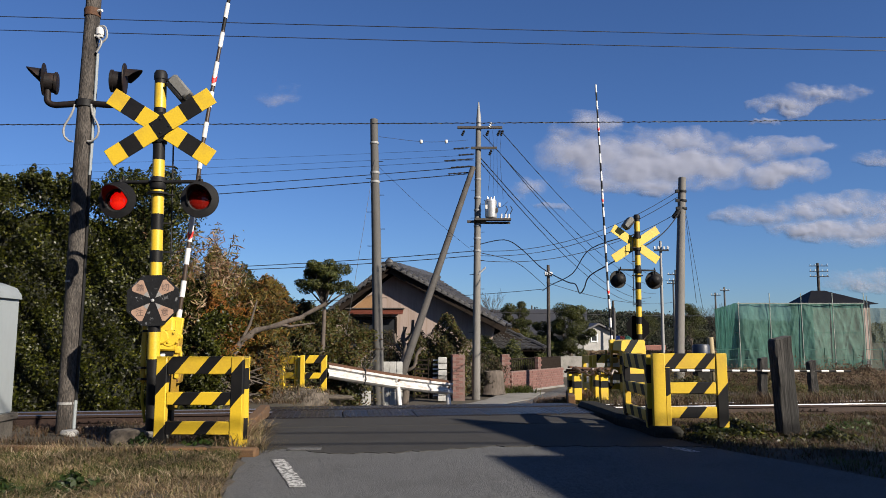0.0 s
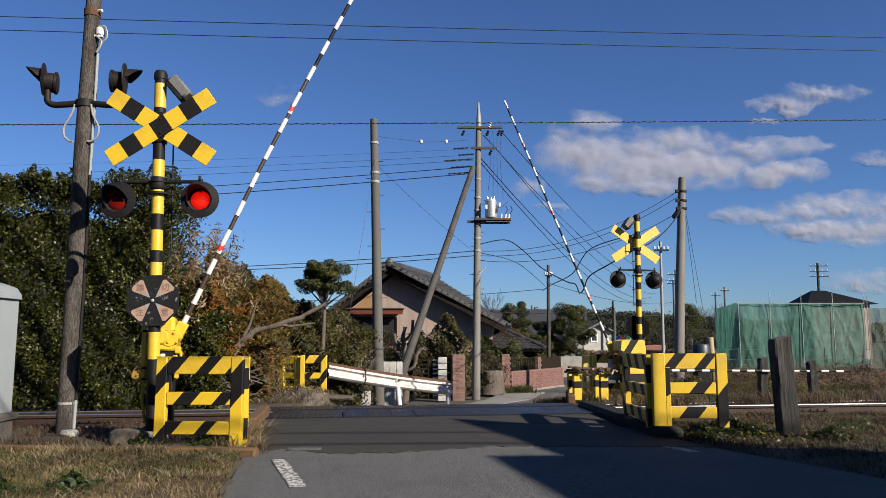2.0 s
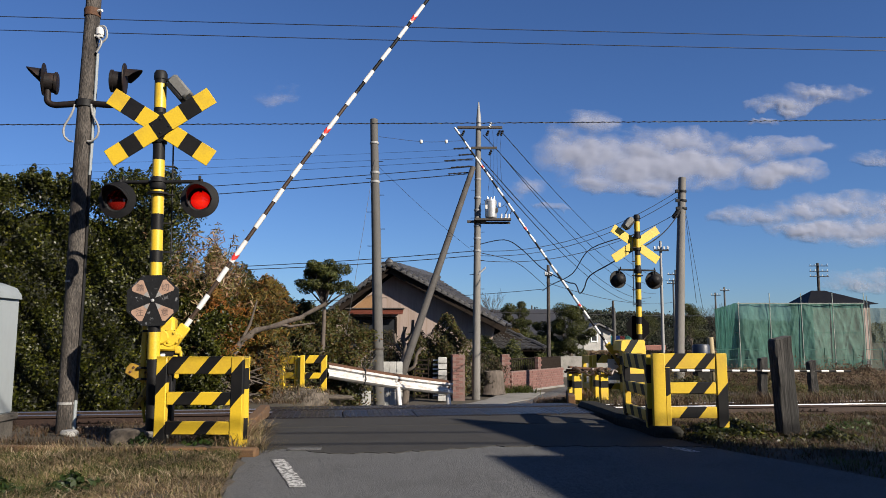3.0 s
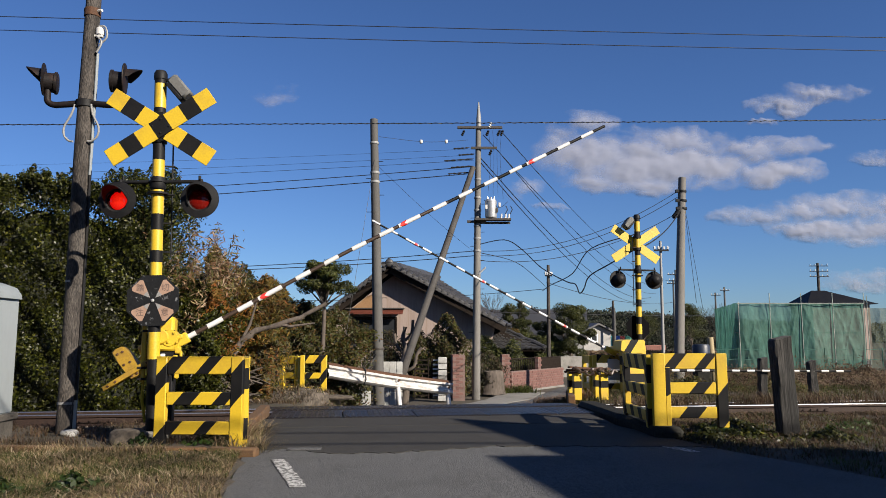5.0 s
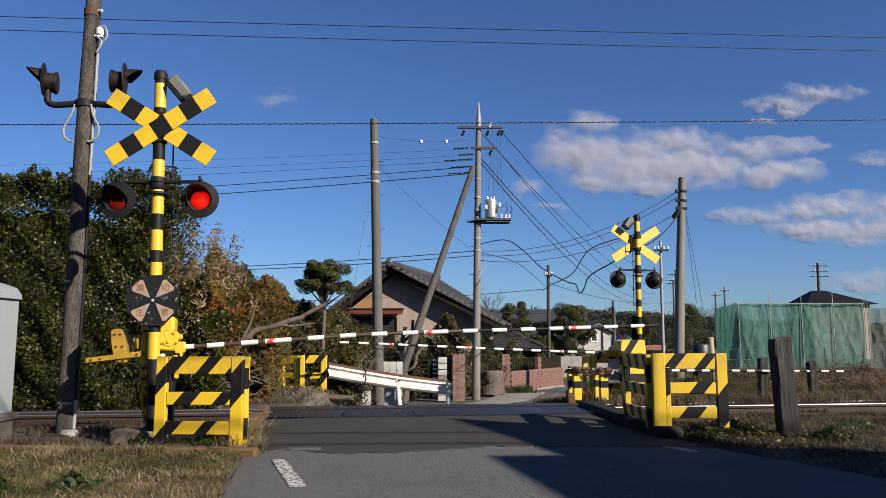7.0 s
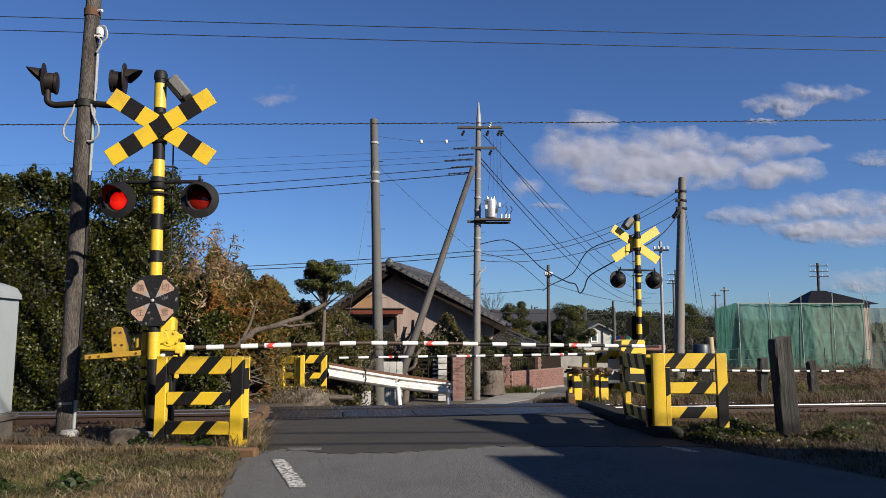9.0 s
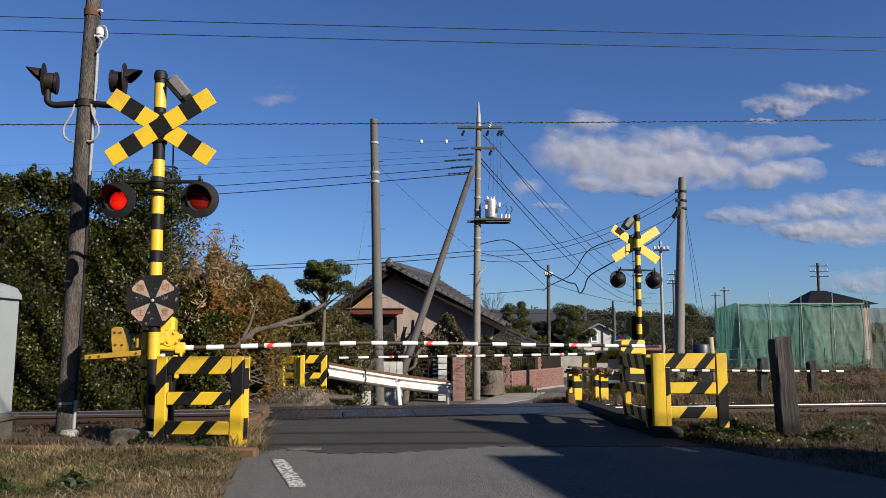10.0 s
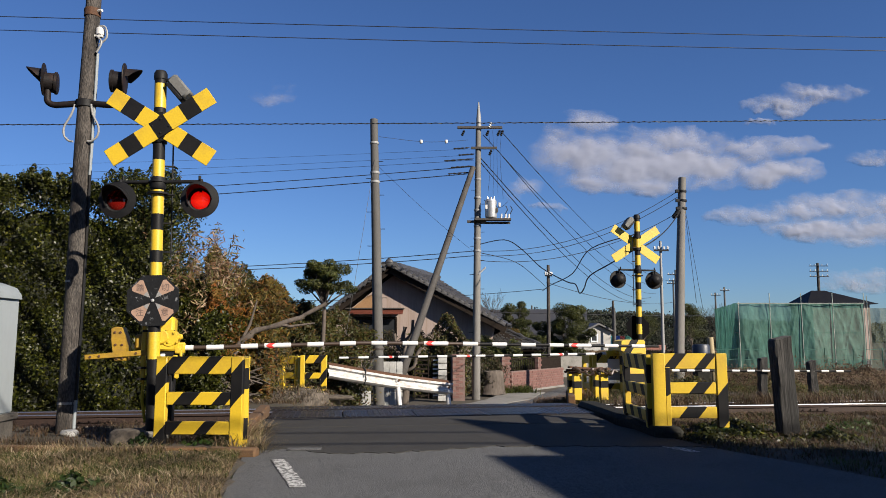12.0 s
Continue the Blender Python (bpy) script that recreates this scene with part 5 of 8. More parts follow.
def strain_insulators():
    """Long dark insulators where the side lines end at the big pole."""
    for x, z, n in ((-0.52, 7.09, 0.34), (-0.42, 7.30, 0.34), (-0.50, 7.525, 0.48), (-0.26, 7.70, 0.26), (-0.42, 7.905, 0.26)):
        bm = bmesh.new()
        m = Matrix.Translation((x, -0.05, z)) @ Matrix.Rotation(radians(86), 4, "Y")
        lathe(bm, [(0.01, -n), (0.028, -n * 0.85), (0.014, -n * 0.6), (0.03, -n * 0.4), (0.014, -n * 0.15), (0.03, n * 0.1), (0.014, n * 0.35), (0.028, n * 0.6), (0.01, n)], 8, m)
        part("strain_insulator", bm, CABLE, big)


strain_insulators()


def strut_pole():
    bm = bmesh.new()
    rod(bm, (-1.45, 20.5, -0.9), (0.96, 22.9, 6.42), 0.12, 0.085, seg=16)
    solid("strut_pole", bm, surface("weathered_dark_pole", (0.046, 0.042, 0.039), 0.85, grain=50, vary=0.25, stain=(0.0215, 0.0171, 0.0141), stain_scale=2.5, stain_amount=0.8, bump=0.2), Matrix(), "slanting concrete strut leaning on the utility pole", "strut pole")


strut_pole()


def wires():
    def wire(pts, r, label="black overhead cable between poles"):
        bm = bmesh.new()
        tube(bm, pts if len(pts) > 12 else eased(pts), r * 0.8, 5)
        solid("overhead_wire", bm, CABLE, Matrix(), label, "overhead wire", "overhead wires")
    # along the railway
    wire(sagging((-16, 12.2, 6.83), (22, 14.5, 6.95), 0.1, 20), 0.0095)
    wire(sagging((-16, 12.2, 6.58), (22, 14.5, 6.67), 0.1, 20), 0.0095)
    line = sagging((-16, 12.2, 4.64), (22, 14.5, 5.60), 0.10, 20)
    wire(line, 0.009)
    turns = []
    for k in range(1700):
        f = k / 1699 * 20
        i = min(int(f), 19)
        turns.append(line[i].lerp(line[i + 1], f - i) + Vector((0, math.cos(k * 0.72), math.sin(k * 0.72))) * 0.010)
    wire(turns, 0.0065, "black cable lashed round its carrying wire")
    # from the big pole over the houses
    for z0, z1, x1, r in ((6.25, 5.72, -19, 0.018), (6.47, 6.10, -19, 0.016), (6.68, 6.75, -20, 0.008), (6.85, 7.05, -20, 0.006), (7.05, 7.4, -21, 0.005)):
        wire(sagging((1.0, 23, z0), (x1, 27, z1), 0.1), r)
    for x0, z0, x1, y1, z1, sag, r in ((1.85, 7.65, 23.5, 75, 6.9, 1.3, 0.016), (1.3, 7.5, 22.6, 75, 6.2, 1.3, 0.016), (1.75, 7.0, 21.7, 75, 5.6, 1.3, 0.016), (1.2, 6.75, 21.2, 75, 5.2, 1.5, 0.02), (1.2, 6.6, 20.6, 75, 4.8, 1.5, 0.02)):
        wire(sagging((x0, 23, z0), (x1, y1, z1), sag), r)
    for z0, z1 in ((3.75, 5.68), (3.6, 5.5), (3.45, 5.0)):
        wire(sagging((1.1, 23, z0), (7.5, 23, z1), 0.55), 0.012)
    for z0, z1, s in ((3.75, 3.4, 0.2), (3.6, 3.45, 0.25)):
        wire(sagging((1.0, 23, z0), (-16, 26, z1), s), 0.016)
    wire(sagging((4.05, 15.0, 2.85), (7.45, 22.9, 4.95), 0.15), 0.02)
    wire([(1.1, 23, 3.95), (1.9, 22.6, 4.05), (2.34, 22, 3.71), (2.69, 20, 2.93), (3.02, 18, 2.40), (3.12, 17.3, 2.28), (3.16, 17, 2.05), (3.17, 16.5, 2.12), (3.2, 16, 2.36), (3.5, 15.4, 2.56), (3.9, 15, 2.80)], 0.018, "drooping black service cable to the far signal")
    wire([(6.2, 23.5, 4.35), (4.87, 24, 3.95), (4.5, 25.5, 3.25), (4.1, 28, 3.03), (4.6, 34, 3.2)], 0.022, "drooping black service cable between poles")
    wire([(4.75, 34, 3.4), (3.9, 30, 3.4), (2.6, 26, 3.7), (1.2, 23.1, 3.7)], 0.014)
    wire(sagging((4.8, 34, 3.6), (19, 60, 4.0), 0.5), 0.016)
    wire(sagging((4.8, 34, 3.3), (-12, 40, 3.2), 0.3), 0.016)
    wire(sagging((-6, 36, 2.6), (36, 72, 3.4), 0.3), 0.02)
    # across the lane behind the viewer; they draw two faint lines on the asphalt
    for y in (0.34, -0.46):
        wire(sagging((-14, y, 6.2), (26, y + 0.4, 6.2), 0.2), 0.03, "black cable crossing high over the lane")
    # drops on the big pole, and a thin stay from the bare pole
    for k in range(4):
        wire([(1.45 + 0.14 * k, 22.88, 7.62), (1.52 + 0.10 * k, 22.86, 6.7), (1.42 + 0.16 * k, 22.84, 5.55 - 0.05 * k)], 0.006, "thin drop wire down to the transformer")
    wire([(1.3, 22.85, 5.35), (1.75, 22.8, 5.1), (2.05, 22.85, 5.3)], 0.008, "looped black lead under the transformer")
    wire(sagging((-1.78, 19, 5.6), (1.0, 23, 3.7), 0.08), 0.006, "thin stay between two poles")
    # bell insulators on the thin line
    line = [(-1.70, 19.00, 6.33), (-0.63, 20.60, 6.63), (0.10, 21.80, 6.96), (0.78, 22.90, 7.31)]
    for x, y, z in line[1:3]:
        bm = bmesh.new()
        lathe(bm, [(0.0, -0.06), (0.04, -0.05), (0.055, 0.0), (0.04, 0.05), (0.0, 0.06)], 10, Matrix.Translation((x, y, z)))
        solid("line_insulator", bm, PORCELAIN, Matrix(), "small white porcelain insulator on a thin wire", "insulator", "line insulators")
    wire(line, 0.007, "thin dark overhead wire with insulators")


wires()

# ---- houses, plants and distance ----
def tiled_roof(parent, a, b, c, d, cols=26, rows=16):
    """A tiled slope between ridge a-b and eave d-c: rows of curved tiles that overlap."""
    a, b, c, d = (Vector(v) for v in (a, b, c, d))
    up = (b - a).cross(d - a).normalized()
    if up.z < 0:
        up = -up
    per = 6
    for r in range(rows):
        bm = bmesh.new()
        t0, t1 = r / rows, (r + 1.12) / rows
        lo, hi = [], []
        for k in range(cols * per + 1):
            f = k / (cols * per)
            w = 0.055 * abs(math.cos(math.pi * k / per)) + 0.015 * math.sin(2 * math.pi * k / per)
            w += 0.012 * math.sin(k * 0.37 + r * 1.9)
            p0 = a.lerp(b, f).lerp(d.lerp(c, f), t0) + up * (w + 0.010)
            p1 = a.lerp(b, f).lerp(d.lerp(c, f), min(t1, 1.01)) + up * (w + 0.065)
            lo.append(bm.verts.new(p0))
            hi.append(bm.verts.new(p1))
        low = [bm.verts.new(v.co - up * 0.06) for v in hi]
        for k in range(cols * per):
            bm.faces.new((lo[k], lo[k + 1], hi[k + 1], hi[k]))
            bm.faces.new((hi[k], hi[k + 1], low[k + 1], low[k]))
        part("tile_course", bm, ROOF_TILE, parent)
    bm = bmesh.new()
    vs = [bm.verts.new(p) for p in (a, b, c, d)]
    bm.faces.new(vs)
    out = bmesh.ops.extrude_face_region(bm, geom=bm.faces[:])
    for v in out["geom"]:
        if isinstance(v, bmesh.types.BMVert):
            v.co -= up * 0.10
    part("roof_boarding", bm, OLD_TIMBER, parent, smooth=False)


RED_RUST = surface("red_rusted_sheet", (0.085, 0.022, 0.013), 0.8, grain=25, vary=0.3, stain=(0.05, 0.016, 0.010), stain_scale=4, bump=0.15, gloss=0.2)


def old_house():
    """Gabled house with a tiled roof, its gable towards the road."""
    h = thing("house", Matrix(), "old gabled house with dark tiled roof and pale boarded walls", "house")
    rf, rb = Vector((-2.13, 29.0, 3.88)), Vector((-0.42, 36.3, 3.97))
    right, right_back = Vector((4.6, 0.2, -2.38)), Vector((3.75, 0.2, -2.35))
    left = Vector((-2.6, 0.3, -2.0))
    tiled_roof(h, rf, rb, rb + right_back, rf + right, cols=26, rows=18)
    tiled_roof(h, rf, rb, rb + left, rf + left, cols=26, rows=11)
    # ridge with end tile
    bm = bmesh.new()
    d = (rb - rf).normalized()
    rough = random.Random(12)
    for k in range(3):
        n = 26
        line = [(rf - d * 0.06).lerp(rb, j / n) + Vector((rough.uniform(-0.02, 0.02), 0, 0.05 + 0.055 * k + rough.uniform(-0.014, 0.014))) for j in range(n + 1)]
        tube(bm, line, [0.14 - 0.03 * k + rough.uniform(-0.014, 0.014) for j in range(n + 1)], 8)
    part("ridge", bm, ROOF_TILE, h)
    for p in (rf, rb):
        bm = bmesh.new()
        lathe(bm, [(0.15, -0.06), (0.17, -0.02), (0.14, 0.06), (0.08, 0.09)], 14, Matrix.Translation((0, -0.1, 0.10)) @ Matrix.Rotation(radians(90), 4, "X"))
        box(bm, (0.0, -0.1, 0.24), (0.14, 0.12, 0.10), 0.03)
        for s in (-1, 1):
            rod(bm, (s * 0.22, -0.16, 0.05), (s * 0.22, -0.04, 0.05), 0.10, seg=10)
        bmesh.ops.translate(bm, verts=bm.verts, vec=p)
        part("ridge_end_tile", bm, ROOF_TILE, h)
    # gable wall, set back under the eaves
    y0 = 29.78
    bm = bmesh.new()
    pts = [(-4.3, -0.85), (2.0, -0.85), (2.0, 1.45), (-1.95, 3.62), (-4.3, 1.75)]
    lo = [bm.verts.new((x, y0 + (x + 2) * 0.02, z)) for x, z in pts]
    hi = [bm.verts.new((x + 1.0, y0 + 5.2, z)) for x, z in pts]
    bm.faces.new(lo)
    bm.faces.new(hi[::-1])
    for k in range(5):
        bm.faces.new((lo[k], hi[k], hi[(k + 1) % 5], lo[(k + 1) % 5]))
    part("wall", bm, PLASTER, h, "pale boarded gable wall stained with rust", smooth=False)
    # barge boards
    for v in (right, left):
        bm = bmesh.new()
        e = rf + v
        n = (e - rf).normalized()
        m = Matrix.Translation((rf + e) / 2 + Vector((0, 0.05, -0.16))) @ Matrix.Rotation(math.atan2(-n.z, n.x), 4, "Y")
        box(bm, (0, 0, 0), ((e - rf).length, 0.07, 0.24), 0.01, m)
        part("barge_board", bm, OLD_TIMBER, h)
        # lapped verge tiles, each turned down over the board
        b2 = bmesh.new()
        box(b2, (0, 0, -0.02), (0.27, 0.12, 0.15), 0.03)
        rod(b2, (-0.10, -0.07, 0.055), (-0.10, 0.12, 0.055), 0.065, seg=8)
        tile = finish(b2, "verge_tile", ROOF_TILE)
        n = round((e - rf).length / 0.255)
        for k in range(n):
            ob = new("verge_tile", tile)
            ob.parent = h
            ob.matrix_basis = Matrix.Translation(rf.lerp(e, (k + 0.5) / n) + Vector((0, -0.05, 0.06))) @ Matrix.Rotation(math.atan2(-v.z, v.x) + (0.07 if v.x > 0 else -0.07), 4, "Y")
    # rafter under the verge, set back behind the board
    for v in (right, left):
        bm = bmesh.new()
        rod(bm, rf + Vector((0, 0.4, -0.15)), rf + v + Vector((0, 0.4, -0.15)), 0.05, seg=8)
        part("rafter", bm, OLD_TIMBER, h)
    # window with a small rusty awning
    win = new("window")
    win.parent = h
    bm = bmesh.new()
    box(bm, (-2.75, y0 - 0.02, 1.32), (1.7, 0.06, 0.95), 0.01)
    part("pane", bm, GLASS_DARK, win)
    bm = bmesh.new()
    for x in (-3.62, -2.75, -1.88):
        box(bm, (x, y0 - 0.07, 1.32), (0.06, 0.06, 1.05), 0.006)
    for z in (0.82, 1.84):
        box(bm, (-2.75, y0 - 0.07, z), (1.8, 0.06, 0.06), 0.006)
    part("window_frame", bm, OLD_TIMBER, win)
    bm = bmesh.new()
    box(bm, (0, 0, 0), (2.1, 0.55, 0.03), 0.005, Matrix.Translation((-2.65, y0 - 0.28, 2.10)) @ Matrix.Rotation(radians(14), 4, "X"))
    box(bm, (-2.65, y0 - 0.545, 2.005), (2.1, 0.03, 0.075), 0.005)
    part("awning", bm, RED_RUST, h, "rust-red sheet awning")
    bm = bmesh.new()
    box(bm, (-2.75, y0 - 0.10, 2.215), (2.4, 0.20, 0.05), 0.008)
    part("flashing", bm, OLD_STEEL, h, "grey flashing strip above the awning")
    bm = bmesh.new()
    pts = [(-4.2, 1.75), (-2.75, 2.15), (-2.75, 2.80), (-3.05, 2.72)]
    lo = [bm.verts.new((x, y0 - 0.05 + (x + 2) * 0.02, z)) for x, z in pts]
    hi = [bm.verts.new((v.co.x, v.co.y + 0.04, v.co.z)) for v in lo]
    bm.faces.new(lo)
    bm.faces.new(hi[::-1])
    for k in range(4):
        bm.faces.new((lo[k], hi[k], hi[(k + 1) % 4], lo[(k + 1) % 4]))
    bmesh.ops.recalc_face_normals(bm, faces=bm.faces[:])
    part("timber_panel", bm, surface("warm_board", (0.185, 0.102, 0.0442), 0.8, vary=0.2, bump=0.2), h)
    # lower wing
    tiled_roof(h, (1.45, 31.0, 1.72), (2.25, 31.2, 1.46), (4.05, 29.4, 0.58), (1.48, 29.3, 0.58), cols=12, rows=8)
    tiled_roof(h, (2.25, 31.2, 1.46), (2.9, 36, 1.42), (4.75, 35.6, 0.60), (4.05, 29.4, 0.58), cols=14, rows=7)
    bm = bmesh.new()
    rough = random.Random(5)
    line = [Vector((1.45, 31.0, 1.74)).lerp(Vector((2.25, 31.2, 1.48)), k / 4) for k in range(4)] + [Vector((2.25, 31.2, 1.50)).lerp(Vector((4.05, 29.4, 0.62)), k / 12) for k in range(13)]
    tube(bm, [p + Vector((0, 0, rough.uniform(0.03, 0.07))) for p in line], [rough.uniform(0.07, 0.11) for p in line], 8)
    part("hip_ridge", bm, ROOF_TILE, h)
    bm = bmesh.new()
    box(bm, (2.75, 32.4, -0.15), (1.9, 4.6, 1.4), 0.02)
    part("wing_wall", bm, OLD_TIMBER, h)


old_house()


def hedge_mass(name, label, category, x0, x1, y_front, depth, top, count, leaf, material, seed, slope=0.148, base=-0.2, core=True, lumps=0.35, group="", spikes=0):
    """A clipped or grown-out mass: solid core painted near-black for inner shade, and leaves over an uneven face and
    crown. top(x) gives the height.
    """
    rng = np.random.default_rng(seed)
    h = thing(name, pose(0, 0, 0), label, category, group)
    n = count
    x = rng.uniform(x0, x1, n)
    tops = np.array([top(v) for v in x])
    on_top = rng.uniform(0, 1, n) < 0.22
    z = np.where(on_top, tops - rng.exponential(0.10, n), base + (tops - base) * rng.uniform(0, 1, n) ** 0.95)
    bulge = noise_field(x, z, seed) * lumps
    taper = 0.25 * smoothstep(0.55, 1.0, (z - base) / (tops - base)) * depth
    y = y_front + slope * x + taper - bulge + np.where(on_top, rng.uniform(0, depth, n), rng.exponential(0.13, n))
    zz = z + np.where(on_top, noise_field(x * 2.3, y * 2.3, seed + 1) * 0.22, 0)
    ends = rng.uniform(0, 1, n) < min(0.12, 0.5 * depth / (x1 - x0))
    first = rng.uniform(0, 1, n) < 0.5
    x = np.where(ends, np.where(first, x0, x1) + rng.normal(0, 0.12, n), x)
    zz = np.where(ends, np.minimum(zz, np.where(first, top(x0), top(x1)) - rng.exponential(0.12, n)), zz)
    y = np.where(ends, y_front + slope * x + rng.uniform(0, depth, n), y)
    gaps = noise_field(x * 4.5, zz * 4.5, seed + 7) + 0.7 * noise_field(x * 11, zz * 11, seed + 9) + rng.normal(0, 0.25, n)
    ok = gaps > -0.42
    x, y, z, zz, on_top, n = x[ok], y[ok], z[ok], zz[ok], on_top[ok], int(ok.sum())
    y = y - 0.16 * np.clip(gaps[ok], 0, 1)
    c = np.stack([x, y, zz], 1)
    nr = np.stack([noise_field(z, x, seed + 2) * 0.7, np.full(n, -0.9), np.where(on_top, 1.0, 0.35)], 1)
    # upright feathery shoots along the crown
    for k in range(spikes):
        sx = rng.uniform(x0, x1)
        tall, m = rng.uniform(0.12, 0.42), 150
        f = rng.uniform(0, 1, m)
        w = 0.10 * (1 - f) + 0.012
        shoot = np.stack([sx + rng.normal(0, 1, m) * w + 0.08 * f * rng.normal(), y_front + slope * sx + rng.uniform(0.1, 0.8) * depth + rng.normal(0, 1, m) * w, top(sx) - 0.12 + f * tall], 1)
        c = np.concatenate([c, shoot])
        nr = np.concatenate([nr, np.stack([rng.normal(0, 0.6, m), np.full(m, -0.8), np.full(m, 0.2)], 1)])
    ob = new("foliage", cloud_of_leaves("foliage", c, nr, leaf[0], leaf[1], material, rng))
    ob.parent = h
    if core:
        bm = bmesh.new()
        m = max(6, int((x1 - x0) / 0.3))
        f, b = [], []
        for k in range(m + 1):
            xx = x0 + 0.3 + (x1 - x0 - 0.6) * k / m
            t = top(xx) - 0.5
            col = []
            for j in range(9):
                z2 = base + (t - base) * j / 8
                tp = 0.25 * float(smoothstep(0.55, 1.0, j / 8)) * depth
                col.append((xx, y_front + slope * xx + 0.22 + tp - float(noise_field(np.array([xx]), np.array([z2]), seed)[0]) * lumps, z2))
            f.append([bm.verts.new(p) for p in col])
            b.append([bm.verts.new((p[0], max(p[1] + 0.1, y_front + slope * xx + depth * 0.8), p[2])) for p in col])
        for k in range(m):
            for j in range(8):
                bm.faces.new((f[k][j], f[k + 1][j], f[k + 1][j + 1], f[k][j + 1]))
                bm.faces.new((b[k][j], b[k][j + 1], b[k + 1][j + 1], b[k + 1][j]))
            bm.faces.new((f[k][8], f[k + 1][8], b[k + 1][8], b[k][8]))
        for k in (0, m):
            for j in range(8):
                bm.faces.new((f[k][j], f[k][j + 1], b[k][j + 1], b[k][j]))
        part("shade_core", bm, HEDGE_CORE, h)
    return h


def noise_field(a, b, seed):
    k = seed * 1.37
    return (np.sin(a * 2.1 + k) * np.cos(b * 1.7 - k) + 0.6 * np.sin(a * 4.7 - b * 3.3 + k * 2) + 0.4 * np.cos(a * 8.3 + b * 7.1 + k)) * 0.5


def hedge_top(x):
    return 3.62 + 0.10 * math.sin(x * 1.3 + 0.5) + 0.09 * math.sin(x * 3.7 + 1) + 0.08 * math.sin(x * 9.1) - 0.4 * float(smoothstep(-4.9, -4.45, x)) + 0.06 * math.sin(x * 17.0)


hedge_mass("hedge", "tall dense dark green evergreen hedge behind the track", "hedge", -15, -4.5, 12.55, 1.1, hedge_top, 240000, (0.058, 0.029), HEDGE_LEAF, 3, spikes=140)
hedge_mass("shrub", "thicket of brown and orange autumn leaves", "shrub", -4.35, -3.10, 13.9, 1.4, lambda x: 2.3 - 0.5 * (x + 4.2) + 0.25 * math.sin(x * 7), 24000, (0.115, 0.024), AUTUMN_LEAF, 8, lumps=0.5)

hedge_mass("shrub", "bright orange leaves hanging in the thicket", "shrub", -4.05, -3.50, 13.05, 0.6, lambda x: 1.75 + 0.25 * math.sin(x * 11), 3600, (0.12, 0.022), ORANGE_LEAF, 9, base=0.35, core=False, lumps=0.4)


def tree(m, label, trunk_h, crown_r, crown_h, lean=(0, 0), leaves=2500, material=None, leaf=(0.16, 0.08), clumps=14, seed=1, trunk_r=0.1, name="tree", puff=(0.25, 0.48), flat=0.75):
    """Trunk, limbs and a ragged crown of leaf clumps; crown_r may be (x, y)."""
    rng = np.random.default_rng(seed)
    t = thing(name, m, label, "tree", "trees")
    bm = bmesh.new()
    top = Vector((lean[0], lean[1], trunk_h))
    tube(bm, [(0, 0, -0.2), (lean[0] * 0.3, lean[1] * 0.3, trunk_h * 0.4), (lean[0] * 0.75, lean[1] * 0.75, trunk_h * 0.8), top + Vector((0, 0, crown_h * 0.3))], [trunk_r * 1.2, trunk_r, trunk_r * 0.8, trunk_r * 0.4], 10)
    cs = []
    for k in range(clumps):
        a = rng.uniform(0, 2 * np.pi)
        f = rng.uniform(0.05, 1) ** 0.6
        zz = rng.uniform(-0.1, 1)
        rr = f * crown_r * (1 - 0.65 * max(zz - 0.35, 0))
        cs.append(Vector((top.x + math.cos(a) * rr, top.y + math.sin(a) * rr, trunk_h + zz * crown_h)))
    for c in cs[::2]:
        s = Vector((lean[0] * 0.8, lean[1] * 0.8, trunk_h * 0.85))
        tube(bm, [s, s.lerp(c, 0.5) + Vector((0, 0, 0.05 * crown_h)), c], [trunk_r * 0.5, trunk_r * 0.3, trunk_r * 0.12], 6)
    part("trunk", bm, BARK, t)
    per = leaves // clumps
    pts, nrm = [], []
    for c in cs:
        v = rng.normal(0, 1, (per, 3))
        v /= np.linalg.norm(v, axis=1, keepdims=True)
        r = crown_r * rng.uniform(*puff) * rng.uniform(0.35, 1.0, (per, 1)) ** 0.5
        pts.append(np.array(c) + v * r * np.array([1, 1, flat]))
        nrm.append(v + np.array([0, 0, 0.4]))
    ob = new("crown", cloud_of_leaves("crown", np.concatenate(pts), np.concatenate(nrm), leaf[0], leaf[1], material or TREE_LEAF, rng))
    ob.parent = t
    return t


tree(pose(-2.80, 17.1, -0.55), "small clipped green tree on a bare grey trunk", 2.70, 0.62, 0.62, (0.06, 0), 15000, seed=5, clumps=46, trunk_r=0.055, leaf=(0.072, 0.022), puff=(0.16, 0.38), flat=0.6)


THIN_SHEET = mesh_cloth("thin_dusty_sheet", (0.0856, 0.11, 0.0785), (0.121, 0.117, 0.082), 0.35)
PALE_TUBE = surface("dusty_scaffold_tube", (0.203, 0.227, 0.203), 0.6, metal=0.2, vary=0.15, bump=0.05)


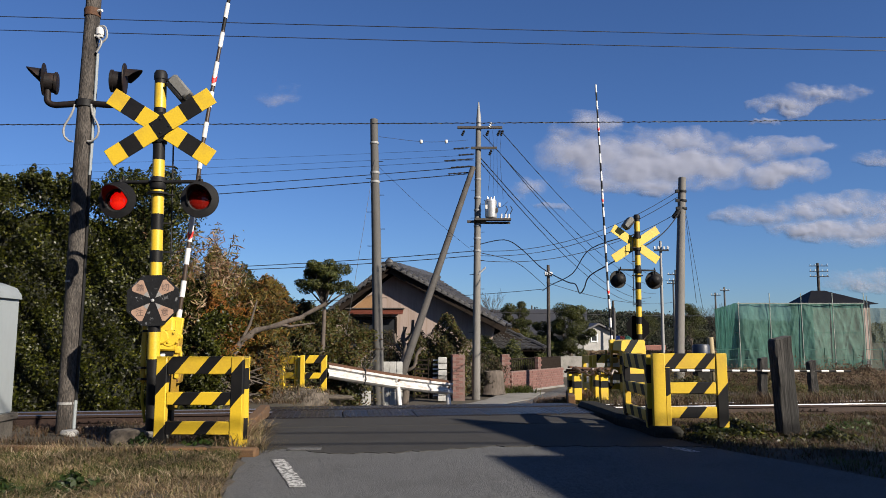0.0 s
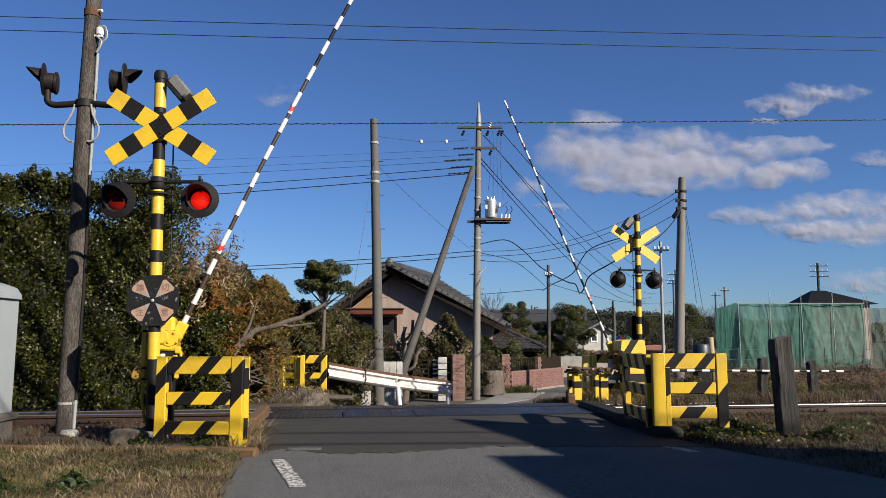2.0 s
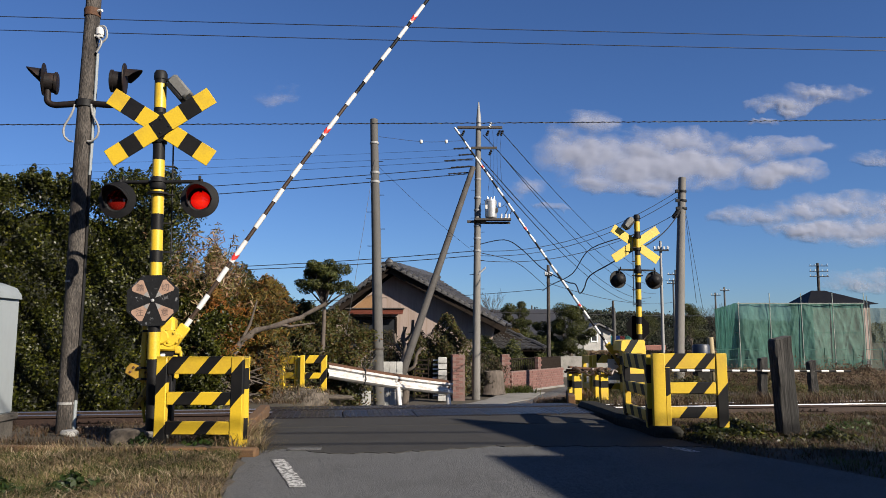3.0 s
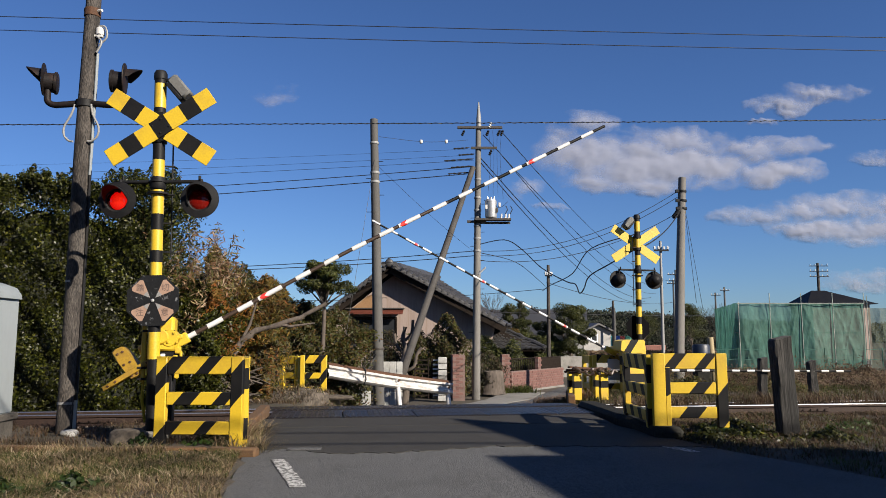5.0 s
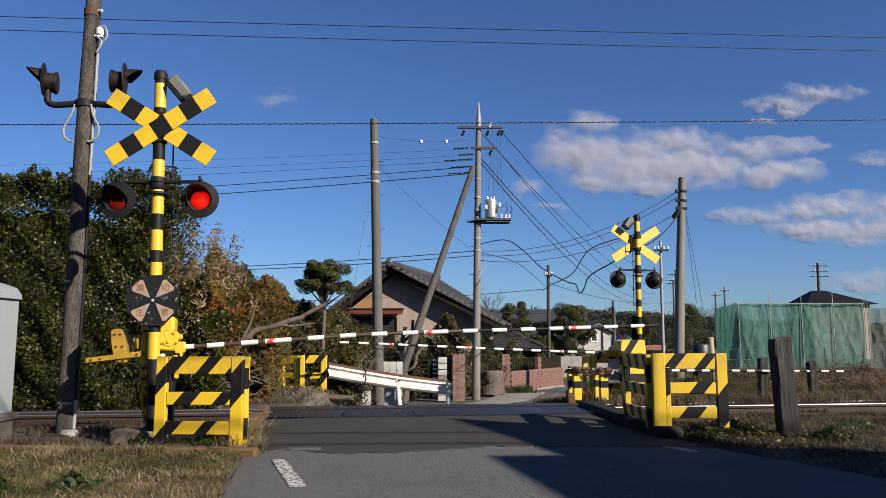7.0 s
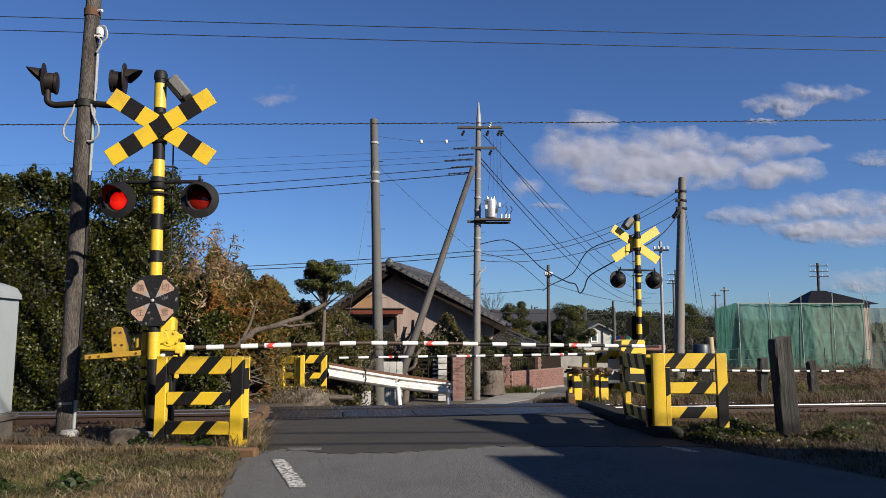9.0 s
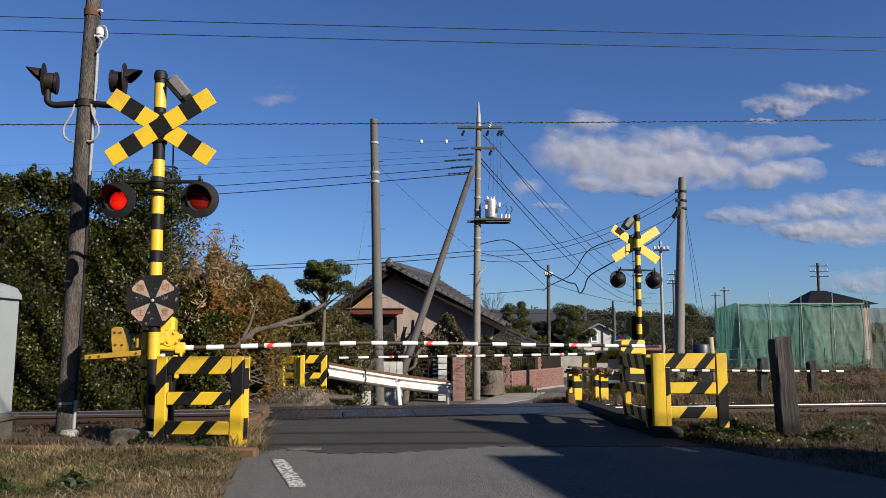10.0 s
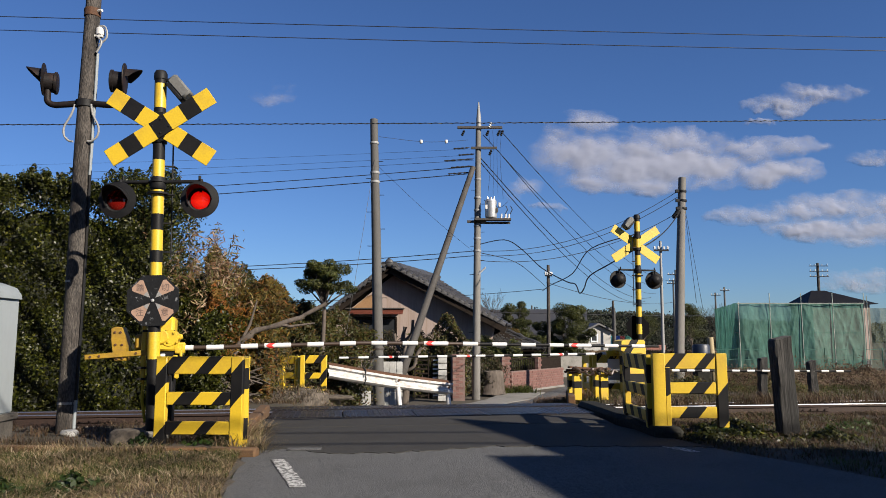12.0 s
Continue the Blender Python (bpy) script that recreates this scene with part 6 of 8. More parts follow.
def green_scaffold():
    """Building site wrapped in green sheets on tube scaffolding."""
    s = thing("scaffold", pose(17.2, 43.0, -0.85), "building site wrapped in creased green mesh sheets", "scaffold")
    def sheet(a, b, h, seed, material=SHEET):
        rng = random.Random(seed)
        a, b = Vector(a), Vector(b)
        d = b - a
        nrm = Vector((d.y, -d.x, 0)).normalized()
        bm = bmesh.new()
        nx, nz = 30, 34
        ph = [rng.uniform(0, 6) for _ in range(4)]
        g = []
        for i in range(nx + 1):
            col = []
            for j in range(nz + 1):
                u, v = i / nx, j / nz
                fold = 0.06 * math.sin(4 * u + 3 * v + ph[0]) + 0.035 * math.sin(9 * u - 6 * v + ph[1]) + 0.02 * math.sin(17 * u + 5 * v + ph[2]) + 0.06 * (1 - abs(math.sin(3.1 * (u + 0.8 * v) + ph[3]))) ** 7 + 0.05 * (1 - abs(math.sin(4.3 * (u - 0.5 * v) + ph[2]))) ** 9 + 0.04 * (1 - abs(math.sin(6.1 * (u + 0.25 * v) + ph[1]))) ** 10
                edge = math.sin(math.pi * u) ** 0.5
                col.append(bm.verts.new(a + d * u + Vector((0, 0, h * v)) + nrm * (fold * edge + 0.10 * edge * math.sin(math.pi * v))))
            g.append(col)
        for i in range(nx):
            for j in range(nz):
                bm.faces.new((g[i][j], g[i + 1][j], g[i + 1][j + 1], g[i][j + 1]))
        part("sheet", bm, material, s, "green mesh sheet, creased")
    w = 1.83
    for k in range(4):
        sheet((k * w - 0.02, 0.02 * (k % 2), 0.05), ((k + 1) * w + 0.02, 0.02 * (k % 2), 0.05), 3.85, k)
    for k in range(3):
        sheet((k * w + 7.9, 0.6, 0.05), ((k + 1) * w + 7.8, 0.6, 0.05), 3.6, k + 10, THIN_SHEET)
    for k in range(8):
        a, b = Vector((0.0, 0.05, 0.05)), Vector((2.05, 9.2, 0.05))
        sheet(a.lerp(b, k / 8), a.lerp(b, (k + 0.97) / 8), 3.9, k + 20)
    posts = [(k * w, -0.12, 4.5 if k else 4.0) for k in range(5)] + [(k * w + 7.85, 0.5, 4.4) for k in range(4)]
    for x, y, hh in posts:
        bm = bmesh.new()
        rod(bm, (x, y, -0.1), (x, y, hh), 0.024, seg=8)
        part("standard", bm, PALE_TUBE, s)
    for z in (0.9, 2.2, 3.9):
        bm = bmesh.new()
        rod(bm, (-0.1, -0.16 + (z < 3) * 0.4, z), (4 * w, -0.16 + (z < 3) * 0.4, z), 0.024, seg=6)
        part("ledger", bm, PALE_TUBE, s)


green_scaffold()


def low_net_fence():
    """Low green net strung on posts before the building site."""
    f = thing("net_fence", pose(14.8, 41.2, -0.85), "low green net fence strung before the building site", "fence")
    n = 9
    for k in range(n):
        bm = bmesh.new()
        rod(bm, (k * 1.6, 0, -0.1), (k * 1.6, 0, 1.35), 0.025, seg=6)
        part("post", bm, SHEET, f)
    for z in (0.2, 0.75, 1.3):
        bm = bmesh.new()
        tube(bm, [(1.6 * k / 3, 0, z - 0.05 * math.sin(math.pi * (k % 3) / 3)) for k in range(3 * n - 2)], 0.018, 4)
        part("cord", bm, SHEET, f)


low_net_fence()


def dark_roof():
    h = thing("house", pose(34.1, 62, -0.85), "house with a dark hipped roof behind the green sheets", "house")
    bm = bmesh.new()
    box(bm, (0.5, 4, 2.45), (5.0, 4, 4.9), 0.02)
    part("wall", bm, PLASTER, h)
    bm = bmesh.new()
    a = [bm.verts.new(p) for p in ((-2.6, 1.6, 4.85), (3.6, 1.6, 4.85), (3.6, 6.4, 4.85), (-2.6, 6.4, 4.85))]
    t = [bm.verts.new(p) for p in ((-1.0, 4, 6.15), (0.2, 4, 6.15))]
    for f in ((a[0], a[1], t[1], t[0]), (a[1], a[2], t[1]), (a[2], a[3], t[0], t[1]), (a[3], a[0], t[0]), (a[3], a[2], a[1], a[0])):
        bm.faces.new(f)
    part("roof", bm, BLACK, h, "black hipped roof", smooth=False)


dark_roof()


def brick_wall_block(name, a, b, z0, h, label, thick=0.2, gap=False):
    """Bricks laid in courses on a mortar core."""
    a, b = Vector(a), Vector(b)
    d = b - a
    w = thing(name, Matrix.Translation((a.x, a.y, z0)) @ Matrix.Rotation(math.atan2(d.y, d.x), 4, "Z"), label, "wall", kind="structure")
    bm = bmesh.new()
    box(bm, (d.length / 2, 0, h / 2 - 0.1), (d.length - 0.02, thick - 0.02, h + 0.18), 0.004)
    part("mortar", bm, MORTAR, w)
    bm = bmesh.new()
    box(bm, (0, 0, 0), (0.215, thick, 0.075), 0.004)
    me = finish(bm, "brick", BRICK)
    rng = random.Random(int(a.x * 100))
    rows = int(h / 0.088)
    n = int(d.length / 0.227)
    for r in range(rows):
        for k in range(n):
            x = (k + 0.5 + 0.5 * (r % 2)) * 0.227
            if x > d.length - 0.05:
                continue
            ob = new("brick", me)
            ob.parent = w
            ob.location = (x, rng.uniform(-0.004, 0.004), 0.05 + r * 0.088)
    return w


# ---- unseen block added to cast the shade on the lane ----
def shade_block():
    h = thing("house", pose(7.23, 3.16, 0), "unseen house-like block added to cast shade on the lane", "house")
    # plan drawn from the wanted shadow edge: an angled front, then a stepped wing
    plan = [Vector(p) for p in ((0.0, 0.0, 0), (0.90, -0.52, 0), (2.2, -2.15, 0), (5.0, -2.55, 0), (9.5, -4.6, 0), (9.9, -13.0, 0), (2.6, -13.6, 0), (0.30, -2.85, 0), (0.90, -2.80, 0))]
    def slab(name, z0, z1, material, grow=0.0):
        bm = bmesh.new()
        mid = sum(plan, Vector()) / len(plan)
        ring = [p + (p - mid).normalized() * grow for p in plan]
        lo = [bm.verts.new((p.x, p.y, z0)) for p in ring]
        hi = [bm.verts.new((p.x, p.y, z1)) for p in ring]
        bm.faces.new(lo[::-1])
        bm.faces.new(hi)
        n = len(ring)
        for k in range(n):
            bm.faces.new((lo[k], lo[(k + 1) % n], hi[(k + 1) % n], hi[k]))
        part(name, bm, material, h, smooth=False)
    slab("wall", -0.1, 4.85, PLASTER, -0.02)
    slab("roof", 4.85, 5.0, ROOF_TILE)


shade_block()


def sky_blocker():
    """Unseen two-storey house behind the viewer, added to cut sky light and deepen the shade."""
    h = thing("house", pose(-0.6, -3.8, 0, 0, 0, 4), "unseen tall house added behind the viewer to block sky light", "house")
    bm = bmesh.new()
    box(bm, (-6.5, -4.0, 3.6), (13.0, 8.0, 7.4), 0.02)
    part("wall", bm, OLD_TIMBER, h)
    for s in (-1, 1):
        bm = bmesh.new()
        vs = [bm.verts.new(p) for p in ((-13.6, -4, 9.6), (0.6, -4, 9.6), (0.6, -4 + s * 4.7, 7.0), (-13.6, -4 + s * 4.7, 7.0))]
        bm.faces.new(vs)
        out = bmesh.ops.extrude_face_region(bm, geom=bm.faces[:])
        for v in out["geom"]:
            if isinstance(v, bmesh.types.BMVert):
                v.co.z += 0.2
        part("roof", bm, ROOF_TILE, h, smooth=False)
    for x in (-11.0, -8.0, -5.0, -2.0):
        for z in (1.5, 4.8):
            win = new("window")
            win.parent = h
            bm = bmesh.new()
            box(bm, (x, 0.0, z), (1.5, 0.06, 1.2), 0.01)
            part("pane", bm, GLASS_DARK, win)
            bm = bmesh.new()
            for dx in (-0.78, 0.0, 0.78):
                box(bm, (x + dx, 0.02, z), (0.06, 0.1, 1.3), 0.005)
            part("window_frame", bm, GALVANISED, win)


sky_blocker()

# ---- beyond the crossing: walls, gate, fence, far houses and poles ----
brick_wall_block("brick_wall", (2.28, 25.65), (4.70, 29.6), -0.86, 0.75, "low red brick garden wall along the lane")
brick_wall_block("brick_pier", (0.26, 22.9), (0.66, 22.95), -0.80, 1.32, "red brick gate pier with worn courses", thick=0.4)
brick_wall_block("brick_pier", (1.98, 25.55), (2.27, 25.6), -0.86, 1.34, "red brick gate pier at the wall's end", thick=0.3)
brick_wall_block("brick_pier", (3.46, 27.56), (3.60, 27.80), -0.11, 0.44, "slim red brick post on the garden wall", thick=0.16)


PANEL_WHITE = surface("dirty_white_board", (0.325, 0.325, 0.313), 0.7, vary=0.08, stain=(0.137, 0.131, 0.119), stain_scale=3, stain_amount=0.6, bump=0.1)


def wall_footing():
    """Rendered concrete strip under the garden wall."""
    for a, b, top in (((2.26, 25.65), (4.72, 29.65), -0.80),):
        a, b = Vector(a), Vector(b)
        d = b - a
        bm = bmesh.new()
        box(bm, (d.length / 2, 0, 0), (d.length, 0.27, 0.5), 0.02)
        solid("wall_footing", bm, CONCRETE, Matrix.Translation((a.x, a.y, top - 0.25)) @ Matrix.Rotation(math.atan2(d.y, d.x), 4, "Z"), "grey concrete footing under the brick wall", "wall footing", kind="structure")


wall_footing()


def gate_column():
    """Pale block column beside the gate."""
    c = thing("gate_column", pose(-0.02, 22.2, -0.85), "column of pale concrete blocks beside the gate", "column")
    for k in range(7):
        bm = bmesh.new()
        box(bm, (0, 0, 0.1 + k * 0.187), (0.26, 0.26, 0.165), 0.012)
        part("block", bm, PANEL_WHITE if k != 3 else CONCRETE, c)
    bm = bmesh.new()
    box(bm, (0, 0, 0.63), (0.2, 0.2, 1.28), 0.005)
    part("core", bm, OLD_TIMBER, c)


def wall_screen():
    """Dark board screens between the piers of the garden wall."""
    for a, b, label in (((2.34, 25.75), (3.42, 27.5), "dark iron railing over the garden wall"), ((3.62, 27.85), (4.68, 29.55), "brown board screen over the garden wall")):
        a, b = Vector(a), Vector(b)
        s = thing("wall_screen", Matrix(), label, "fence")
        n = 14 if "iron" in label else 22
        for k in range(n):
            p = a.lerp(b, (k + 0.5) / n)
            bm = bmesh.new()
            ang = math.atan2((b - a).y, (b - a).x)
            w = 0.03 if "iron" in label else (b - a).length / n - 0.008
            box(bm, (0, 0, 0), (w, 0.02, 0.44), 0.003, Matrix.Translation((p.x, p.y, 0.10)) @ Matrix.Rotation(ang, 4, "Z"))
            part("slat", bm, OLD_TIMBER, s)
        bm = bmesh.new()
        rod(bm, (a.x, a.y, 0.30), (b.x, b.y, 0.30), 0.02, seg=6)
        part("top_rail", bm, OLD_TIMBER, s)


wall_screen()


def concrete_wall():
    bm = bmesh.new()
    box(bm, (0, 0, 0.45), (3.4, 0.15, 1.1), 0.02)
    solid("block_wall", bm, CONCRETE, pose(6.6, 36.5, -0.85, 0, 0, 20), "grey concrete block wall at the lane's bend", "wall", kind="structure")


concrete_wall()


def iron_gate():
    g = thing("gate", pose(-0.85, 22.3, -0.78, 0, 0, 4), "dark sliding iron gate with horizontal bars", "gate")
    for x in (0.0, 0.42, 0.52, 0.96):
        bm = bmesh.new()
        box(bm, (x, 0, 0.6), (0.05, 0.05, 1.2), 0.005)
        part("stile", bm, OLD_TIMBER, g)
    for k in range(9):
        for x in (0.21, 0.74):
            bm = bmesh.new()
            box(bm, (x, 0.0, 0.1 + k * 0.13), (0.40, 0.025, 0.045), 0.004)
            part("bar", bm, GALVANISED if x > 0.5 else OLD_TIMBER, g)


iron_gate()
gate_column()


def white_panels():
    """Low white corrugated boards at the foot of the fence."""
    s = thing("low_fence", pose(-2.52, 18.6, -0.72, 0, 0, 3), "low off-white corrugated boards along the garden edge", "fence")
    for k in range(5):
        bm = bmesh.new()
        box(bm, (0.07 + k * 0.145, 0, 0.20), (0.138, 0.03, 0.46 - 0.02 * (k % 2)), 0.006)
        part("board", bm, PANEL_WHITE, s)
    for k in range(3):
        bm = bmesh.new()
        for j in range(3):
            box(bm, (1.08 + k * 0.17, 0.9, 0.15 + j * 0.39), (0.165, 0.12, 0.385), 0.01)
        part("block", bm, PANEL_WHITE, s)


white_panels()


def net_fence():
    f = thing("net_fence", Matrix(), "dark wire net fence on thin posts before the garden", "fence")
    a, b = Vector((-4.6, 15.6, -0.45)), Vector((-1.7, 18.9, -0.62))
    d = b - a
    n = 46
    bm = bmesh.new()
    for k in range(n):
        for s in (-1, 1):
            p = a + d * (k / n)
            q = a + d * min(max((k + s * 12) / n, 0), 1)
            rod(bm, p, q + Vector((0, 0, 1.2)), 0.004, seg=3, caps=False)
    ob = part("net", bm, DARK_STEEL, f)
    tagged(ob, kind="stuff")
    for k in range(5):
        p = a + d * (k / 4)
        bm = bmesh.new()
        rod(bm, p - Vector((0, 0, 0.5)), p + Vector((0, 0, 1.25)), 0.024, seg=8)
        part("post", bm, DARK_STEEL, f)
    bm = bmesh.new()
    rod(bm, a + Vector((0, 0, 1.22)), b + Vector((0, 0, 1.22)), 0.016, seg=6)
    part("top_rail", bm, DARK_STEEL, f)


net_fence()


def guy_stake():
    s = thing("guy_wire", pose(-2.45, 17.6, -0.6), "steel guy wire in a yellow sleeve", "guy wire")
    bm = bmesh.new()
    rod(bm, (0, 0, -0.3), (0.045, 0, 1.25), 0.045, seg=10)
    part("sleeve", bm, surface("faded_yellow", (0.274, 0.185, 0.0619), 0.6, vary=0.1), s)
    bm = bmesh.new()
    tube(bm, [(0.04, 0, 1.0), (0.66, 1.3, 6.3)], 0.005, 5)
    part("strand", bm, CABLE, s)


guy_stake()


def plain_house(m, w, d, h, roof_h, wall, label, windows=(), ov=0.5):
    """Small gabled house: walls with windows, eaves and a pitched roof."""
    o = thing("house", m, label, "house", "far houses")
    bm = bmesh.new()
    pts = [(-w / 2, 0), (w / 2, 0), (w / 2, h), (0, h + roof_h * 0.94), (-w / 2, h)]
    lo = [bm.verts.new((x, -d / 2, z)) for x, z in pts]
    hi = [bm.verts.new((x, d / 2, z)) for x, z in pts]
    bm.faces.new(lo)
    bm.faces.new(hi[::-1])
    for k in range(5):
        bm.faces.new((lo[k], hi[k], hi[(k + 1) % 5], lo[(k + 1) % 5]))
    part("wall", bm, wall, o, smooth=False)
    for s in (-1, 1):
        bm = bmesh.new()
        e = Vector((s * (w / 2 + ov), 0, h - roof_h * ov / (w / 2)))
        r = Vector((0, 0, h + roof_h))
        vs = [bm.verts.new(p) for p in (r + Vector((0, -d / 2 - 0.4, 0)), r + Vector((0, d / 2 + 0.4, 0)), e + Vector((0, d / 2 + 0.4, 0)), e + Vector((0, -d / 2 - 0.4, 0)))]
        bm.faces.new(vs)
        out = bmesh.ops.extrude_face_region(bm, geom=bm.faces[:])
        for v in out["geom"]:
            if isinstance(v, bmesh.types.BMVert):
                v.co.z += 0.15
        part("roof", bm, ROOF_TILE, o, smooth=False)
    for x, z, ww, hh in windows:
        win = new("window")
        win.parent = o
        bm = bmesh.new()
        box(bm, (x, -d / 2 - 0.02, z), (ww, 0.08, hh), 0.01)
        part("pane", bm, GLASS_DARK, win)
        bm = bmesh.new()
        for dx in (-ww / 2, ww / 2):
            box(bm, (x + dx, -d / 2 - 0.05, z), (0.08, 0.1, hh + 0.16), 0.005)
        for dz in (-hh / 2, hh / 2):
            box(bm, (x, -d / 2 - 0.05, z + dz), (ww, 0.1, 0.08), 0.005)
        part("window_frame", bm, GALVANISED, win)
    return o


SIDING = surface("pale_siding", (0.247, 0.243, 0.234), 0.8, grain=8, vary=0.08, stain=(0.177, 0.168, 0.159), bump=0.1)
plain_house(pose(12.3, 62, -0.85, 0, 0, 14), 2.4, 2.8, 2.45, 0.55, SIDING, "small white house with a shallow roof", ((-0.3, 1.9, 0.5, 0.5),), 0.16)
plain_house(pose(6.3, 58, -0.85, 0, 0, 80), 8, 9, 2.3, 1.7, SIDING, "grey-roofed house among garden trees")


def far_sheds():
    for x, y, w, h, c, label in ((16.75, 75, 0.75, 2.15, (0.08, 0.34, 0.33), "small teal container in a yard"), (17.45, 75, 0.6, 2.15, (0.04, 0.12, 0.42), "small blue container in a yard"), (18.0, 75, 0.45, 2.15, (0.36, 0.06, 0.05), "small red container in a yard"), (18.6, 75, 0.6, 2.15, (0.08, 0.32, 0.22), "small green container in a yard"), (22.0, 78, 2.5, 1.2, (0.20, 0.08, 0.06), "low red-brown container in a yard")):
        bm = bmesh.new()
        box(bm, (0, 0, h / 2), (w, 1.5, h), 0.03)
        for k in range(int(w / 0.2)):
            box(bm, (-w / 2 + 0.1 + 0.2 * k, -0.76, h / 2), (0.08, 0.05, h - 0.1))
        solid("container", bm, surface("container_paint", c, 0.6, vary=0.1), pose(x, y, -0.85), label, "container", "yard containers")
    bm = bmesh.new()
    lathe(bm, [(0.28, 0), (0.3, 0.05), (0.3, 0.7), (0.26, 0.76)], 16)
    solid("barrel", bm, surface("dark_blue_plastic", (0.00887, 0.0153, 0.0307), 0.5), pose(9.05, 26, 0.05), "dark blue plastic barrel on its stand", "barrel")
    bm = bmesh.new()
    box(bm, (0, 0, 0.45), (0.5, 0.5, 0.9), 0.02)
    solid("barrel_stand", bm, TARRED, pose(9.05, 26, -0.85), "dark timber stand under a barrel", "stand")
    bm = bmesh.new()
    rod(bm, (0, 0, 0), (-0.12, 0, 2.0), 0.11, 0.11, seg=12)
    solid("bollard", bm, surface("cream_paint", (0.274, 0.221, 0.124), 0.6), pose(9.5, 26, -0.95), "leaning cream painted post", "bollard")


far_sheds()


def thin_pole(x, y, z1, r, arms, label, material=None):
    p = thing("utility_pole", pose(x, y, -0.85), label, "utility pole", "distant poles")
    bm = bmesh.new()
    rod(bm, (0, 0, -0.1), (0.05, 0, z1 + 0.85), r, r * 0.7, seg=10)
    part("shaft", bm, material or CONCRETE_POLE, p)
    for z, half in arms:
        bm = bmesh.new()
        box(bm, (0.04, -r - 0.03, z + 0.85), (half * 2, 0.07, 0.07), 0.004)
        part("crossarm", bm, DARK_STEEL, p)
        for s in (-1, -0.4, 0.4, 1):
            bm = bmesh.new()
            lathe(bm, [(0.03, 0), (0.05, 0.05), (0.03, 0.14)], 6, Matrix.Translation((0.04 + s * half * 0.9, -r - 0.03, z + 0.89)))
            part("insulator", bm, PORCELAIN, p)
    return p


thin_pole(4.84, 34, 4.4, 0.10, ((3.9, 0.16),), "slim dark wooden pole behind the garden wall", WOOD_POLE)
thin_pole(8.9, 30, 5.0, 0.075, ((4.6, 0.3),), "slim grey steel pole beside the lane", PANEL_GREY)
thin_pole(35.8, 70, 8.2, 0.17, ((7.9, 0.9), (7.4, 0.9), (6.9, 0.9)), "dark wooden pole with three crossarms behind the site", WOOD_POLE)
thin_pole(30.6, 80, 6.6, 0.13, ((6.2, 0.5),), "distant bare concrete utility pole", CONCRETE_POLE)
thin_pole(29.6, 80, 6.0, 0.13, ((5.7, 0.5),), "distant bare concrete utility pole", CONCRETE_POLE)
thin_pole(19.0, 60, 6.6, 0.12, ((6.2, 0.7), (5.7, 0.6)), "distant concrete pole with crossarms", CONCRETE_POLE)
thin_pole(13.9, 60, 3.5, 0.12, (), "distant short concrete pole", CONCRETE_POLE)
thin_pole(15.2, 66, 4.4, 0.14, (), "distant short wooden pole", WOOD_POLE)
thin_pole(9.6, 80, 4.6, 0.12, (), "distant bare concrete pole", CONCRETE_POLE)
thin_pole(22.3, 70, 3.4, 0.12, (), "distant bare concrete pole", CONCRETE_POLE)
thin_pole(23.5, 75, 7.0, 0.13, ((6.6, 0.7),), "distant concrete pole with a crossarm", CONCRETE_POLE)


def weathered_box():
    """Old rusty-topped yellow stand beside the lane, beyond the rails."""
    s = thing("crossing_stand", pose(2.49, 13.6, -0.10, 0, 0, 8), "old yellow stand with a rusted ragged top", "stand")
    for x, y in ((-0.08, -0.1), (0.42, -0.1), (-0.08, 0.2), (0.42, 0.2)):
        bm = bmesh.new()
        box(bm, (x, y, 0.25), (0.15, 0.10, 0.5), 0.01)
        banded(bm, (0, 0, 1), [0.22, 0.34], lambda d: 1 if 0.22 < d < 0.34 else 0)
        part("leg", bm, [YELLOW, BLACK], s)
    rng = random.Random(4)
    for k in range(5):
        bm = bmesh.new()
        box(bm, (0, 0, 0), (0.72, 0.09, 0.035), 0.004, Matrix.Translation((0.17, -0.14 + 0.1 * k, 0.535 + rng.uniform(-0.02, 0.03))) @ Matrix.Rotation(rng.uniform(-0.12, 0.12), 4, "Y") @ Matrix.Rotation(rng.uniform(-0.1, 0.1), 4, "Z"))
        part("top_bar", bm, RUST, s)
    bm = bmesh.new()
    for k in range(9):
        a = Vector((-0.22 + 0.085 * k + rng.uniform(-0.03, 0.03), -0.19 - rng.uniform(0, 0.04), 0.54 + rng.uniform(-0.04, 0.03)))
        tube(bm, eased([a, a + Vector((0.05, -0.02, rng.uniform(-0.06, 0.05))), a + Vector((0.11, 0.02, rng.uniform(-0.07, 0.04))), a + Vector((0.17, 0.0, rng.uniform(-0.08, 0.0)))], 3), [0.012 + rng.uniform(0, 0.022) for _ in range(10)], 6)
    part("torn_padding", bm, BROWN_POLE, s)


weathered_box()


def notice_boards():
    for x, w, h, z, m, label in ((3.42, 0.24, 0.20, 0.50, WHITE, "small white notice plate on the barricade"), (3.40, 0.5, 0.16, 0.26, GALVANISED, "grey plate on the barricade")):
        bm = bmesh.new()
        box(bm, (0, 0, 0), (w, 0.015, h), 0.003)
        solid("notice_plate", bm, m, pose(x, 14.90, z, 0, 0, 4), label, "plate")


notice_boards()


EARTH = surface("stony_earth", (0.0688, 0.0559, 0.0429), 0.95, grain=25, vary=0.6, stain=(0.0301, 0.0237, 0.0171), stain_scale=5, stain_amount=0.8, bump=1.0)


